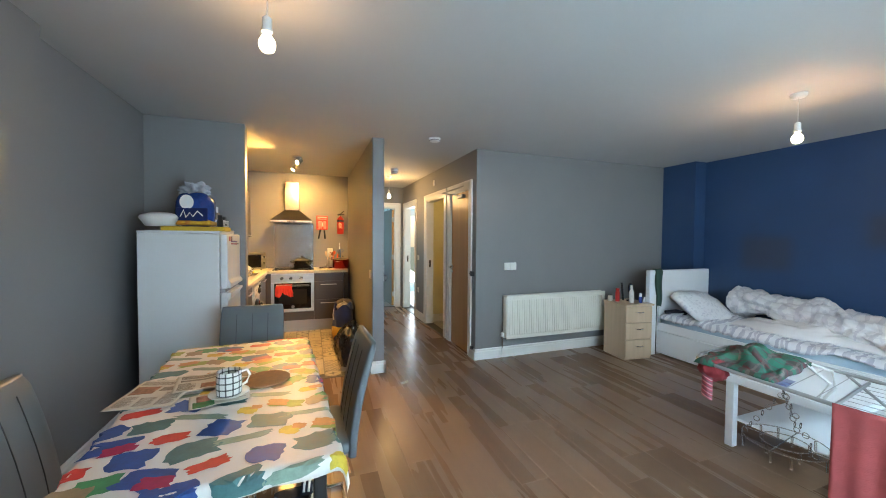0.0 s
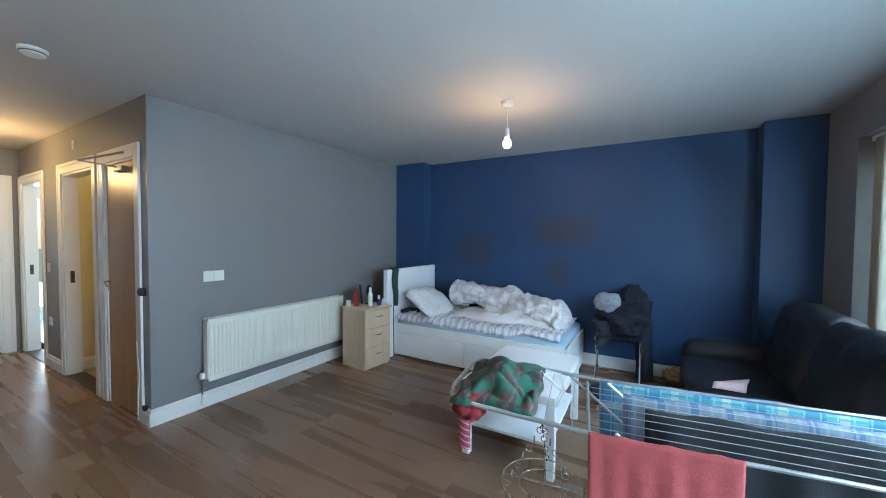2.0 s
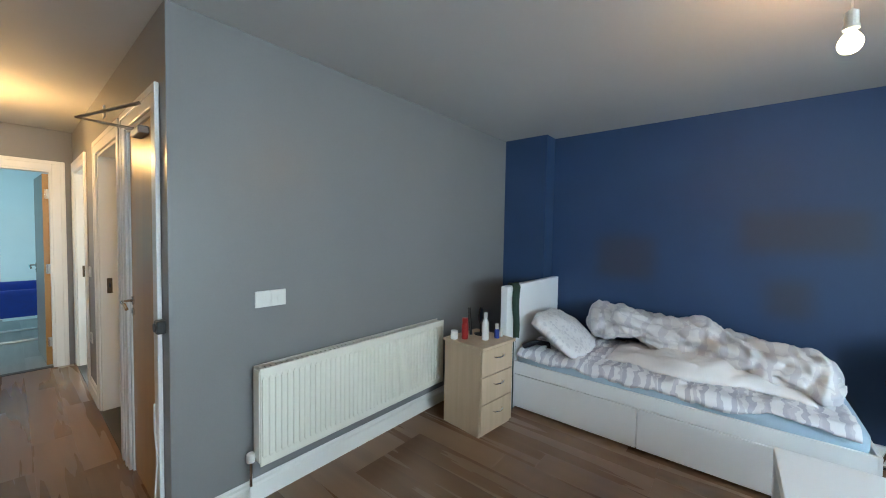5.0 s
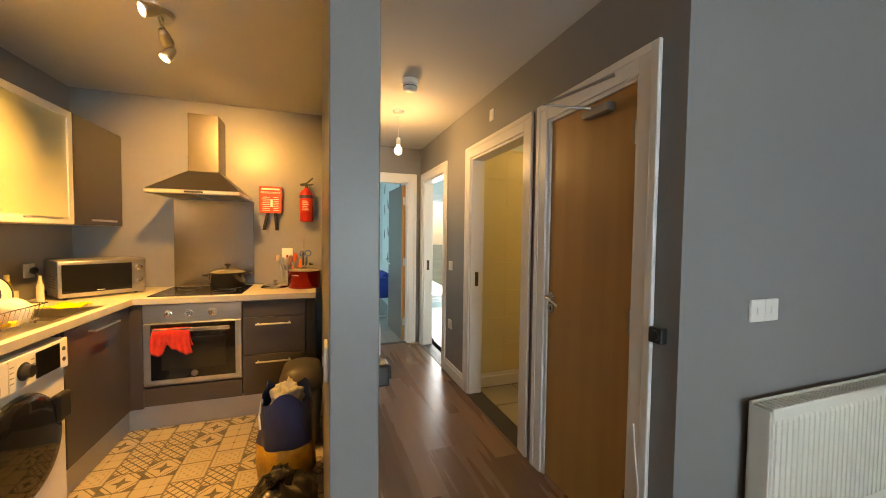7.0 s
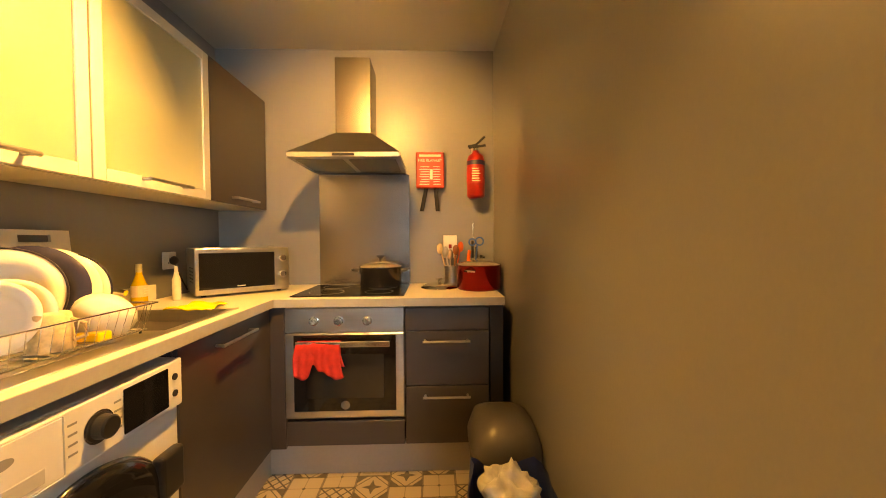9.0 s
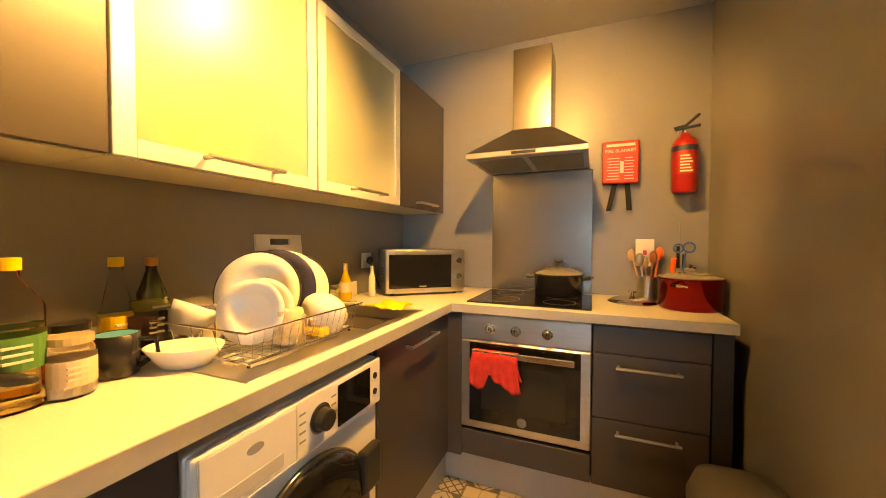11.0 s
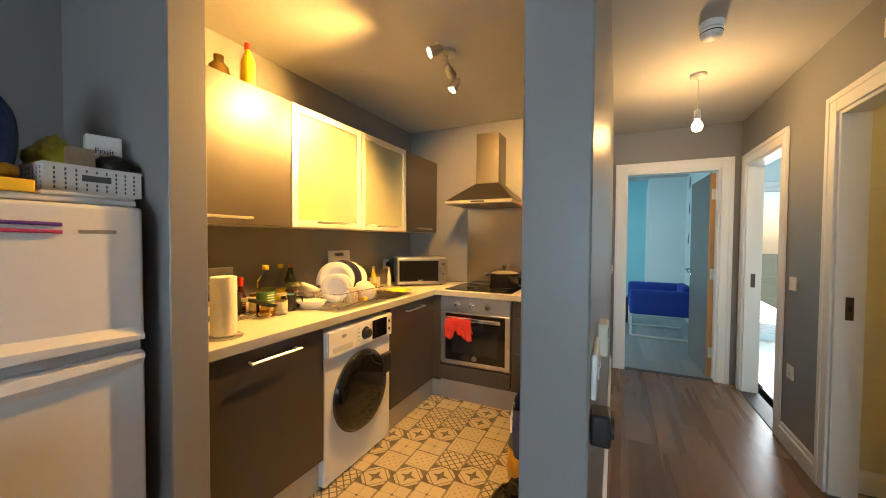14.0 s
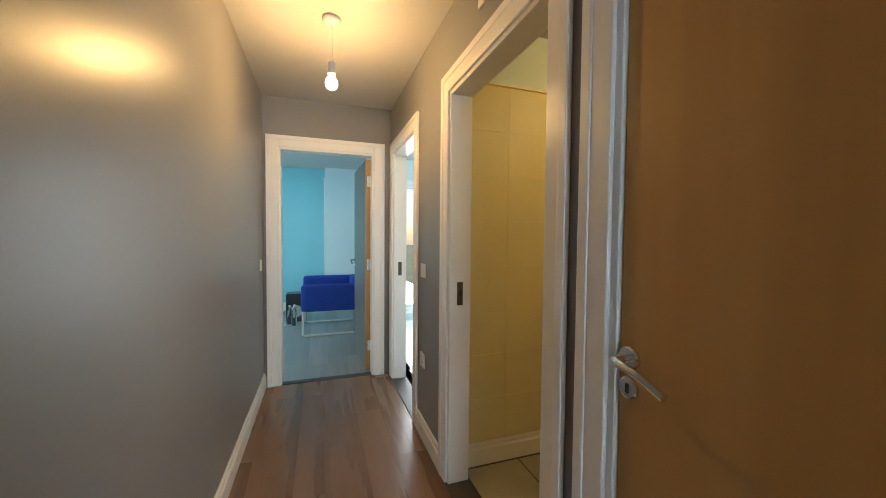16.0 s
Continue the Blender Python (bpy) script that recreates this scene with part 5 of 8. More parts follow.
bottle("ketchup_bottle", "clear bottle of chilli sauce with a red cap", (-0.845, 4.49), prof(0.034, 0.18, 0.012, 0.62), PET, (0.018, 0.024), (0.09, mat("chilli_sauce", (0.45, 0.05, 0.02), 0.3)), (0.04, 0.10, 0.0346, MATS["cream_label"]), MATS["red_cap"])
bottle("soap_bottle", "yellow washing-up liquid bottle by the sink", (-0.845, 5.75), prof(0.030, 0.15, 0.012, 0.6), mat("yellow_liquid", (0.55, 0.40, 0.03), 0.15), (0.012, 0.035), None, (0.04, 0.09, 0.0306, MATS["cream_label"]), mat("pale_pump", (0.60, 0.55, 0.35), 0.4))
bottle("lotion_bottle", "slim white pump bottle by the sink", (-0.775, 5.88), prof(0.018, 0.135, 0.010, 0.75), PLASTIC, (0.008, 0.03), None, None, PLASTIC)
mg = thing("mug", "black mug with a blue inside", "mug", (-0.67, 4.725, WT))
part("cup", lathe([(0.036, 0), (0.041, 0.004), (0.043, 0.095), (0.040, 0.096), (0.037, 0.008), (0.0001, 0.007)], n=28), mat("black_glaze", (0.014, 0.014, 0.02), 0.25), mg, "", True)
part("lining", lathe([(0.0396, 0.094), (0.0368, 0.012), (0.0001, 0.010)], n=28), mat("sky_blue_glaze", (0.10, 0.35, 0.55), 0.25), mg)
part("handle", tube([(0.03, 0.028, 0.08), (0.045, 0.055, 0.075), (0.047, 0.058, 0.04), (0.03, 0.028, 0.018)], r=0.006), MATS["black_glaze"], mg)
bw = thing("bowl", "small white oval dish on the worktop", "bowl", (-0.595, 4.825, WT), 30)
part("dish", lathe([(0.045, 0), (0.055, 0.004), (0.088, 0.050), (0.085, 0.052), (0.052, 0.009), (0.0001, 0.008)], n=36, sy=0.72), mat("white_china", (0.78, 0.75, 0.68), 0.2, vary=0.03), bw, "", True)
CHINA = MATS["white_china"]
# dish rack with crockery
dk = thing("dish_rack", "chrome wire dish rack on the drainer", "dish rack", (-0.585, 5.045, WT + 0.006))
rx, ry = 0.19, 0.215
part("frame", tube([(-rx, -ry, 0.09), (rx, -ry, 0.09), (rx, ry, 0.09), (-rx, ry, 0.09), (-rx, -ry, 0.09)], [(-rx + 0.02, -ry + 0.02, 0.012), (rx - 0.02, -ry + 0.02, 0.012), (rx - 0.02, ry - 0.02, 0.012), (-rx + 0.02, ry - 0.02, 0.012), (-rx + 0.02, -ry + 0.02, 0.012)], r=0.0028, n=6), CHROME, dk)
for i in range(15):
    y = -ry + 0.02 + i * (2 * ry - 0.04) / 14
    part("wire", tube([(rx, y, 0.09), (rx - 0.02, y * 0.95, 0.012), (-rx + 0.02, y * 0.95, 0.012), (-rx, y, 0.09)], r=0.0014, n=5), CHROME, dk)
for i in range(5):
    x = -rx + 0.03 + i * 0.08
    part("wire", tube([(x, -ry, 0.09), (x, -ry + 0.02, 0.012), (x, ry - 0.02, 0.012), (x, ry, 0.09)], r=0.0014, n=5), CHROME, dk)
for x in (-rx + 0.03, rx - 0.03):
    for y in (-ry + 0.03, ry - 0.03):
        part("foot", tube([(x, y, 0.012), (x, y, 0.0)], r=0.004, n=6), BLACK, dk)


def dinner_plate(x, y, r, tilt, material, label, rim=None):
    t = thing("plate", label, "plate", (x, y, WT + 0.025 + r * math.cos(radians(tilt)) * 0.98), 0, "plates in the dish rack")
    t.matrix_world = pose(x, y, WT + 0.022 + r * 0.98, 90 - tilt, 0, 28)
    part("disc", lathe([(0.0001, -0.008), (r * 0.55, -0.008), (r * 0.66, -0.002), (r, 0.012), (r, 0.015), (r * 0.64, 0.002), (r * 0.5, -0.003), (0.0001, -0.003)], n=44), material, t, "", True)
    if rim:
        part("rim", tube(ring_points((0, 0, 0.0135), r, 44), r=0.0026, n=6), rim, t)


DKRIM = mat("dark_rim", (0.03, 0.025, 0.03), 0.3)
dinner_plate(-0.62, 5.055, 0.125, 12, CHINA, "white dinner plate with a thin dark rim", DKRIM)
dinner_plate(-0.61, 5.105, 0.128, 12, mat("navy_china", (0.03, 0.03, 0.06), 0.2), "navy dinner plate standing in the rack")
dinner_plate(-0.605, 5.135, 0.125, 12, CHINA, "white dinner plate standing in the rack")
dinner_plate(-0.60, 5.17, 0.118, 12, CHINA, "white dinner plate standing in the rack", DKRIM)
dinner_plate(-0.545, 4.97, 0.088, 12, CHINA, "white side plate standing in the rack")
dinner_plate(-0.54, 5.0, 0.088, 12, CHINA, "white side plate standing in the rack")
for x, y, rz, lab, m in ((-0.475, 5.03, 20, "upturned cream speckled mug in the rack", mat("speckled_cream", (0.62, 0.50, 0.30), 0.3, vary=0.3, scale=70)),):
    c = thing("mug", lab, "mug", (x, y, WT + 0.02), rz)
    part("cup", lathe([(0.041, 0), (0.043, 0.002), (0.036, 0.088), (0.032, 0.092), (0.0001, 0.092)], n=28), m, c, "", True)
    part("handle", tube([(0.04, 0, 0.02), (0.066, 0, 0.03), (0.064, 0, 0.06), (0.037, 0, 0.075)], r=0.005), m, c)
for x, y, z, sx, lab in ((-0.47, 5.15, 0.06, 0.075, "white bowl leaning in the rack"), (-0.72, 4.92, 0.09, 0.06, "white jug upturned in the rack")):
    c = thing("bowl", lab, "bowl", (x, y, WT + z))
    c.matrix_world = pose(x, y, WT + z, 115 if sx > 0.07 else 160, 20, 30)
    part("dish", lathe([(0.03, 0.03 if sx > 0.07 else 0.05), (sx * 0.9, 0.0), (sx, -0.03), (sx * 0.96, -0.03), (sx * 0.8, 0.0), (0.0001, 0.025)], n=32), CHINA, c, "", True)
for x, y in ((-0.72, 4.87), (-0.69, 4.95)):
    gl = thing("drinking_glass", "clear drinking glass upturned in the rack", "glass", (x, y, WT + 0.02))
    part("tumbler", lathe([(0.034, 0), (0.036, 0.001), (0.029, 0.10), (0.0001, 0.101)], n=24), GLASS, gl, "", True)
cb = thing("chopping_board", "white plastic chopping board leaning on the wall", "chopping board", (-0.86, 5.375, WT + 0.002))
cb.matrix_world = pose(-0.86, 5.375, WT + 0.003, 0, -5, 0)
part("board", box((-0.005, 0.005, -0.115, 0.115, 0, 0.283), (-0.005, 0.005, -0.115, -0.05, 0.283, 0.308), (-0.005, 0.005, 0.05, 0.115, 0.283, 0.308), (-0.005, 0.005, -0.115, 0.115, 0.308, 0.325)), PLASTIC, cb)
single("dish_cloth", sheet(lambda u, v: Vector((-0.62 + u * 0.17, 5.58 + v * 0.17 + 0.02 * math.sin(u * 5), WT + 0.010 + 0.005 * math.sin(u * 9 + v * 7) + 0.004 * math.sin(v * 13))), 14, 14, 0.003), mat("yellow_cloth", (0.72, 0.62, 0.03), 0.9, vary=0.1, fine=200, bump=0.2), "folded yellow dish cloth by the sink", "cloth")
single("sponge", box((-0.50, -0.43, 5.10, 5.145, WT + 0.012, WT + 0.04), bevel=0.006, seg=2), YEL, "yellow washing-up sponge in the rack", "sponge")
cr = thing("wire_trivet", "round steel wire cooling trivet on the worktop", "trivet", (-0.73, 4.395, WT))
part("rings", tube(*[ring_points((0, 0, 0.024), r, 40) for r in (0.14, 0.115, 0.09, 0.065, 0.04)], r=0.0016, n=5), CHROME, cr)
for k in range(6):
    a = k * math.pi / 6
    part("spoke", tube([(0.14 * math.cos(a), 0.14 * math.sin(a), 0.022), (-0.14 * math.cos(a), -0.14 * math.sin(a), 0.022)], r=0.0016, n=5), CHROME, cr)
for k in range(3):
    a = k * 2.094 + 0.6
    part("foot", tube([(0.125 * math.cos(a), 0.125 * math.sin(a), 0.022), (0.135 * math.cos(a), 0.135 * math.sin(a), 0.002), (0.12 * math.cos(a + 0.12), 0.12 * math.sin(a + 0.12), 0.022)], r=0.002, n=5), CHROME, cr)
fp = thing("saucepan", "black straight-sided saucepan with a long handle on the trivet", "pan", (-0.775, 4.395, WT + 0.026), 8)
part("pan", lathe([(0.092, 0), (0.098, 0.003), (0.102, 0.10), (0.105, 0.103), (0.099, 0.103), (0.095, 0.008), (0.0001, 0.007)], n=40), mat("matt_black_enamel", (0.018, 0.017, 0.016), 0.45, vary=0.2, scale=20), fp, "", True)
part("ferrule", tube([(0.085, 0.055, 0.075), (0.11, 0.072, 0.072)], r=0.011, n=10), STEEL, fp)
part("handle", loft([[(x + 0.0 * c, y + 0.013 * c * w, z + 0.009 * sn * w) for c, sn in [(math.cos(k * math.pi / 6), math.sin(k * math.pi / 6)) for k in range(12)]] for x, y, z, w in ((0.105, 0.070, 0.072, 0.8), (0.135, 0.088, 0.066, 1.1), (0.17, 0.108, 0.050, 1.2), (0.205, 0.128, 0.040, 1.2), (0.225, 0.14, 0.038, 0.7))]), BLACK, fp, "curved black handle", True)


def basket(name, label, at, turn, sx, sy, h, material, holes=True):
    t = thing(name, label, "basket", at, turn)
    part("base", box((-sx * 0.92, sx * 0.92, -sy * 0.92, sy * 0.92, 0, 0.004)), material, t)
    dark = mat("slot_shadow", (0.10, 0.10, 0.10), 0.7)
    for s in (-1, 1):
        part("side", box((-sx, sx, s * sy - 0.0015, s * sy + 0.0015, 0.0, h), (-sx - 0.003, sx + 0.003, s * sy - 0.004, s * sy + 0.004, h - 0.008, h), bevel=0.0005), material, t)
        n = int(sx / 0.014)
        part("slot_row", box(*[(-sx + 0.02 + i * (2 * sx - 0.04) / n - 0.002, -sx + 0.02 + i * (2 * sx - 0.04) / n + 0.002, s * sy - 0.002, s * sy + 0.002, h * (0.12 + 0.16 * k), h * (0.22 + 0.16 * k)) for i in range(n + 1) for k in range(5)]), dark, t)
        part("side", box((s * sx - 0.0015, s * sx + 0.0015, -sy, sy, 0.0, h), (s * sx - 0.004, s * sx + 0.004, -sy, sy, h - 0.008, h), bevel=0.0005), material, t)
        n = int(sy / 0.014)
        ys = [-sy + 0.02 + i * (2 * sy - 0.04) / n for i in range(n + 1)]
        part("slot_row", box(*[(s * sx - 0.002, s * sx + 0.002, y - 0.002, y + 0.002, h * (0.12 + 0.16 * k), h * (0.22 + 0.16 * k)) for y in ys for k in range(5) if not (abs(y) < 0.045 and k in (2, 3))]), dark, t)
        part("hand_hole", box((s * sx - 0.0025, s * sx + 0.0025, -0.035, 0.035, h * 0.46, h * 0.68), bevel=0.001), dark, t)
    return t


basket("bread_basket", "cream plastic basket holding bread", (-0.71, 4.212, WT), 0, 0.165, 0.072, 0.12, mat("cream_plastic", (0.66, 0.60, 0.46), 0.4))
single("bread_loaf", lump((-0.71, 4.212, WT + 0.085), (0.14, 0.055, 0.06), 0.12, 2, 3, 4), mat("crust", (0.48, 0.24, 0.07), 0.8, vary=0.3, scale=20), "golden bread loaf in the basket", "bread")
bottle("cabinet_jar", "brown glass jar on top of the wall cabinet", (-0.80, 4.42, W1), [(0.03, 0), (0.05, 0.015), (0.055, 0.06), (0.045, 0.11), (0.022, 0.135), (0.024, 0.165)], mat("amber_glass", (0.16, 0.10, 0.02), 0.12))
bottle("detergent_bottle", "yellow bottle with a red cap on the wall cabinet", (-0.69, 4.50, W1), prof(0.034, 0.21, 0.012, 0.7), YEL, (0.016, 0.028), None, None, MATS["red_cap"])
# ceiling spotlight bar
sb = thing("spotlight_bar", "brushed nickel ceiling spotlight bar with three lit heads", "ceiling light", (0.115, 5.165, CEIL))
part("ceiling_plate", lathe([(0.055, 0), (0.055, -0.018), (0.045, -0.024)], n=28), STEEL, sb)
part("bar", tube([(0.04, -0.20, -0.06), (0.0, 0, -0.055), (-0.04, 0.22, -0.06)], [(0, 0, -0.02), (0, 0, -0.055)], r=0.008, n=8), STEEL, sb)
for (x, y, z), aim in (((0.04, -0.20, -0.06), (-0.60, 4.42, 1.92)), ((0.0, 0.03, -0.06), (0.06, 6.40, 1.95)), ((-0.04, 0.22, -0.06), (-0.50, 5.05, 1.30))):
    d = (Vector(aim) - Vector((0.115 + x, 5.165 + y, CEIL + z))).normalized()
    p = Vector((x, y, z - 0.035))
    hd_ = part("lamp_head", loft([[p + d * t + (d.orthogonal().normalized() * math.cos(a) + d.cross(d.orthogonal().normalized()) * math.sin(a)) * r for a in [k * math.pi / 8 for k in range(16)]] for t, r in ((-0.035, 0.012), (-0.02, 0.022), (0.03, 0.030), (0.045, 0.032))]), STEEL, sb, "nickel lamp head", True)
    part("neck", tube([(x, y, z), p - d * 0.02], r=0.006), STEEL, hd_)
    part("lens", loft([[p + d * t + (d.orthogonal().normalized() * math.cos(a) + d.cross(d.orthogonal().normalized()) * math.sin(a)) * 0.026 for a in [k * math.pi / 8 for k in range(16)]] for t in (0.0455, 0.048)]), SPOTGLOW, hd_, "lit lamp lens")
# bin and bags along the partition
bn = thing("kitchen_bin", "grey plastic swing-top bin", "bin", (0.66, 5.55, 0))
BINGREY = mat("grey_bin_plastic", (0.11, 0.105, 0.10), 0.4, vary=0.1)
sec = lambda a, b, z, n=24: [(a * (abs(math.cos(k)) ** 0.6) * math.copysign(1, math.cos(k)), b * (abs(math.sin(k)) ** 0.6) * math.copysign(1, math.sin(k)), z) for k in [2 * math.pi * i / n for i in range(n)]]
part("bucket", loft([sec(0.11, 0.15, 0.0), sec(0.13, 0.17, 0.38)]), BINGREY, bn, "", True)
part("lid", loft([sec(0.136, 0.176, 0.38), sec(0.138, 0.178, 0.42), sec(0.115, 0.15, 0.49), sec(0.06, 0.08, 0.52)]), mat("dark_bin_lid", (0.075, 0.07, 0.065), 0.4), bn, "domed bin lid", True)


def carrier(at):
    t = thing("carrier_bag", "bulging blue and orange shopping bag with rubbish on top", "bag", at)
    t.scale = (1, 1, 1.2)
    n = 36

    def ring(z, a, b, k):
        return [(a * math.cos(w) * (1 + 0.10 * math.sin(5 * w + k * 9) + 0.05 * math.sin(11 * w + k * 5)), b * math.sin(w) * (1 + 0.08 * math.cos(4 * w + k * 7)), z + (0.035 * math.sin(3 * w) if k == 1 else 0)) for w in [2 * math.pi * i / n for i in range(n)]]
    part("body", loft([ring(0, 0.11, 0.13, 0), ring(0.05, 0.135, 0.155, 0.2), ring(0.13, 0.14, 0.165, 0.35), ring(0.21, 0.135, 0.16, 0.5)]), mat("orange_print", (0.52, 0.17, 0.03), 0.35, vary=0.5, scale=9, fine=40, dirt=(0.62, 0.42, 0.05)), t, "orange and yellow printed bag", True)
    part("upper", loft([ring(0.21, 0.137, 0.162, 0.5), ring(0.31, 0.13, 0.15, 0.7), ring(0.42, 0.12, 0.14, 1)], cap=False), mat("blue_print", (0.025, 0.04, 0.13), 0.35, vary=0.3, scale=9), t, "dark blue upper part of the bag", True)
    part("rubbish", lump((0.0, 0.0, 0.40), (0.075, 0.085, 0.055), 0.5, 2.2, 4, 3, False), mat("crumpled_film", (0.30, 0.29, 0.27), 0.35, vary=0.3, scale=12), t, "crumpled clear film", True)
    part("handle", tube([(-0.12, -0.02, 0.40), (-0.135, -0.03, 0.33), (-0.125, -0.06, 0.28)], r=0.006), PLASTIC, t)


carrier((0.60, 5.13, 0))


def binbag(at, size, seed, label):
    t = thing("bin_bag", label, "bag", at)

    def pt(d):
        k = 1 + 0.22 * noise.noise(d * 2.2 + Vector((seed, 0, 0))) + 0.10 * abs(noise.noise(d * 6 + Vector((0, seed, 0)))) - 0.06 * abs(noise.noise(d * 12 + Vector((0, seed, 3))))
        return k
    bm = bmesh.new()
    bmesh.ops.create_icosphere(bm, subdivisions=5, radius=1)
    for v in bm.verts:
        d = v.co.normalized()
        k = pt(d)
        v.co = Vector((d.x * size[0] * k, d.y * size[1] * k, max(0.0, size[2] * 0.85 + d.z * size[2] * k)))
        if d.z > 0.75:
            f = (d.z - 0.75) / 0.25
            v.co.x *= 1 - 0.72 * f
            v.co.y *= 1 - 0.72 * f
            v.co.z += 0.05 * f
    part("sack", bm, BINBAG, t, "", True)
    part("knot", lump((0, 0, size[2] * 1.95), (0.05, 0.045, 0.04), 0.6, 3, 3, seed, False), BINBAG, t, "", True)


binbag((0.61, 4.66, 0), (0.165, 0.18, 0.165), 2.0, "full black bin bag, tied at the top")
binbag((0.62, 4.22, 0), (0.155, 0.20, 0.235), 7.0, "shiny black bin bag slumped against the wall end")

for (x, y, z, sx, h), c in zip(((-0.80, 4.80, 1.385, 0.05, 0.20), (-0.78, 4.92, 1.385, 0.05, 0.16), (-0.80, 5.05, 1.385, 0.06, 0.22), (-0.78, 5.18, 1.385, 0.05, 0.14), (-0.80, 4.85, 1.72, 0.06, 0.18), (-0.78, 5.10, 1.72, 0.07, 0.12), (-0.80, 5.45, 1.385, 0.06, 0.18), (-0.80, 5.65, 1.385, 0.07, 0.12), (-0.80, 5.55, 1.72, 0.08, 0.10)),
                      ((0.45, 0.05, 0.03), (0.60, 0.45, 0.10), (0.10, 0.30, 0.06), (0.5, 0.40, 0.30), (0.60, 0.50, 0.20), (0.55, 0.52, 0.45), (0.40, 0.30, 0.12), (0.5, 0.45, 0.4), (0.2, 0.2, 0.2))):
    single("food_packet", box((x - 0.05, x + 0.05, y - sx, y + sx, z, z + h), bevel=0.006), mat("packet_%d_%d" % (c[0] * 100, c[1] * 100), c, 0.5), "food packet behind the frosted cabinet door", "packet", "food packets in the glass cabinets")
# the kitchen is drawn to a module of 0.59 m; set it to its true plan
bpy.context.view_layer.update()
for ob in [o for o in scene.objects if o not in BEFORE and o.parent is None and o.type in {"MESH", "EMPTY"}]:
    kind_ = ob.name.split(".")[0]
    lift, tall = 0.0, 1.006
    if kind_ in {"wall_cabinet", "food_packet", "cabinet_jar", "detergent_bottle"}:
        lift, tall = 0.040, 1.0
    elif kind_ in {"cooker_hood", "fire_blanket", "fire_extinguisher", "spotlight_bar", "splashback"}:
        lift, tall = 0.0, 1.0
    if kind_ in {"carrier_bag", "bin_bag", "kitchen_bin"}:
        continue
    k = Matrix.Translation((-0.082, 3.985 - 4.0 * 1.027, lift)) @ Matrix.Diagonal((1.012, 1.027, tall, 1))
    ob.matrix_world = k @ ob.matrix_world

# ---- living room ----


def pendant(at, drop, group="bare bulb pendants"):
    t = thing("pendant_lamp", "bare lit bulb on a white ceiling pendant", "ceiling light", at, 0, group)
    part("ceiling_rose", lathe([(0.048, 0), (0.048, -0.012), (0.038, -0.026), (0.012, -0.030)], n=28), PLASTIC, t, "", True)
    part("flex", tube([(0, 0, -0.03), (0.002, 0, -drop * 0.5), (0, 0, -drop)], r=0.003, n=6), PLASTIC, t)
    part("lamp_holder", lathe([(0.008, -drop + 0.008), (0.018, -drop), (0.019, -drop - 0.045), (0.022, -drop - 0.047), (0.022, -drop - 0.058), (0.016, -drop - 0.06)], n=20), PLASTIC, t)
    b = -drop - 0.062
    g = part("bulb", lathe([(0.013, b + 0.004), (0.014, b - 0.006), (0.022, b - 0.016), (0.030, b - 0.030), (0.033, b - 0.045), (0.030, b - 0.060), (0.022, b - 0.072), (0.010, b - 0.078), (0.0001, b - 0.079)], n=24), BULB, t, "glowing pear-shaped bulb", True)
    g.visible_shadow = False
    return t


pendant((0.025, 1.86, CEIL), 0.12)
pendant((3.418, 1.71, CEIL), 0.205)
pendant((1.425, 6.15, CEIL), 0.235)


def smoke_alarm(at, r=0.055, h=0.04):
    t = thing("smoke_alarm", "round white smoke alarm on the ceiling", "smoke alarm", at)
    part("base", lathe([(r, 0), (r, -h * 0.4), (r * 0.9, -h * 0.45)], n=28), PLASTIC, t)
    part("cover", lathe([(r * 0.86, -h * 0.46), (r * 0.86, -h * 0.85), (r * 0.7, -h), (0.0001, -h)], n=28), PLASTIC, t, "", True)
    part("vent", tube(ring_points((0, 0, -h * 0.65), r * 0.865, 28), r=0.003, n=5), BLACK, t)


smoke_alarm((1.40, 3.72, CEIL), 0.06, 0.035)
smoke_alarm((1.37, 5.50, CEIL), 0.055, 0.075)

# dining table with cover
TT = 0.755
tb = thing("dining_table", "dining table on dark metal legs, hidden by its cover", "table", (-0.13, 1.97, 0), 4.5)
part("tabletop", box((-0.345, 0.345, -0.70, 0.70, TT - 0.03, TT - 0.002), bevel=0.004), BEECH, tb)
for x in (-0.30, 0.30):
    for y in (-0.62, 0.62):
        part("leg", box((x - 0.02, x + 0.02, y - 0.02, y + 0.02, 0, TT - 0.03), bevel=0.003), BLACK, tb)


def cover(u, v):
    x, y = (u - 0.5) * 0.86, (v - 0.5) * 1.51
    ox, oy = max(0, abs(x) - 0.352), max(0, abs(y) - 0.707)
    drop = ox + oy
    px = math.copysign(min(abs(x), 0.352) + ox * 0.12, x)
    py = math.copysign(min(abs(y), 0.707) + oy * 0.12, y)
    wave = 0.012 * math.sin(y * 17) * (ox > 0) + 0.012 * math.sin(x * 19) * (oy > 0)
    return Vector((px + (math.copysign(wave, x) if ox else 0), py + (math.copysign(wave, y) if oy else 0), TT + 0.002 - drop * (0.96 if drop else 0) + 0.0005 * noise.noise(Vector((x * 6, y * 6, 0)))))


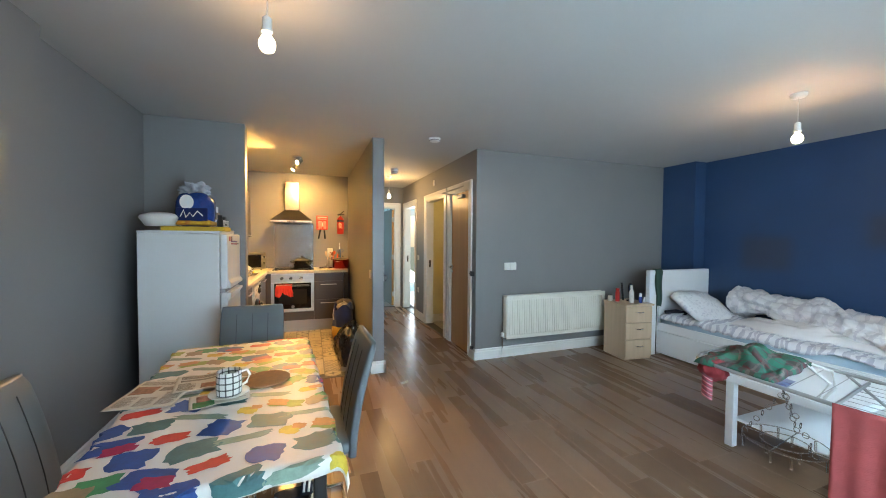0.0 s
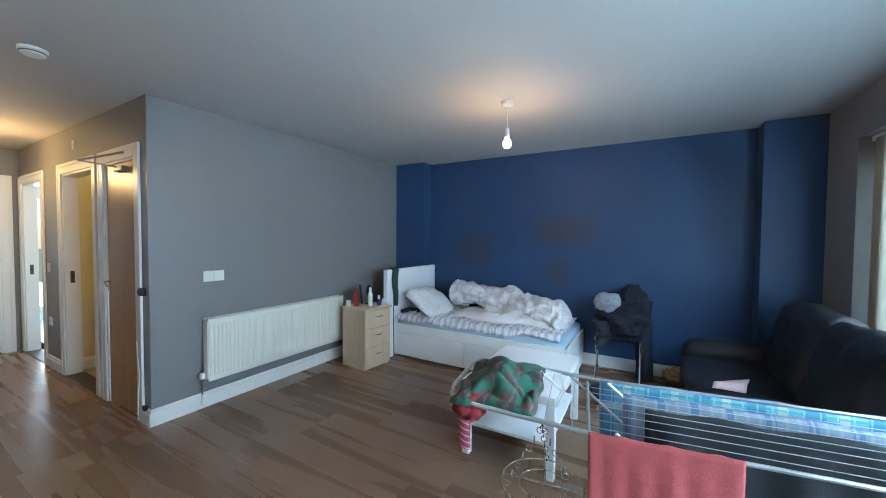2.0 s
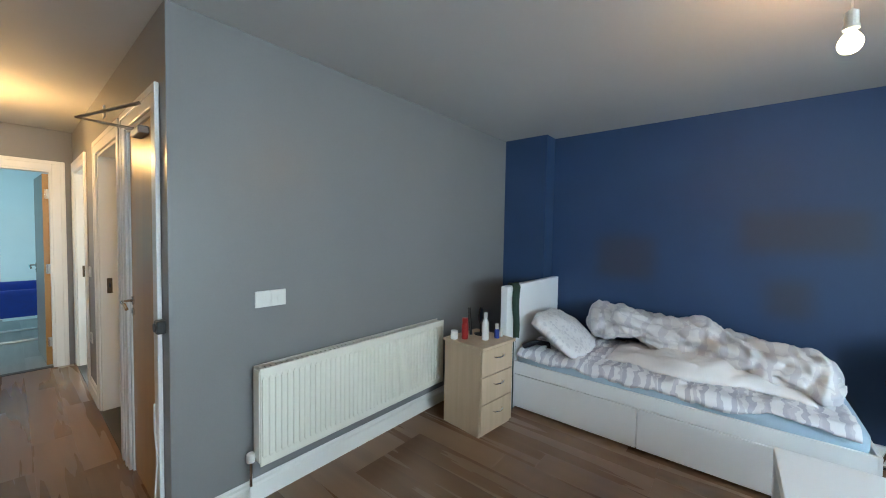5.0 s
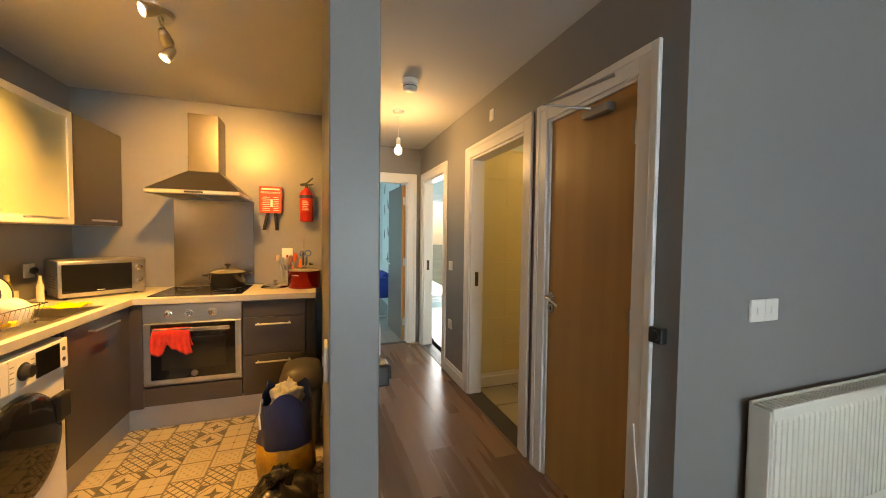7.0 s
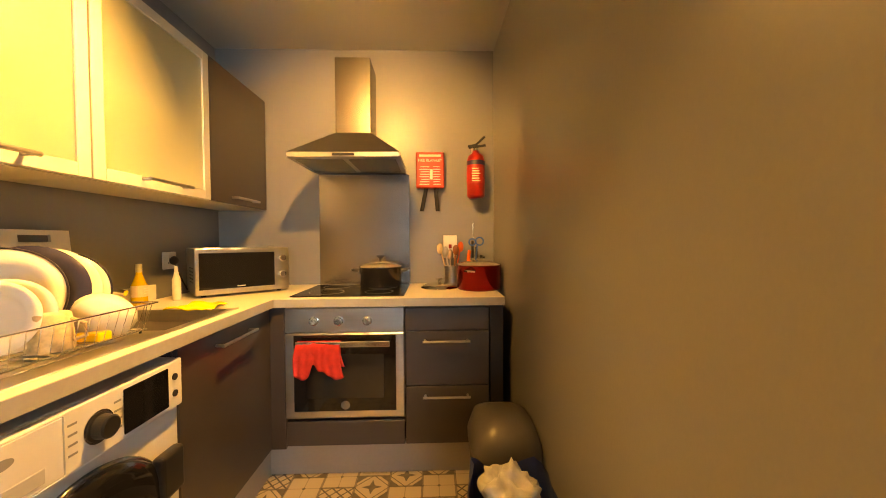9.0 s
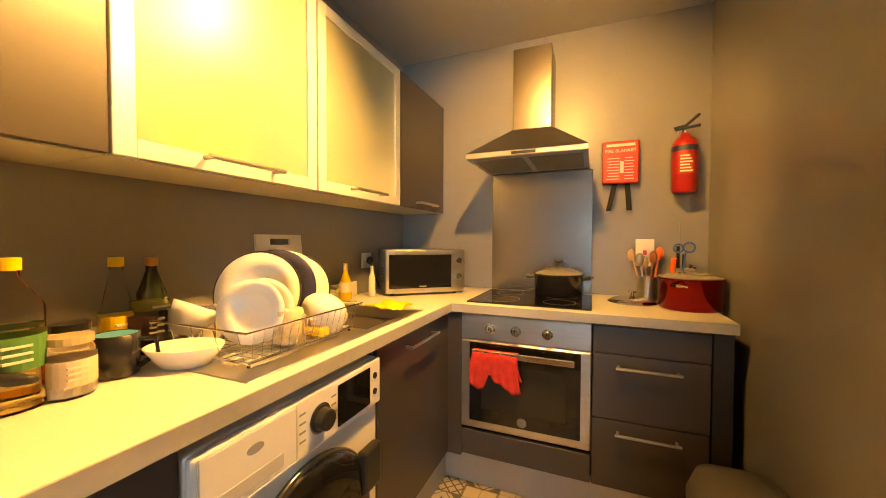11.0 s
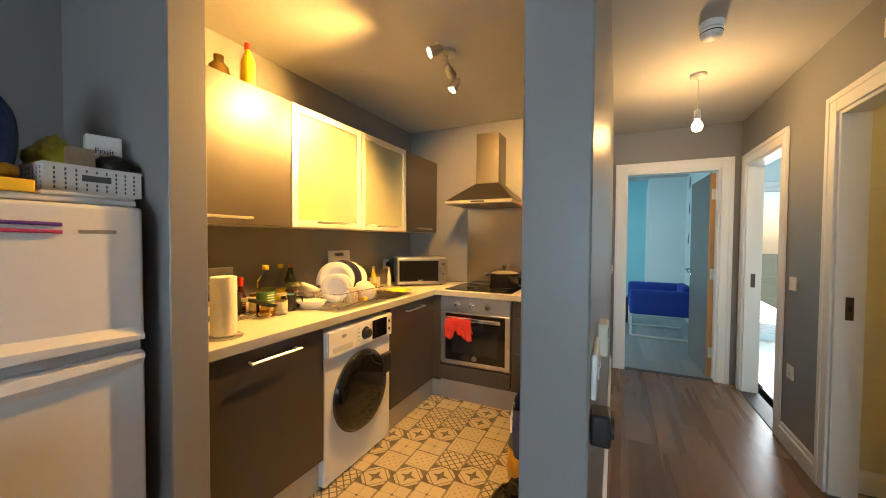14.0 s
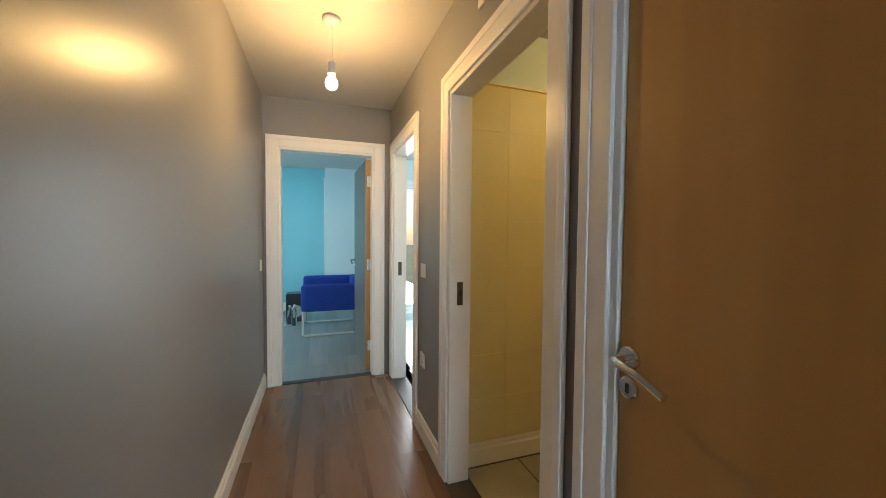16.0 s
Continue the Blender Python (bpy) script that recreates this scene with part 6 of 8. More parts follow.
cv = single("table_cover", sheet(cover, 52, 90, 0.0015, 0.86, 1.51), mat("wipe_clean_cover", (0.76, 0.70, 0.64), 0.42, vary=0.03, scale=4, fine=120, bump=0.02), "wipe-clean table cover printed with torn paper patches", "tablecloth")
cv.matrix_world = pose(-0.13, 1.97, 0, 0, 0, 4.5)
PRINTS = {"blue": (0.022, 0.075, 0.27), "magenta": (0.36, 0.012, 0.07), "red": (0.55, 0.04, 0.03), "teal": (0.07, 0.16, 0.16), "olive": (0.30, 0.34, 0.06), "orange": (0.58, 0.24, 0.08),
          "sage": (0.22, 0.29, 0.22), "green": (0.05, 0.24, 0.09), "tan": (0.32, 0.22, 0.13), "yellow": (0.62, 0.44, 0.05)}
patches = {k: [] for k in PRINTS}
prnd = random.Random(21)


def torn(key, cx_, cy_, w, h, turn, level):
    """A jagged scrap of colour, in the flat plan of the cover."""
    n_ = 22
    ring = []
    for k in range(n_):
        a = 2 * math.pi * k / n_
        r = 1 / max(abs(math.cos(a)), abs(math.sin(a))) ** 0.85 * prnd.uniform(0.72, 1.06)
        px, py = w * r * math.cos(a) / 2, h * r * math.sin(a) / 2
        c, sn = math.cos(radians(turn)), math.sin(radians(turn))
        ring.append((cx_ + px * c - py * sn, cy_ + px * sn + py * c))
    patches[key].append(((cx_, cy_), ring, level))


KITS = ((("blue", 0.115, 0.085, 0, 0), ("magenta", 0.075, 0.045, 0.03, -0.028)), (("teal", 0.115, 0.08, 0, 0),), (("olive", 0.11, 0.055, 0, 0), ("orange", 0.07, 0.045, -0.03, 0.02)), (("red", 0.095, 0.05, 0, 0),),
        (("sage", 0.15, 0.035, 0, 0),), (("green", 0.10, 0.07, 0.02, 0.015), ("tan", 0.075, 0.07, -0.035, -0.02)), (("blue", 0.10, 0.085, 0, 0),), (("yellow", 0.065, 0.045, 0, 0), ("orange", 0.04, 0.03, 0.03, 0.015)))
for i in range(6):
    for j in range(14):
        kit = KITS[(i * 3 + j * 5 + (j // 2)) % len(KITS)]
        bx, by = -0.36 + i * 0.144 + (0.072 if j % 2 else 0) + prnd.uniform(-0.012, 0.012), -0.72 + j * 0.111 + prnd.uniform(-0.012, 0.012)
        tw = prnd.uniform(-28, 28)
        for lv, (key, w, h, ox_, oy_) in enumerate(kit):
            torn(key, bx + ox_, by + oy_, w * prnd.uniform(1.12, 1.42), h * prnd.uniform(1.15, 1.4), tw + prnd.uniform(-8, 8), lv)
for key, scraps in patches.items():
    vs, fs = [], []
    for (qx, qy), ring, lv in scraps:
        if abs(qx) > 0.40 or abs(qy) > 0.73:
            continue
        b0 = len(vs)
        for t_ in (0.0, 0.4, 0.75, 1.0):
            for x, y in (ring if t_ else ring[:1]):
                x, y = qx + (x - qx) * t_, qy + (y - qy) * t_
                x, y = max(-0.428, min(0.428, x)), max(-0.753, min(0.753, y))
                p = cover(x / 0.86 + 0.5, y / 1.51 + 0.5)
                lift_ = 0.0016 + 0.0009 * lv
                vs.append((p.x + (math.copysign(lift_, x) if abs(x) > 0.345 else 0), p.y + (math.copysign(lift_, y) if abs(y) > 0.70 else 0), p.z + lift_))
        n_ = len(ring)
        fs += [(b0, b0 + 1 + k, b0 + 1 + (k + 1) % n_) for k in range(n_)]
        for g in range(2):
            o1, o2 = b0 + 1 + g * n_, b0 + 1 + (g + 1) * n_
            fs += [(o1 + k, o2 + k, o2 + (k + 1) % n_, o1 + (k + 1) % n_) for k in range(n_)]
    me = bpy.data.meshes.new("printed_patches")
    me.from_pydata(vs, [], fs)
    me.materials.append(mat("print_" + key, PRINTS[key], 0.45, vary=0.22, scale=30, fine=160, bump=0.02))
    ob = new("printed_patches", me)
    ob.parent = cv
    ob["label"] = key + " torn-paper print"
ZT = TT + 0.005
NEWS = mat("newsprint", (0.60, 0.55, 0.46), 0.85, vary=0.12, scale=9, fine=140, bump=0.03)
NEWSINK = mat("newsprint_ink", (0.30, 0.26, 0.21), 0.85, vary=0.35, scale=60, fine=300, bump=0.0)
NEWSPHOTO = mat("newsprint_photo", (0.34, 0.17, 0.11), 0.8, vary=0.55, scale=45, fine=200, bump=0.0)
nrnd = random.Random(41)


def news_sheet(parent, cx_, cy_, w, h, turn, lift_, seed, blocks):
    """A limp printed page with text columns and pictures laid out on it."""
    c, sn = math.cos(radians(turn)), math.sin(radians(turn))

    def page(u, v, up=0.0):
        px, py = (u - 0.5) * w, (v - 0.5) * h
        z = lift_ + up + 0.004 * (noise.noise(Vector((u * 3, v * 3, seed))) + 0.5) + 0.004 * abs(u - 0.5)
        return Vector((cx_ + px * c - py * sn, cy_ + px * sn + py * c, z))

    pg = part("sheet", sheet(page, 18, 18, 0.0006), NEWS, parent)
    for u0, v0, u1, v1, kind_ in blocks:
        if kind_:
            part("picture", sheet(lambda u, v: page(u0 + (u1 - u0) * u, v0 + (v1 - v0) * v, 0.0012), 8, 8, 0.0003), kind_, pg)
        else:
            n_ = max(2, int((v1 - v0) * h / 0.008))
            for k in range(n_):
                e_ = u1 - (u1 - u0) * nrnd.choice((0, 0, 0.1, 0.3))
                part("text_line", sheet(lambda u, v: page(u0 + (e_ - u0) * u, v0 + (v1 - v0) * (k + 0.12 + 0.5 * v) / n_, 0.0012), 5, 1, 0.0003), NEWSINK, pg)


nw = thing("newspaper", "open newspapers spread on the table", "newspaper", (0, 0, ZT))
COLS = [(0.06, 0.08, 0.30, 0.40, None), (0.36, 0.08, 0.62, 0.34, None), (0.68, 0.08, 0.94, 0.48, None), (0.06, 0.46, 0.44, 0.74, NEWSPHOTO), (0.50, 0.54, 0.94, 0.70, NEWSINK), (0.06, 0.80, 0.62, 0.94, None), (0.68, 0.76, 0.94, 0.94, NEWSPHOTO)]
news_sheet(nw, -0.41, 1.97, 0.23, 0.29, -7, 0.004, 1.0, COLS)
news_sheet(nw, -0.265, 2.03, 0.20, 0.20, 9, 0.010, 5.0, [(0.08, 0.1, 0.4, 0.5, None), (0.5, 0.1, 0.92, 0.36, NEWSPHOTO), (0.1, 0.6, 0.9, 0.68, NEWSINK), (0.1, 0.74, 0.9, 0.92, None)])
fly = thing("flyer", "small printed flyer with a green and brown picture", "flyer", (0, 0, ZT))
news_sheet(fly, -0.155, 1.835, 0.21, 0.13, 14, 0.0025, 9.0, [(0.06, 0.05, 0.40, 0.45, mat("green_print", (0.06, 0.19, 0.07), 0.7, vary=0.3)), (0.12, 0.45, 0.40, 0.85, NEWSPHOTO), (0.55, 0.2, 0.92, 0.8, None)])
MUGM = striped("black_check_glaze", (0.70, 0.68, 0.62), [(0, 0.033, 0.22, 0.0, (0.015, 0.015, 0.015)), (1, 0.028, 0.22, 0.0, (0.015, 0.015, 0.015))], 0.2)
sc_ = thing("saucer", "white saucer under the patterned mug", "saucer", (-0.125, 1.845, ZT + 0.010))
part("dish", lathe([(0.03, 0), (0.045, 0.001), (0.075, 0.010), (0.074, 0.012), (0.044, 0.004), (0.0001, 0.003)], n=36), CHINA, sc_, "", True)
pm = thing("patterned_mug", "white ceramic mug with a black check pattern", "mug", (-0.125, 1.845, ZT + 0.0145))
part("cup", sheet(lambda u, v: Vector((0.045 * (1 + 0.04 * math.sin(v * 3.1)) * math.cos(u * 6.2832), 0.045 * (1 + 0.04 * math.sin(v * 3.1)) * math.sin(u * 6.2832), v * 0.095)), 40, 12, 0.003, 0.363, 0.105), MUGM, pm)
part("base", lathe([(0.043, 0), (0.043, 0.004)], n=32), CHINA, pm)
part("handle", tube([(0.038, 0.024, 0.078), (0.060, 0.040, 0.080), (0.070, 0.046, 0.055), (0.058, 0.038, 0.026), (0.038, 0.024, 0.020)], r=0.0055, n=8), CHINA, pm)
cm = thing("cork_mat", "round cork table mat", "table mat", (0.0, 1.99, ZT))
part("disc", lathe([(0.098, 0), (0.10, 0.002), (0.10, 0.007), (0.098, 0.009)], n=44), CORK, cm)


def dining_chair(at, turn, group="grey dining chairs"):
    """Faces +y; the back stands at -y."""
    t = thing("dining_chair", "grey leatherette dining chair with a curved cantilever chrome frame", "chair", at, turn, group)
    part("seat", pad(-0.21, 0.21, -0.19, 0.23, 0.42, 0.485, 0.025, 0.008), GREYLEATHER, t)

    def back(s):
        out = []
        for k in range(28):
            a = 2 * math.pi * k / 28
            out.append((0.205 * math.copysign(abs(math.cos(a)) ** 0.35, math.cos(a)), 0.024 * math.copysign(abs(math.sin(a)) ** 0.5, math.sin(a)), 0))
        z = 0.40 + s * 0.52
        lean = -0.20 - 0.10 * s ** 1.6
        w = 1 - 0.10 * max(0, s - 0.9) * 10 * 0.5
        return [(x * w, y * (1 if s < 0.97 else 0.6) + lean, z) for x, y, _ in out]
    part("backrest", loft([back(s) for s in (0, 0.1, 0.25, 0.4, 0.55, 0.7, 0.82, 0.92, 0.98, 1.0)]), GREYLEATHER, t, "upholstered curved backrest", True)
    for x in (-0.10, 0.0, 0.10):
        part("seam", tube([(x, -0.176 - 0.10 * s ** 1.6 + 0.001, 0.40 + s * 0.52) for s in (0.15, 0.35, 0.55, 0.75, 0.9)], r=0.0022, n=5), mat("dark_stitching", (0.03, 0.034, 0.036), 0.6), t)
    for s in (-1, 1):
        part("frame", tube([(s * 0.19, -0.18, 0.42), (s * 0.20, 0.20, 0.41), (s * 0.205, 0.235, 0.38), (s * 0.21, 0.25, 0.06), (s * 0.21, 0.235, 0.015), (s * 0.21, -0.20, 0.012)], r=0.011, n=8), CHROME, t)
    part("stretcher", tube([(-0.21, -0.20, 0.012), (0.21, -0.20, 0.012)], r=0.011, n=8), CHROME, t)
    return t


ch = dining_chair((-0.20, 2.79, 0), 180)
copy_thing(ch, pose(0.165, 2.04, 0, 0, 0, 92))
copy_thing(ch, pose(-0.49, 1.72, 0, 0, 0, -88))
# slippers under the table
for i, (x, y, rz) in enumerate(((0.13, 2.25, -97), (0.17, 2.13, -103))):
    s = thing("slider_sandal", "navy slider sandal with white stripes", "sandal", (x, y, 0), rz, "slider sandals under the table")
    part("sole", loft([[(0.045 * math.cos(a) * (1 if math.cos(a) > 0 else 0.9), 0.13 * math.sin(a), z) for a in [k * math.pi / 10 for k in range(20)]] for z in (0.0, 0.022, 0.028)]), NAVY, s)
    part("strap", sheet(lambda u, v: Vector((0.046 * math.cos(u * math.pi), 0.01 + v * 0.085, 0.018 + 0.055 * math.sin(u * math.pi))), 14, 6, 0.005), NAVY, s)
    for k in range(3):
        part("stripe", sheet(lambda u, v, k=k: Vector((0.0505 * math.cos(0.5 + u * 2.1), 0.022 + k * 0.025 + v * 0.012, 0.019 + 0.0595 * math.sin(0.5 + u * 2.1))), 12, 1, 0.001), PLASTIC, s)
# fridge freezer
fz = thing("fridge_freezer", "white two-door fridge freezer with things on top", "fridge", (-0.69, 3.597, 0))
fz.scale = (1, 1, 1.033)
part("body", box((-0.285, 0.228, -0.265, 0.265, 0.02, 1.395), bevel=0.006, seg=2), APPL, fz)
part("top", box((-0.285, 0.235, -0.268, 0.268, 1.396, 1.415), bevel=0.006, seg=2), APPL, fz)
for z0, z1, lab in ((0.06, 0.955, "lower fridge door"), (0.985, 1.392, "upper freezer door")):
    d = part("door", box((0.232, 0.282, -0.265, 0.265, z0, z1), bevel=0.012, seg=3), APPL, fz, lab)
    zz = z1 if z0 < 0.5 else z0
    s = -1 if z0 < 0.5 else 1
    part("grip", loft([[(0.282, y, zz + s * 0.005), (0.300, y, zz + s * 0.006), (0.302, y, zz + s * 0.02 + s * 0.018 * k), (0.283, y, zz + s * 0.045 + s * 0.02 * k)] for y, k in ((-0.25, 1.0), (-0.05, 0.7), (0.15, 0.3), (0.255, 0.0))]), APPL, d)
part("gap", box((0.20, 0.262, -0.26, 0.26, 0.956, 0.984)), mat("grey_gasket", (0.35, 0.35, 0.36), 0.5), fz)
for z, c in ((1.335, (0.10, 0.03, 0.20)), (1.315, (0.40, 0.03, 0.10))):
    part("magnetic_pen", tube([(0.287, -0.13, z + 0.004), (0.287, 0.05, z), (0.287, 0.075, z - 0.001)], r=0.005, n=6), mat("pen_%d" % int(c[0] * 100), c, 0.4), fz)
part("logo_mark", box((0.282, 0.2835, 0.11, 0.195, 1.311, 1.321), bevel=0.0005), MATS["grey_print"], fz)
for i in range(2):
    part("sticker", box((0.282, 0.2832, -0.20 + 0.07 * i, -0.15 + 0.07 * i, 1.34, 1.375)), mat("sticker_%d" % i, ((0.5, 0.08, 0.05), (0.2, 0.12, 0.08))[i], 0.5), fz)
FT = 1.4622
for yy in (0.2,):
    bk2 = basket("storage_basket", "pale plastic basket of food packets on the fridge", (-0.655, 3.785, FT + 0.012), 0, 0.15, 0.115, 0.085, PLASTIC)
single("plastic_tray", box((-0.82, -0.45, 3.645, 3.86, FT, FT + 0.011), bevel=0.004), PLASTIC, "flat white plastic tray on the fridge", "tray")
cx = thing("cereal_box", "white and brown fruit cereal box in the basket", "cereal box", (-0.61, 3.842, FT + 0.018), 78)
part("carton", box((-0.045, 0.045, -0.022, 0.022, 0, 0.20), bevel=0.002), PAPER, cx)
text("lettering", "Fruit\n& Fibre", 0.026, pose(0, -0.0225, 0.135, 90), mat("purple_print", (0.06, 0.04, 0.14), 0.6), cx)
part("printed_picture", box((-0.04, 0.03, -0.0235, -0.0225, 0.03, 0.08)), mat("brown_print", (0.28, 0.14, 0.05), 0.6), cx)
single("cardboard_pack", box((-0.575, -0.55, 3.735, 3.80, FT + 0.018, FT + 0.16), bevel=0.002), mat("cardboard", (0.36, 0.25, 0.16), 0.8, vary=0.15), "plain brown cardboard pack in the basket", "box")
single("yellow_packet", lump((-0.68, 3.745, FT + 0.105), (0.075, 0.065, 0.085), 0.35, 2.5, 4, 5), mat("yellow_film", (0.55, 0.45, 0.03), 0.3), "crumpled yellow packet in the basket", "packet")
single("dark_packet", lump((-0.57, 3.865, FT + 0.09), (0.05, 0.06, 0.055), 0.4, 2.5, 3, 9), BLACK, "crumpled black packet in the basket", "packet")
kp = thing("kitchen_roll_pack", "blue film pack of kitchen rolls on the fridge", "packet", (-0.655, 3.52, FT + 0.034))
kp.scale = (1, 1, 1.22)
BFILM = mat("blue_film", (0.015, 0.05, 0.22), 0.18, vary=0.4, scale=8)
part("pack", pad(-0.12, 0.12, -0.115, 0.115, 0, 0.21, 0.06, 0.01, 2, 0.012), BFILM, kp, "", True)
part("film_top", lump((0, 0.0, 0.23), (0.09, 0.08, 0.05), 0.5, 2.5, 4, 1, False), mat("clear_film", (0.42, 0.45, 0.50), 0.15, vary=0.3), kp, "crumpled clear film top")
part("red_band", pad(-0.123, 0.123, -0.118, 0.118, 0.006, 0.042, 0.03, 0.0), mat("red_yellow_band", (0.60, 0.10, 0.02), 0.3, vary=0.4, scale=20, dirt=(0.65, 0.45, 0.03)), kp)
part("label_panel", box((-0.10, 0.105, -0.1285, -0.121, 0.035, 0.115), bevel=0.003), mat("dark_blue_label", (0.008, 0.018, 0.09), 0.25), kp)
part("white_script", tube([(-0.07, -0.130, 0.06), (-0.05, -0.130, 0.10), (-0.035, -0.130, 0.055), (-0.01, -0.130, 0.085), (0.01, -0.130, 0.06), (0.04, -0.130, 0.095), (0.075, -0.130, 0.065)], r=0.004, n=6), PLASTIC, kp)
part("white_mark", box((0.123, 0.1255, -0.07, 0.06, 0.10, 0.12), (0.123, 0.1255, -0.03, 0.03, 0.14, 0.155), bevel=0.0008), PLASTIC, kp)
part("white_mark", lathe([(0.045, 0), (0.045, -0.004)], (-0.03, -0.124, 0.15), 20, None, "y"), PLASTIC, kp)
single("yellow_box", box((-0.85, -0.44, 3.39, 3.635, FT, FT + 0.033), bevel=0.003), mat("yellow_card", (0.62, 0.42, 0.03), 0.5), "flat yellow box under the kitchen rolls", "box")
wb = thing("mixing_bowl", "upturned white plastic bowl on the fridge", "bowl", (-0.86, 3.43, FT + 0.034))
part("bowl", lathe([(0.09, 0.0), (0.125, 0.05), (0.13, 0.062), (0.12, 0.08), (0.06, 0.10), (0.0001, 0.103)], n=32), PLASTIC, wb, "", True)
bottle("small_jar", "small dark jar with a spoon at the fridge edge", (-0.475, 3.43, FT + 0.034), prof(0.022, 0.07, 0.014, 0.7), BLACK, (0.016, 0.02), None, None, BLACK)

# radiator
rd = thing("radiator", "cream double-panel radiator on the wall", "radiator", (3.075, 3.94, 0.235))
RW = 0.735
for y0, y1 in ((-0.108, -0.096), (-0.036, -0.024)):
    pn = part("panel", box((-RW, RW, y0, y1, 0.0, 0.51), bevel=0.005, seg=2), RADWHITE, rd, "ribbed radiator panel")
    if y0 < -0.1:
        for i in range(44):
            x = -RW + 0.022 + i * (2 * RW - 0.044) / 43
            part("rib", loft([[(x - 0.0135 * k, y0 + 0.001, z), (x - 0.0115 * k, y0 - 0.006 * k, z), (x + 0.0115 * k, y0 - 0.006 * k, z), (x + 0.0135 * k, y0 + 0.001, z)] for z, k in ((0.04, 0.3), (0.055, 1), (0.455, 1), (0.47, 0.3))]), RADWHITE, pn)
# Pale fill added below the grille so its gaps don't go black.
part("top_plate", box((-RW, RW, -0.096, -0.036, 0.484, 0.489)), RADWHITE, rd)
part("top_grille", box(*[(-RW + 0.02 + i * 0.03, -RW + 0.038 + i * 0.03, -0.10, -0.028, 0.492, 0.503) for i in range(48)], (-RW, RW, -0.106, -0.098, 0.495, 0.512), (-RW, RW, -0.036, -0.028, 0.495, 0.512), bevel=0), RADWHITE, rd)
for s in (-1, 1):
    part("side_cover", box((s * RW - 0.004, s * RW + 0.004, -0.100, -0.034, 0.02, 0.50), bevel=0.002), RADWHITE, rd)
part("fin", box(*[(-RW + 0.03 + i * 0.05, -RW + 0.032 + i * 0.05, -0.092, -0.045, 0.03, 0.48) for i in range(29)]), RADWHITE, rd)
part("valve", tube([(-RW - 0.03, -0.065, 0.05), (-RW - 0.03, -0.065, -0.10)], [(-RW, -0.065, 0.03), (-RW - 0.03, -0.065, 0.03)], r=0.008), CHROME, rd, "chrome valve and pipe")
part("valve_cap", lathe([(0.020, 0.05), (0.020, 0.09), (0.015, 0.095)], (-RW - 0.03, -0.065, -0.02), 18), PLASTIC, rd)
part("pipe", tube([(-RW - 0.03, -0.065, -0.10), (-RW - 0.03, -0.05, -0.19)], r=0.008), PLASTIC, rd)
part("bracket", box((-0.5, -0.46, -0.03, 0.0, 0.1, 0.4), (0.46, 0.5, -0.03, 0.0, 0.1, 0.4)), RADWHITE, rd)
plate("socket_outlet", (2.40, 3.94, 1.088), (0.082, 0.088), "-y", "white heating spur switch", 1)
plate("fused_spur", (2.483, 3.94, 1.088), (0.082, 0.088), "-y", "white fused spur beside the switch", 1)
# bedside drawers
bd = thing("bedside_drawers", "beech laminate three-drawer bedside chest", "chest of drawers", (3.845, 3.505, 0), -6)
part("carcass", box((-0.185, 0.185, -0.165, 0.19, 0.0, 0.635), bevel=0.002), BEECH, bd)
part("top", box((-0.20, 0.20, -0.20, 0.195, 0.636, 0.658), bevel=0.004, seg=2), BEECH, bd)
for z0, z1 in ((0.03, 0.235), (0.240, 0.435), (0.440, 0.628)):
    d = part("drawer", box((-0.183, 0.183, -0.184, -0.166, z0, z1), bevel=0.002), BEECH, bd)
    zc = (z0 + z1) / 2 + 0.03
    part("handle", tube([(-0.05, -0.184, zc), (-0.045, -0.205, zc), (0, -0.212, zc - 0.004), (0.045, -0.205, zc), (0.05, -0.184, zc)], r=0.005), CHROME, d, "curved chrome handle")
for lab, x, y, pr, m, cap, cm2 in (("white lotion bottle on the chest", 3.83, 3.44, prof(0.027, 0.175, 0.012, 0.72), PLASTIC, (0.015, 0.03), PLASTIC), ("small blue and white roll-on bottle", 3.93, 3.40, prof(0.020, 0.075, 0.013, 0.8), mat("deep_blue_plastic", (0.02, 0.05, 0.28), 0.3), (0.014, 0.035), PLASTIC),
        ("red spray can on the chest", 3.745, 3.57, prof(0.026, 0.13, 0.02, 0.85), RED, (0.022, 0.03), RED), ("short white stick with an orange label", 3.995, 3.40, prof(0.015, 0.045, 0.010, 0.7), PLASTIC, (0.010, 0.02), PLASTIC), ("small white pot on the chest", 3.69, 3.63, prof(0.028, 0.05, 0.022, 0.8), PLASTIC, (0.026, 0.014), PLASTIC)):
    bottle("toiletry_bottle", lab, (x, y, 0.658), pr, m, cap, None, None, cm2)
mr = thing("table_mirror", "small round mirror on a black stand", "mirror", (3.93, 3.55, 0.658), 20)
part("frame", tube(ring_points((0, 0, 0.155), 0.062, 32, "y"), [(0, 0, 0.0), (0, 0, 0.10)], r=0.006, n=6), BLACK, mr)
part("glass", lathe([(0.060, -0.003), (0.060, 0.003)], (0, 0, 0.155), 32, None, "y"), mat("mirror_silver", (0.85, 0.85, 0.85), 0.02, 1.0, vary=0, bump=0), mr)
part("foot", lathe([(0.05, 0), (0.05, 0.008), (0.02, 0.014)], n=24), BLACK, mr)
single("hairbrush", tube([(3.87, 3.60, 0.66), (3.86, 3.61, 0.80), (3.85, 3.61, 0.88)], r=0.012), BLACK, "black brush standing upright", "brush")
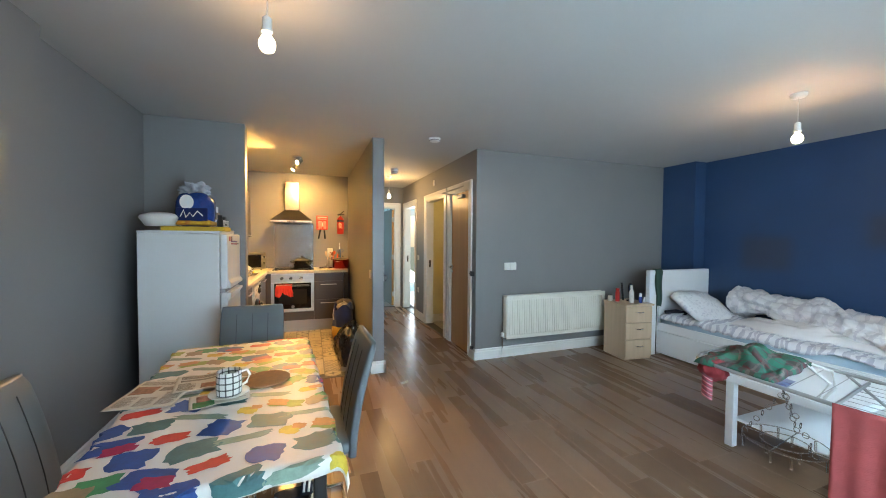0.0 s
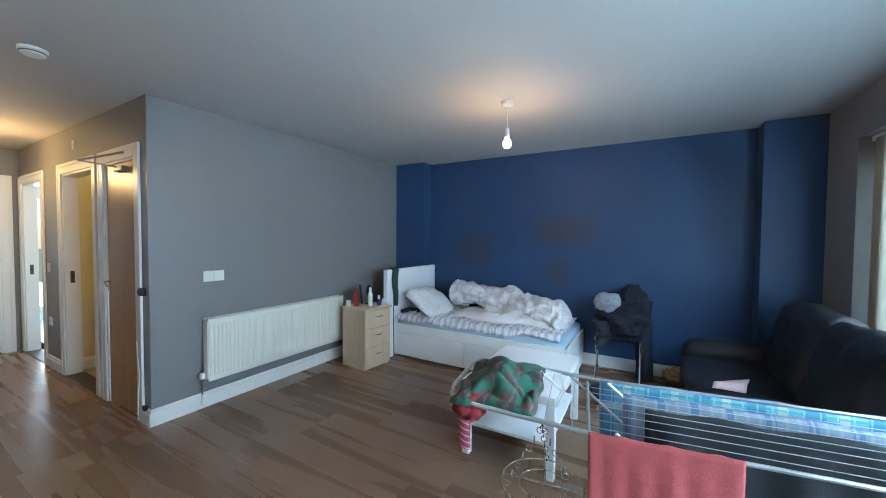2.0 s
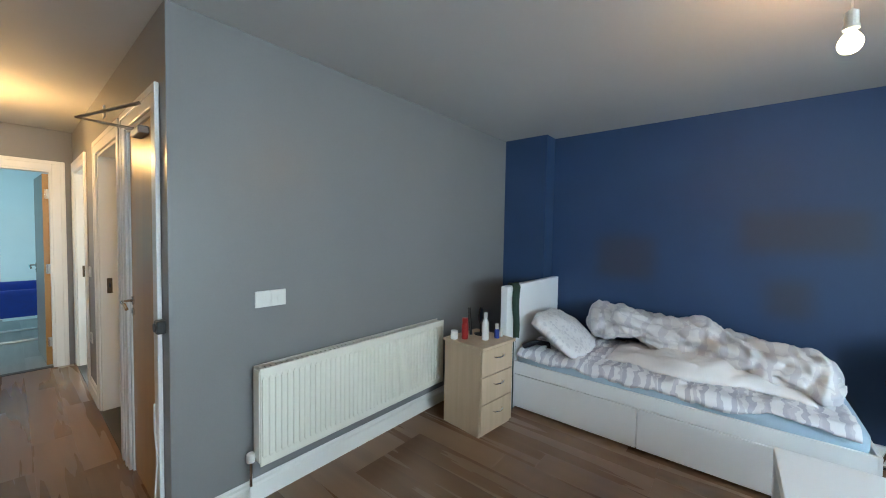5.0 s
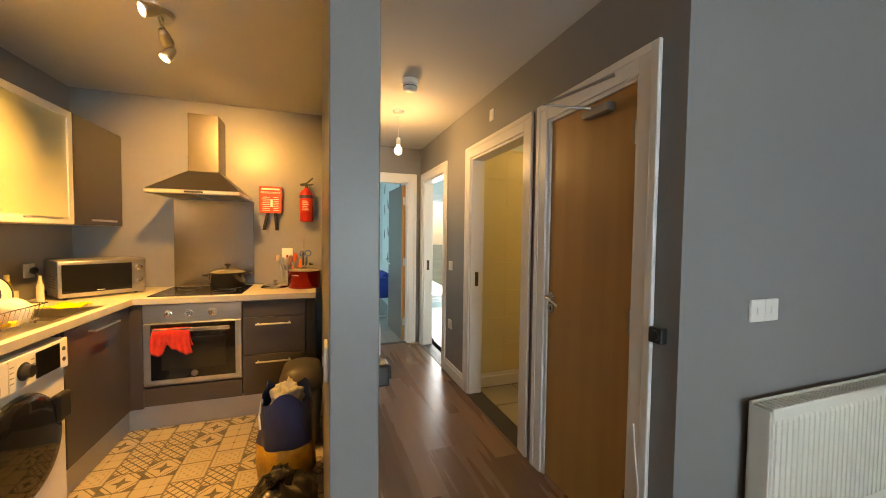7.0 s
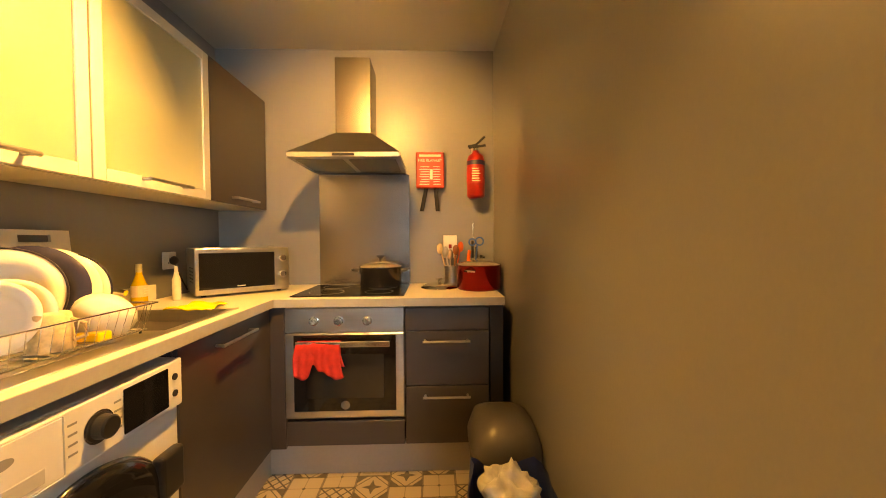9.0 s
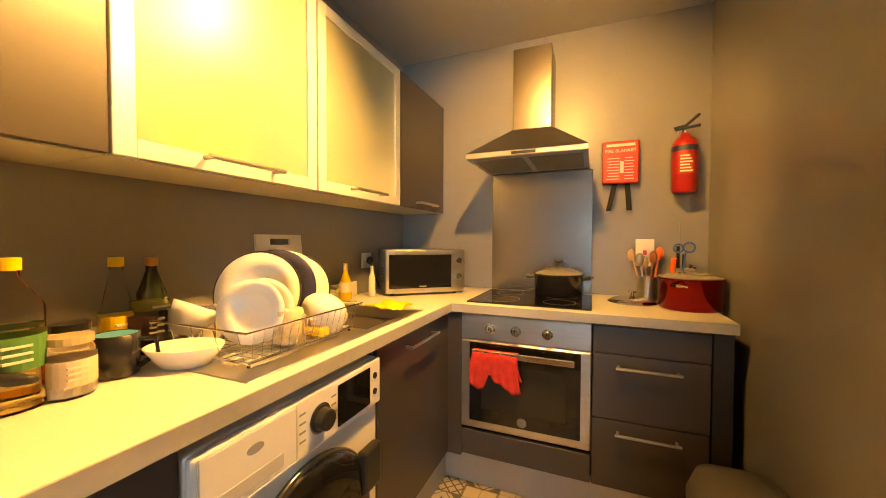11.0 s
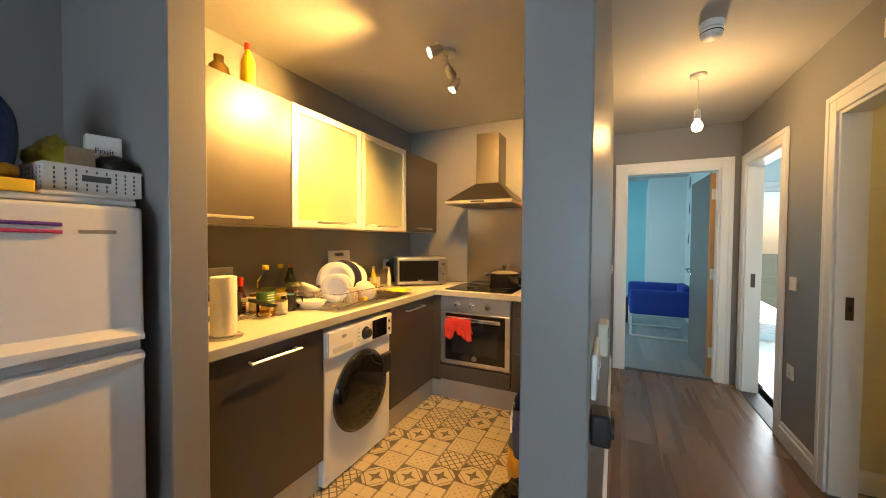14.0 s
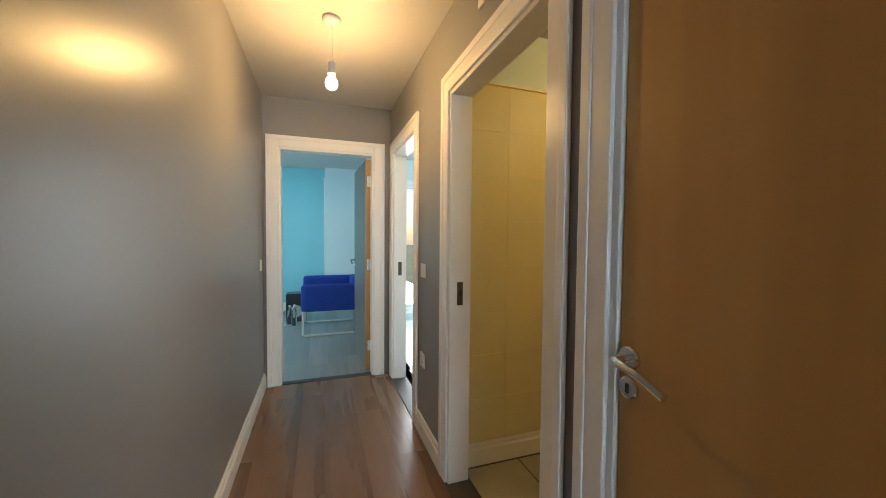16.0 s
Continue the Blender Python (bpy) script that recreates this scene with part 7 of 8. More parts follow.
# bed
be = thing("bed", "white single bed with two storage drawers in the side", "bed", (4.66, 2.40, 0))
part("headboard", box((-0.58, 0.47, 1.00, 1.06, 0.0, 1.04), bevel=0.005, seg=2), TABLEWHITE, be, "tall white headboard")
part("side_panel", box((-0.44, -0.422, -0.99, 0.998, 0.30, 0.40), bevel=0.002), TABLEWHITE, be)
for y0, y1 in ((-0.99, 0.066), (0.072, 0.998)):
    part("drawer", box((-0.445, -0.425, y0, y1, 0.025, 0.297), bevel=0.002), TABLEWHITE, be, "white drawer front")
part("base", box((-0.42, 0.46, -0.98, 0.998, 0.02, 0.36)), TABLEWHITE, be)
part("footboard", box((-0.44, 0.46, -1.0, -0.982, 0.02, 0.40), bevel=0.002), TABLEWHITE, be)
part("mattress", pad(-0.425, 0.455, -0.975, 0.995, 0.362, 0.49, 0.05, 0.006, 1), mat("pale_blue_ticking", (0.42, 0.55, 0.66), 0.9, vary=0.06, fine=150), be, "pale blue mattress")


def bed_sheet(u, v):
    x, y = -0.46 + u * 0.90, -0.93 + v * 1.90
    edge = max(0, -0.40 - x)
    z = 0.502 + 0.016 * noise.noise(Vector((x * 6, y * 4, 0))) + 0.030 * abs(noise.noise(Vector((x * 9 + y * 9, y * 12 - x * 6, 2))))
    z += 0.006 * math.sin(y * 22 + x * 9)
    hang = 0.10 * (0.6 + 0.7 * noise.noise(Vector((y * 2.2, 0, 5))))
    if edge > 0:
        z -= (edge / 0.06) * max(0.03, hang)
        x = -0.40 - min(edge, 0.035) - 0.01 * math.sin(y * 14)
    return Vector((4.66 + x, 2.40 + y, z))


single("bed_sheet", sheet(bed_sheet, 50, 90, 0.006, 0.9, 1.9), SHEETM, "rumpled white bed sheet with wavy grey stripes", "bedding")


def pillow(at, m, label, seed, rough=0.02):
    bm = pad(-0.33, 0.33, -0.22, 0.22, -0.05, 0.05, 0.03, 0.045, seed, rough)
    ob = single("pillow", bm, LINEN, label, "pillow", "", True)
    ob.matrix_world = m
    return ob


pillow(None, pose(4.60, 3.11, 0.625, 34, 4, 5), "plump white patterned pillow against the headboard", 3, 0.03)


def roll_path(s):
    pts = [Vector((5.00, 3.05, 0.70)), Vector((4.96, 2.75, 0.72)), Vector((4.93, 2.40, 0.66)), Vector((4.88, 2.05, 0.63)), Vector((4.80, 1.72, 0.62)), Vector((4.74, 1.46, 0.58))]
    k = s * (len(pts) - 1)
    i = min(int(k), len(pts) - 2)
    return pts[i].lerp(pts[i + 1], k - i)


def duvet_skin(u, v):
    a = u * 2 * math.pi
    s = v
    c = roll_path(s)
    w = 0.215 + 0.085 * s + 0.02 * math.sin(s * 9)
    h = 0.165 + 0.005 * s + 0.03 * math.sin(s * 13 + 1)
    end = math.sin(min(1, max(0, min(s, 1 - s) / 0.10)) * math.pi / 2) ** 0.6
    k = 1 + 0.28 * noise.noise(Vector((math.cos(a) * 1.3, s * 5, math.sin(a) * 1.3))) + 0.20 * noise.noise(Vector((math.cos(a) * 2.5, s * 12, math.sin(a) * 2.5))) - 0.22 * abs(noise.noise(Vector((math.cos(a) * 4, s * 26, math.sin(a) * 4))))
    k -= 0.13 * abs(math.sin(s * 17 + math.cos(a) * 0.9 + 0.6 * math.sin(a * 2))) ** 10 + 0.05 * abs(math.sin(a * 5 + s * 9)) ** 6
    p = c + Vector((math.cos(a) * w * k * end, 0, math.sin(a) * h * k * end))
    p.y += 0.04 * noise.noise(Vector((a, s * 7, 3)))
    p.z = max(p.z, 0.50)
    p.x = min(p.x, 5.125)
    return p


single("duvet", sheet(duvet_skin, 64, 110, 0, 0.9, 2.0), QUILT, "crumpled white duvet pushed against the wall", "bedding")


def duvet_fold(u, v):
    x = 4.42 + u * 0.5
    y = 1.60 + v * 1.15
    e = math.sin(u * math.pi) ** 0.5 * math.sin(v * math.pi) ** 0.5
    z = 0.50 + e * (0.10 + 0.06 * noise.noise(Vector((u * 4, v * 6, 0))) + 0.04 * abs(noise.noise(Vector((u * 8, v * 12, 3)))))
    return Vector((x + 0.05 * math.sin(v * 8), y, z + 0.012))


single("throw_blanket", sheet(duvet_fold, 36, 60, 0.008, 0.5, 1.1), DUVET, "soft white blanket folds beside the duvet", "bedding")


def garment(u, v):
    w = 0.10 + 0.025 * math.sin(v * 4)
    d = abs(v - 0.25)
    side = -1 if v > 0.25 else 1
    x = 4.22 + (u - 0.5) * w + 0.012 * math.sin(v * 9)
    return Vector((x, 3.43 + side * (0.038 if d > 0.05 else 0.02) - (0.02 if side < 0 else 0) * abs(math.sin(u * 9)) - 0.012 * math.sin(u * 12) * (side < 0), 1.052 - max(0, d - 0.03) * 0.62 + 0.008 * math.sin(u * 7)))


single("green_garment", sheet(garment, 18, 40, 0.006), OLIVE, "dark green garment hung over the headboard", "clothes")
single("dark_strap", tube([(4.27, 3.34, 0.53), (4.38, 3.28, 0.55), (4.45, 3.20, 0.53), (4.36, 3.16, 0.52)], r=0.022), NAVY, "dark cloth belt lying by the pillow", "clothes")
# coffee table
ct = thing("coffee_table", "white coffee table with a lower shelf", "table", (3.34, 1.515, 0), 1)
part("tabletop", box((-0.44, 0.44, -0.30, 0.30, 0.445, 0.497), bevel=0.003), TABLEWHITE, ct)
part("shelf", box((-0.40, 0.40, -0.265, 0.265, 0.18, 0.198), bevel=0.002), TABLEWHITE, ct)
for x in (-0.413, 0.413):
    for y in (-0.273, 0.273):
        part("leg", box((x - 0.025, x + 0.025, y - 0.025, y + 0.025, 0, 0.444), bevel=0.002), TABLEWHITE, ct)
single("magazine", sheet(lambda u, v: Vector((2.95 + u * 0.21, 1.50 + v * 0.27 + u * 0.05, 0.500 + 0.006 * math.sin(u * 3))), 8, 8, 0.004), patchwork("magazine_cover", (0.20, 0.22, 0.34), [(0.10, 0.10, 0.22), (0.40, 0.42, 0.52), (0.28, 0.20, 0.34), (0.14, 0.18, 0.36)], 16, 0.5, 0.35), "glossy blue magazine on the table", "magazine")
single("pen", tube([(3.02, 1.60, 0.512), (3.12, 1.70, 0.512)], r=0.004, n=6), BLACK, "black pen on the magazine", "pen")
# clothes airer, standing a little askew
BEFORE2 = set(scene.objects)
AX0, AX1, AZ = 1.995, 2.475, 0.815
ai = thing("clothes_airer", "grey wire clothes airer loaded with washing", "clothes airer", (2.2, 0.65, 0))
o = Vector((2.2, 0.65, 0))
loc = lambda x, y, z: Vector((x, y, z)) - o
part("wing_frame", tube([loc(AX0, 0.90, AZ), loc(AX0, 1.30, AZ + 0.026), loc(AX0 + 0.04, 1.40, AZ + 0.032), loc(AX0 + 0.12, 1.42, AZ + 0.033), loc(AX1 - 0.12, 1.42, AZ + 0.033), loc(AX1 - 0.04, 1.40, AZ + 0.032), loc(AX1, 1.30, AZ + 0.026), loc(AX1, 0.90, AZ)], r=0.008), ALU, ai)
part("main_frame", tube([loc(AX0, 0.90, AZ), loc(AX0, -0.20, AZ)], [loc(AX1, 0.90, AZ), loc(AX1, -0.20, AZ)], [loc(AX0, -0.20, AZ), loc(AX1, -0.20, AZ)], [loc(AX0 + 0.02, 0.93, AZ - 0.006), loc(AX1 - 0.03, 0.93, AZ - 0.006)], r=0.0065), ALU, ai)
for i in range(5):
    y = 0.98 + i * 0.085
    part("wire", tube([loc(AX0, y, AZ + (y - 0.9) * 0.065), loc(AX1, y, AZ + (y - 0.9) * 0.065)], r=0.0016, n=5), ALU, ai)
for i in range(7):
    x = AX0 + 0.056 * (i + 1)
    part("wire", tube([loc(x, 0.92, AZ - 0.004), loc(x, -0.20, AZ - 0.004)], r=0.0013, n=5), ALU, ai)
for x in (AX0 + 0.03, AX1 - 0.03):
    part("leg", tube([loc(x, 0.85, AZ), loc(x, 0.35, 0.4), loc(x, -0.05, 0.012)], r=0.0065), ALU, ai)
    part("leg", tube([loc(x, -0.15, AZ), loc(x, 0.35, 0.4), loc(x, 0.80, 0.012)], r=0.0065), ALU, ai)
part("stretcher", tube([loc(AX0 + 0.03, -0.05, 0.014), loc(AX1 - 0.03, -0.05, 0.014)], [loc(AX0 + 0.03, 0.80, 0.014), loc(AX1 - 0.03, 0.80, 0.014)], r=0.0065), ALU, ai)
part("wing_strut", tube([loc(AX1, 1.0, AZ), loc(AX1 - 0.10, 0.78, AZ - 0.14)], r=0.006), ALU, ai)


def hung(name, x, y0, y1, front, back, material, label, cat, amp=0.008, seed=0.0, thick=0.005, z=AZ + 0.008):
    def fn(u, v):
        y = y0 + (y1 - y0) * u
        ln = front + back
        d = v * ln
        wave = amp * noise.noise(Vector((u * 6 + seed, d * 4, 0))) + amp * 0.7 * math.sin(u * 34 + seed) * min(1, abs(d - back) * 6)
        if d < back:
            return Vector((x + 0.010 + abs(wave), y, z - (back - d) - 0.004 * math.sin(u * 20)))
        return Vector((x - 0.010 - wave * 0.9, y + 0.012 * (d - back) * math.sin(u * 6), z - (d - back) + 0.012 * math.sin(u * 5 + seed) * (d - back)))
    return single(name, sheet(fn, 46, 40, thick, abs(y1 - y0), front + back), material, label, cat, "washing on the airer")


hung("bath_towel", AX0, 0.93, 0.535, 0.46, 0.30, PINK, "coral pink towel folded over the airer rail", "towel", 0.006, 1.0, 0.005, AZ + 0.016)
hung("plaid_sheet", AX1, 0.88, -0.17, 0.50, 0.42, PLAID, "blue and white plaid sheet on the airer", "laundry", 0.007, 2.0)
hung("check_shirt", AX0 + 0.345, 0.80, -0.17, 0.48, 0.40, CHECK, "pale blue checked cloth on the airer", "laundry", 0.012, 3.0)
hung("black_garment", AX0 + 0.235, 0.74, -0.17, 0.50, 0.46, mat("black_jersey", (0.006, 0.006, 0.008), 0.95, vary=0.3, scale=12, fine=240, bump=0.3), "black ruched garment on the airer", "laundry", 0.016, 4.0)


def scarf(u, v):
    x = AX0 + 0.0 + u * 0.46 + 0.03 * noise.noise(Vector((v * 3, 2, u)))
    y = 1.10 + v * 0.30 + 0.035 * noise.noise(Vector((u * 3, v * 2, 8)))
    e = (math.sin(u * math.pi) * math.sin(v * math.pi)) ** 0.3
    warp_ = 2.2 * noise.noise(Vector((u * 3, v * 3, 4)))
    fold = abs(math.sin(u * 7 + v * 5 + warp_)) * 0.6 + abs(math.sin(v * 9 - u * 4 + 1.6 * warp_)) * 0.4
    return Vector((x, y, AZ + 0.020 + e * (0.022 + 0.045 * noise.noise(Vector((u * 3, v * 3, 1))) + 0.045 * fold)))


single("tartan_garment", sheet(scarf, 84, 56, 0.006, 0.55, 0.45), TARTAN, "crumpled red and green tartan garment on the airer", "laundry", "washing on the airer")
single("red_garment", lump((AX0 + 0.04, 1.33, AZ + 0.0), (0.050, 0.055, 0.055), 0.25, 2.0, 4, 6, False), mat("dark_red_cloth", (0.22, 0.015, 0.022), 0.9, vary=0.3, fine=200, bump=0.3), "dark red garment bunched over the airer's end", "laundry", "washing on the airer")
single("sock", sheet(lambda u, v: Vector((AX0 - 0.008 + 0.014 * math.cos(u * 6.2832), 1.335 + 0.022 * math.sin(u * 6.2832), AZ - 0.02 - v * 0.105 + 0.01 * math.sin(u * 6))), 20, 12, 0, 0.15, 0.17), SOCK, "striped red sock hanging from the airer", "laundry", "washing on the airer")
single("drawstring", tube([(AX1 - 0.06, 1.10, AZ + 0.03), (AX1 - 0.03, 1.04, AZ + 0.01), (AX1 - 0.07, 1.02, AZ - 0.05), (AX1 - 0.09, 1.05, AZ - 0.11)], [(AX1 - 0.08, 1.12, AZ + 0.03), (AX1 - 0.10, 1.03, AZ - 0.03), (AX1 - 0.12, 1.06, AZ - 0.10)], r=0.006), mat("white_cord", (0.66, 0.66, 0.64), 0.9), "white cord dangling from the tartan garment", "laundry", "washing on the airer")
sh = thing("sock_hanger", "clear plastic peg hanger on chains under the airer", "peg hanger", (2.03, 1.07, 0.60))
sh.scale = (0.82, 0.82, 0.86)
CLEARP = glassy("clear_hanger_plastic", (0.72, 0.70, 0.66), 0.08, 1.4)
part("hoop", tube(ring_points((0, 0, 0), 0.165, 36), ring_points((0, 0, -0.004), 0.095, 28), [(-0.165, 0, 0), (0.165, 0, 0)], [(0, -0.165, 0), (0, 0.165, 0)], r=0.0024), CLEARP, sh)
for a in (0, 120, 240):
    p = Vector((0.165 * math.cos(radians(a)), 0.165 * math.sin(radians(a)), 0))
    for k in range(7):
        c = p.lerp(Vector((-0.03, 0, 0.24)), (k + 0.5) / 7)
        part("chain_link", tube(ring_points(c, 0.012, 10, "xyz"[k % 2]), r=0.0022, n=5), CLEARP, sh)
part("hook", tube([(-0.03, 0, 0.235), (-0.04, 0, 0.255), (-0.045, 0, 0.245)], r=0.004), CLEARP, sh)
for k in range(14):
    a = k * 2 * math.pi / 14
    r = 0.165 if k % 3 else 0.095
    part("peg", box((r * math.cos(a) - 0.003, r * math.cos(a) + 0.003, r * math.sin(a) - 0.005, r * math.sin(a) + 0.005, -0.055, -0.004), bevel=0.002), CLEARP, sh)
bpy.context.view_layer.update()
TURN_A = Matrix.Translation((2.2, 0.90, 0)) @ pose(0, 0, 0, 0, 0, 9) @ Matrix.Translation((-2.2, -0.90, 0))
for ob in [o_ for o_ in scene.objects if o_ not in BEFORE2 and o_.parent is None]:
    ob.matrix_world = TURN_A @ ob.matrix_world
# folding chair buried in clothes
fc = thing("folding_chair", "folding chair with chrome tube legs under a heap of clothes", "chair", (4.87, 1.02, 0), 90)
for s in (-1, 1):
    part("frame", tube([(s * 0.20, 0.20, 0.012), (s * 0.19, -0.02, 0.40), (s * 0.18, -0.16, 0.80)], r=0.010), CHROME, fc)
    part("leg", tube([(s * 0.22, -0.18, 0.012), (s * 0.21, 0.05, 0.30), (s * 0.20, 0.18, 0.44)], r=0.010), CHROME, fc)
part("stretcher", tube([(-0.20, 0.20, 0.012), (0.20, 0.20, 0.012)], r=0.010), CHROME, fc)
part("stretcher", tube([(-0.22, -0.18, 0.012), (0.22, -0.18, 0.012)], r=0.010), CHROME, fc)
part("seat", box((-0.20, 0.20, -0.15, 0.20, 0.44, 0.465), bevel=0.006, seg=2), BLACK, fc)
part("backrest", box((-0.18, 0.18, -0.175, -0.155, 0.66, 0.82), bevel=0.006, seg=2), BLACK, fc)


def heap(name, at, size, rough, freq, seed, material, label):
    return single(name, lump(at, size, rough, freq, 5, seed), material, label, "clothes", "clothes on the folding chair", True)


heap("piled_coat", (4.88, 1.00, 0.60), (0.19, 0.24, 0.17), 0.26, 1.7, 3, NAVY, "heap of dark clothes on the chair")
heap("grey_clothes", (4.85, 1.13, 0.76), (0.11, 0.12, 0.11), 0.28, 1.9, 11, DENIM, "bundled grey and white clothes on the heap")
heap("dark_jacket", (4.98, 0.90, 0.78), (0.12, 0.13, 0.15), 0.28, 1.8, 17, NAVY, "dark jacket piled on the chair")


def trouser(u, v):
    a = u * 2 * math.pi
    k = 1 + 0.25 * noise.noise(Vector((math.cos(a), math.sin(a), v * 4)))
    return Vector((4.93 + 0.05 * math.cos(a) * k - 0.03 * v, 0.80 + 0.075 * math.sin(a) * k + 0.01 * math.sin(v * 5), 0.80 - v * 0.785))


single("trousers", sheet(trouser, 28, 40, 0, 0.4, 0.8), NAVY, "dark trousers hanging from the chair to the floor", "clothes", "clothes on the folding chair")


def jacket_arm(u, v):
    a = u * 2 * math.pi
    k = 1 + 0.25 * noise.noise(Vector((math.cos(a), math.sin(a), v * 4 + 9)))
    return Vector((4.74 + 0.05 * math.cos(a) * k + 0.02 * v, 1.20 + 0.07 * math.sin(a) * k - 0.24 * v * (1 - v), 0.60 - v * 0.26))


single("jacket_sleeve", sheet(jacket_arm, 24, 24, 0, 0.4, 0.4), mat("slate_cloth", (0.03, 0.04, 0.06), 0.9, vary=0.3, fine=200, bump=0.25), "slate blue sleeve draped over the chair seat", "clothes", "clothes on the folding chair")
single("floor_cloth", lump((4.30, 1.08, 0.045), (0.18, 0.13, 0.05), 0.3, 1.8, 5, 21), NAVY, "black garment dropped on the floor", "clothes")
yb = thing("food_bag", "yellow and blue plastic bag on the floor", "bag", (4.98, 0.50, 0), 10)
part("bag", lump((0, 0, 0.075), (0.08, 0.12, 0.085), 0.4, 2.5, 4, 2), mat("yellow_blue_film", (0.62, 0.42, 0.04), 0.35, vary=0.3, scale=10, dirt=(0.06, 0.08, 0.20)), yb, "", True)
# sofa
sf = thing("sofa", "black leather two-seater sofa under the window", "sofa", (3.80, 0.02, 0))
part("base", pad(-0.98, 0.98, -0.40, 0.44, 0.05, 0.28, 0.04, 0.01, 1, 0.006), LEATHER, sf)
for i, (x0, x1) in enumerate(((-0.76, -0.005), (0.005, 0.76))):
    part("seat_cushion", pad(x0, x1, -0.20, 0.48, 0.27, 0.44, 0.06, 0.018, i * 3.0, 0.024), LEATHER, sf, "plump leather seat cushion")
for i, (x0, x1) in enumerate(((-0.80, -0.005), (0.005, 0.80))):
    bc = part("back_cushion", pad(x0, x1, -0.13, 0.13, -0.30, 0.29, 0.09, 0.03, 5 + i * 3.0, 0.030), LEATHER, sf, "creased leather back cushion")
    bc.matrix_local = pose(0, -0.225, 0.655, 14)
part("back_frame", pad(-0.95, 0.95, -0.43, -0.28, 0.25, 0.80, 0.06, 0.0), LEATHER, sf)
for s in (-1, 1):
    part("arm", pad(*((0.74, 0.97) if s > 0 else (-0.97, -0.74)), -0.38, 0.46, 0.06, 0.55, 0.10, 0.02, 9 + s, 0.015), LEATHER, sf, "rounded leather arm")
for x in (-0.9, 0.9):
    for y in (-0.33, 0.38):
        part("foot", lathe([(0.025, 0), (0.03, 0.06)], (x, y, 0), 12), BLACK, sf)
single("envelope", sheet(lambda u, v: Vector((3.66 + u * 0.20, 0.22 + v * 0.17 - u * 0.05, 0.472 + 0.05 * u * (1 - v) + 0.02 * math.sin(u * 5))), 8, 8, 0.003), mat("red_white_paper", (0.62, 0.55, 0.54), 0.7, vary=0.25, scale=9, dirt=(0.60, 0.34, 0.32)), "white and red paper on the sofa seat", "paper")

# ---- hall fittings ----
plate("light_switch", (0.9145, 4.03, 1.09), (0.146, 0.086), "+x", "white double switch plate on the partition", 2)
th_ = thing("thermostat", "cream room thermostat with a small display", "thermostat", (0.9145, 4.235, 1.10), 90)
part("case", box((-0.038, 0.038, -0.024, 0.0, -0.041, 0.041), bevel=0.005, seg=2), mat("cream_case", (0.66, 0.62, 0.48), 0.4), th_)
part("display", box((-0.005, 0.022, -0.0255, -0.0241, 0.0, 0.020)), mat("grey_lcd", (0.30, 0.32, 0.28), 0.2), th_)
def magnet(at, turn):
    h_ = thing("door_magnet", "black magnetic door holder on the wall", "door holder", at, turn)
    part("body", box((-0.028, 0.028, -0.035, 0.0, -0.03, 0.03), bevel=0.006, seg=2), BLACK, h_)
    part("disc", lathe([(0.02, -0.035), (0.02, -0.041)], (0, 0, 0), 20, None, "y"), BLACK, h_)


magnet((0.9145, 3.985, 0.99), 90)
magnet((1.9895, 4.01, 1.005), -90)
plate("alarm_contact", (1.9895, 5.46, 2.27), (0.055, 0.085), "-x", "small white alarm box above the door", 1)
plate("light_switch", (1.9895, 6.30, 1.075), (0.088, 0.088), "-x", "white hall light switch", 1)
plate("socket_outlet", (1.9895, 6.30, 0.50), (0.088, 0.088), "-x", "white low socket in the hall", 1, False, True)
plate("light_switch", (0.9145, 7.28, 1.05), (0.06, 0.088), "+x", "white light switch at the hall's end", 1)
single("hanging_flex", tube([(1.965, 4.10, 0.62), (1.962, 4.085, 0.50), (1.968, 4.07, 0.36), (1.96, 4.08, 0.2), (1.965, 4.10, 0.02)], r=0.004, n=6), PLASTIC, "thin white cable hanging beside the door", "cable")
mg2 = thing("door_stop", "black door stop low on the wall", "door stop", (1.989, 4.0, 0.13), -90)
part("body", box((-0.02, 0.02, -0.03, 0.0, -0.02, 0.02), bevel=0.005), BLACK, mg2)

single("paper_scrap", sheet(lambda u, v: Vector((1.01 + u * 0.07 + 0.01 * v, 3.53 + v * 0.055, 0.004 + 0.012 * u * u)), 8, 6, 0.0008), PLASTIC, "white paper scrap lying on the floor", "paper")

# ---- bedroom beyond the hall ----
ac = thing("armchair", "royal blue fabric tub armchair on a white tube frame", "armchair", (1.51, 9.32, 0), 0)
part("front_panel", pad(-0.37, 0.37, -0.42, -0.30, 0.32, 0.66, 0.03, 0.0), BLUECHAIR, ac)
part("side_panel", pad(-0.37, 0.37, 0.30, 0.42, 0.32, 0.70, 0.03, 0.0), BLUECHAIR, ac)
part("back_panel", pad(0.27, 0.38, -0.30, 0.30, 0.32, 0.72, 0.03, 0.0), BLUECHAIR, ac)
part("seat", pad(-0.36, 0.27, -0.30, 0.30, 0.32, 0.46, 0.04, 0.01), BLUECHAIR, ac)
for y in (-0.38, 0.38):
    part("sled_leg", tube([(-0.35, y, 0.33), (-0.35, y, 0.03), (-0.32, y, 0.014), (0.32, y, 0.014), (0.35, y, 0.03), (0.35, y, 0.33)], r=0.014), PLASTIC, ac, "white tube sled leg")
sp = thing("loudspeaker", "small black loudspeaker box on the floor", "loudspeaker", (1.03, 9.95, 0))
part("cabinet", box((-0.14, 0.14, -0.12, 0.12, 0, 0.42), bevel=0.005), BLACK, sp)
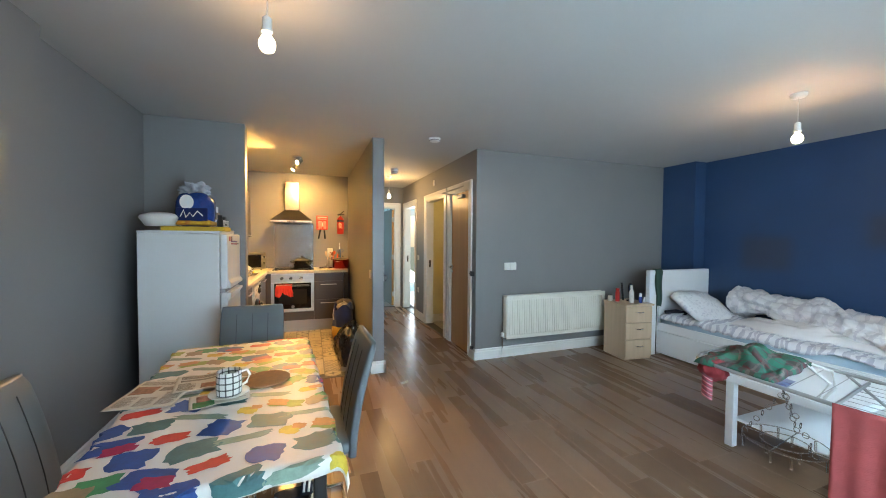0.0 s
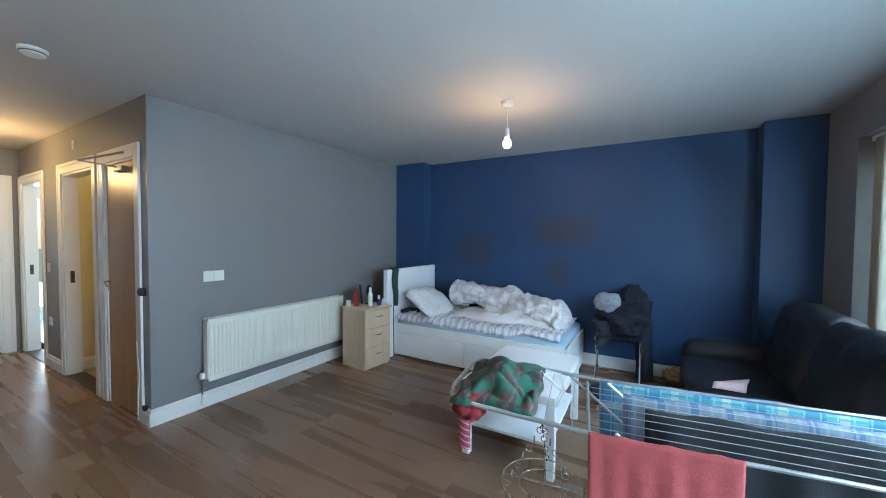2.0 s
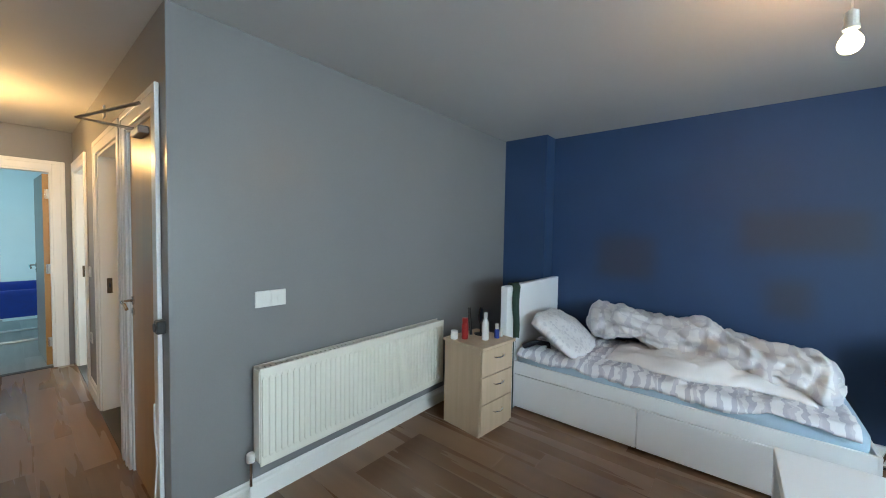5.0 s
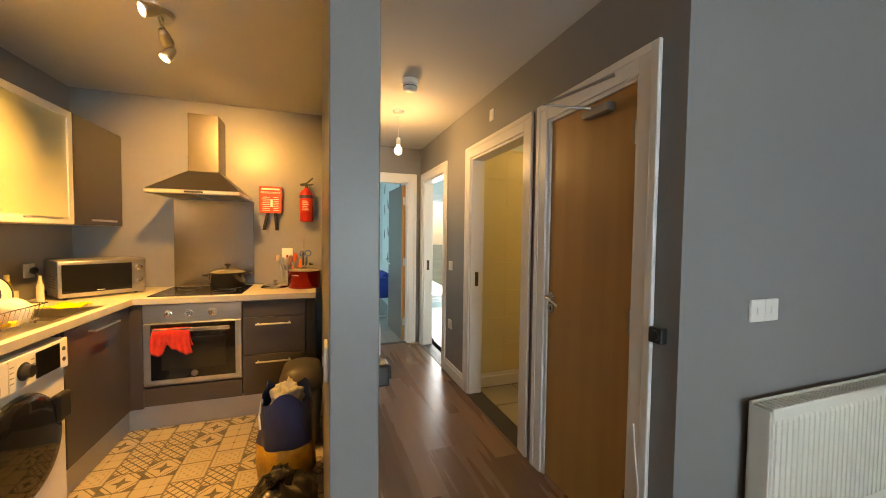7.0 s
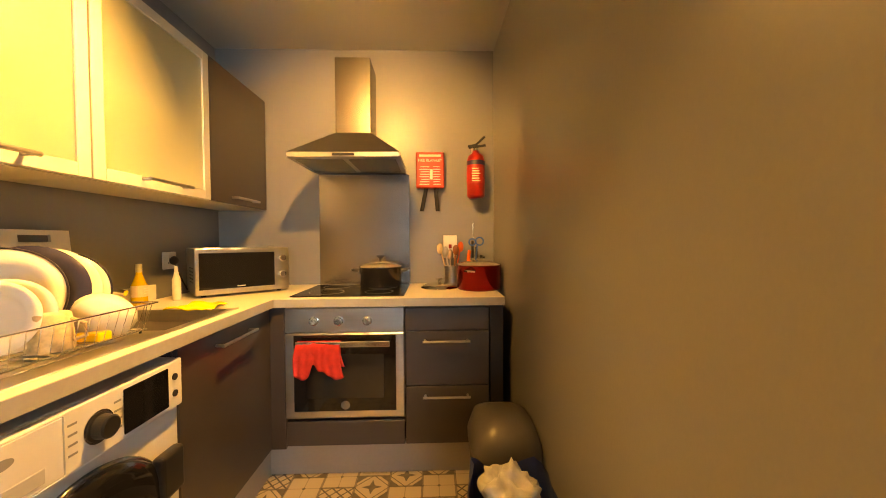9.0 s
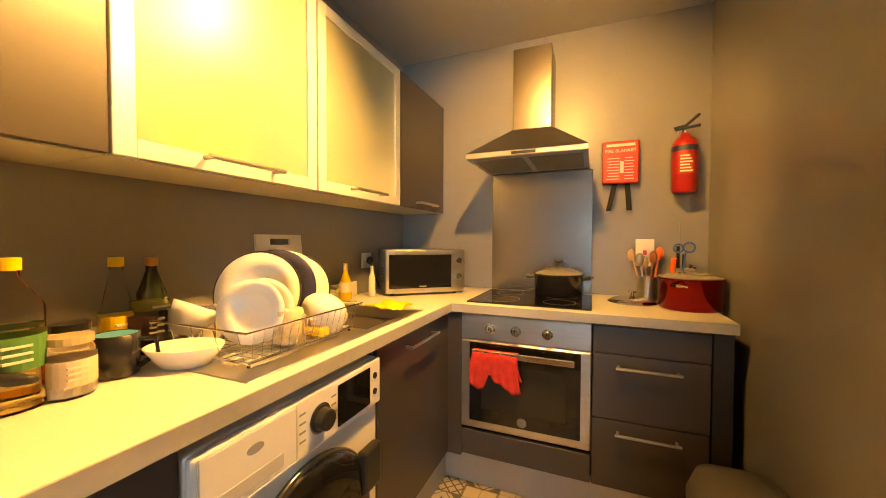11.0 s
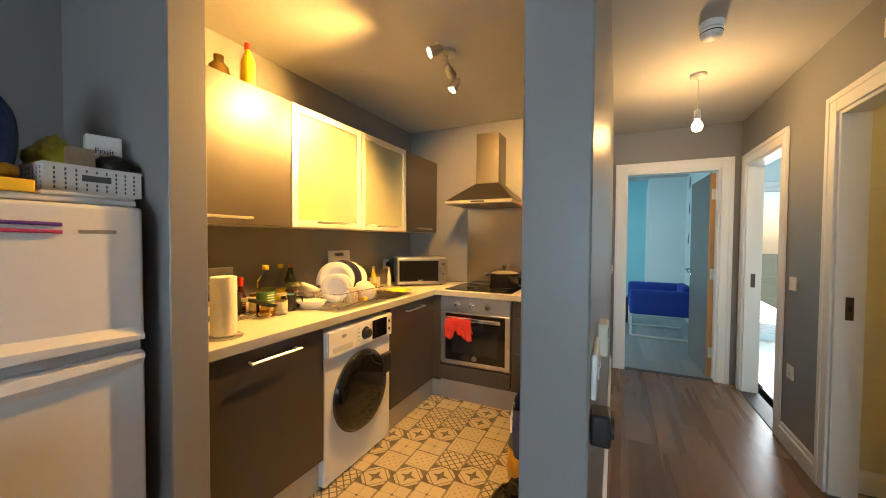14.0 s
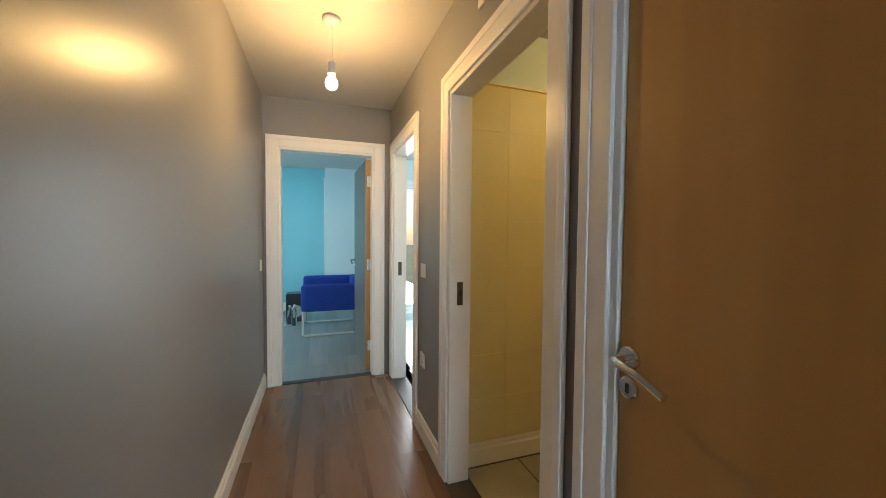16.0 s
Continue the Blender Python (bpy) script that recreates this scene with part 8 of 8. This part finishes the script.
part("cone", lathe([(0.09, -0.12), (0.085, -0.128), (0.03, -0.122), (0.0001, -0.126)], (0, 0, 0.16), 28, None, "y"), mat("grey_cone", (0.35, 0.35, 0.35), 0.5), sp)
for i in range(3):
    bottle("plastic_bottle", "empty plastic bottle on the bedroom floor", (0.88 + 0.07 * i, 9.6 + 0.12 * (i % 2), 0.0), prof(0.035, 0.22 + 0.03 * i), GLASS, (0.015, 0.02), None, None, PLASTIC)
setting("trim_pipe", tube([(1.45, 10.80, 0), (1.45, 10.80, 2.3)], r=0.008), GLOSS, "thin white pipe in the corner")

# ---- floors, laid piece by piece ----
fl = setting("floor", box((-1.13, 5.14, -0.47, 3.95, -0.0088, -0.0075), (0.90, 2.02, 3.95, 7.45, -0.0088, -0.0075)), GROUT, "grey-brown laminate floor")
PLM = {}


def plank_mesh(length, material):
    key = (round(length, 2), material.name)
    if key not in PLM:
        bm = box((-0.0949, 0.0949, 0.0002, round(length, 2) - 0.0002, -0.0074, 0.0), bevel=0.0002)
        me = bpy.data.meshes.new("plank")
        bm.to_mesh(me)
        bm.free()
        me.materials.append(material)
        PLM[key] = me
    return PLM[key]


def lay(parent, x0, x1, y0, y1, material, seed):
    rnd = random.Random(seed)
    x = x0
    while x < x1:
        y = y0
        ln = rnd.choice((0.4, 0.6, 0.8, 1.0, 1.2))
        while y < y1 - 0.02:
            ln = min(ln, y1 - y)
            ob = new("plank", plank_mesh(ln, material))
            ob.parent = parent
            ob.location = (x + 0.095, y, 0)
            y += round(ln, 2)
            ln = 1.2
        x += 0.19


lay(fl, -1.14, 5.14, -0.48, 3.95, PLANK, 3)
lay(fl, 0.95 - 0.10, 2.0, 3.95, 7.45, PLANK, 5)
flb = setting("floor_bedroom", box((-1.05, 2.03, 7.44, 10.82, -0.0088, -0.0075)), GROUT, "grey wood-effect bedroom floor")
lay(flb, 0.3, 2.03, 7.45, 10.82, PLANKG, 8)
setting("floor_bedroom_edge", box((-1.05, 0.3, 7.54, 10.82, -0.0075, 0.0)), PLANKG, "grey wood-effect floor", flb)


def tile_mat(name, kind):
    """Printed vinyl tile: cream ground with a dark motif drawn in the tile's own square."""
    m = bpy.data.materials.new(name)
    m.use_nodes = True
    n, l = m.node_tree.nodes, m.node_tree.links
    b = n["Principled BSDF"]
    tc = n.new("ShaderNodeTexCoord")
    sp_ = n.new("ShaderNodeSeparateXYZ")
    l.new(tc.outputs["Object"], sp_.inputs[0])

    def op(o_, a, c=None, d=None):
        k = n.new("ShaderNodeMath")
        k.operation = o_
        for i, v in enumerate((a, c, d)):
            if v is None:
                continue
            if isinstance(v, (int, float)):
                k.inputs[i].default_value = v
            else:
                l.new(v, k.inputs[i])
        return k.outputs[0]
    S = 1 / 0.0825
    x, y = op("MULTIPLY", sp_.outputs[0], S), op("MULTIPLY", sp_.outputs[1], S)
    ax, ay = op("ABSOLUTE", x), op("ABSOLUTE", y)
    edge = op("GREATER_THAN", op("MAXIMUM", ax, ay), 0.93)
    if kind == "lattice":
        d1 = op("ABSOLUTE", op("SUBTRACT", op("FRACT", op("MULTIPLY", op("ADD", x, y), 1.5)), 0.5))
        d2 = op("ABSOLUTE", op("SUBTRACT", op("FRACT", op("MULTIPLY", op("SUBTRACT", x, y), 1.5)), 0.5))
        mask = op("GREATER_THAN", op("MAXIMUM", d1, d2), 0.40)
    elif kind == "star":
        dm = op("ADD", ax, ay)
        tri = op("GREATER_THAN", dm, 1.35)
        pet = op("LESS_THAN", op("ADD", op("MULTIPLY", op("MINIMUM", ax, ay), 3.0), op("MAXIMUM", ax, ay)), 0.62)
        rim = op("LESS_THAN", op("ABSOLUTE", op("SUBTRACT", dm, 1.05)), 0.04)
        mask = op("MAXIMUM", op("MAXIMUM", tri, pet), rim)
    elif kind == "dots":
        fx = op("ABSOLUTE", op("SUBTRACT", op("FRACT", op("MULTIPLY", x, 1.0)), 0.5))
        fy = op("ABSOLUTE", op("SUBTRACT", op("FRACT", op("MULTIPLY", y, 1.0)), 0.5))
        dots = op("GREATER_THAN", op("ADD", fx, fy), 0.88)
        line = op("MULTIPLY", op("GREATER_THAN", op("MAXIMUM", fx, fy), 0.475), 0.5)
        mask = op("MAXIMUM", dots, line)
    else:
        fr1 = op("LESS_THAN", op("ABSOLUTE", op("SUBTRACT", op("MAXIMUM", ax, ay), 0.72)), 0.025)
        wv = op("GREATER_THAN", op("MULTIPLY", op("SINE", op("MULTIPLY", x, 11.0)), op("SINE", op("MULTIPLY", y, 11.0))), 0.55)
        mask = op("MULTIPLY", op("MAXIMUM", fr1, op("MULTIPLY", wv, op("LESS_THAN", op("MAXIMUM", ax, ay), 0.68))), 0.45)
    mask = op("MAXIMUM", mask, op("MULTIPLY", edge, 0.75))
    noi = n.new("ShaderNodeTexNoise")
    noi.inputs["Scale"].default_value = 30
    l.new(tc.outputs["Object"], noi.inputs["Vector"])
    mask = op("MULTIPLY", mask, op("MULTIPLY_ADD", noi.outputs[0], 0.35, 0.70))
    oi = n.new("ShaderNodeObjectInfo")
    mask = op("MULTIPLY_ADD", oi.outputs["Random"], 0.08, mask)
    mx = n.new("ShaderNodeMix")
    mx.data_type = "RGBA"
    mx.inputs[6].default_value, mx.inputs[7].default_value = (0.43, 0.37, 0.28, 1), (0.065, 0.056, 0.05, 1)
    l.new(mask, mx.inputs[0])
    l.new(mx.outputs[2], b.inputs["Base Color"])
    b.inputs["Roughness"].default_value = 0.45
    return m


ft = setting("floor_kitchen", box((-0.50, 0.792, 3.97, 6.06, -0.0088, -0.0052)), GROUT, "patterned vinyl tile kitchen floor")
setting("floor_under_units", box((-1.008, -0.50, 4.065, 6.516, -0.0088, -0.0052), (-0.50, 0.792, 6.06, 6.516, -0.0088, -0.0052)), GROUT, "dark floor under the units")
KINDS = [tile_mat("printed_tile_" + k, k) for k in ("lattice", "star", "dots", "floral")]
TMS = []
for k in KINDS:
    me = bpy.data.meshes.new("tile")
    bm = box((-0.0823, 0.0823, -0.0823, 0.0823, -0.005, 0.0), bevel=0.0008)
    bm.to_mesh(me)
    bm.free()
    me.materials.append(k)
    TMS.append(me)
rnd = random.Random(11)
for i in range(8):
    for j in range(14):
        x, y = -0.50 + 0.0825 + i * 0.165, 3.975 + (0.0825 if i % 2 else 0.0) + j * 0.165
        if x - 0.08 > 0.815 or y - 0.08 > 6.05 or y - 0.0825 < 3.93:
            continue
        ob = new("tile", TMS[(i * 5 + j * 3 + rnd.randint(0, 1)) % 4])
        ob.parent = ft
        ob.location = (x, y, 0)
        ob.rotation_euler = (0, 0, rnd.randint(0, 3) * math.pi / 2)
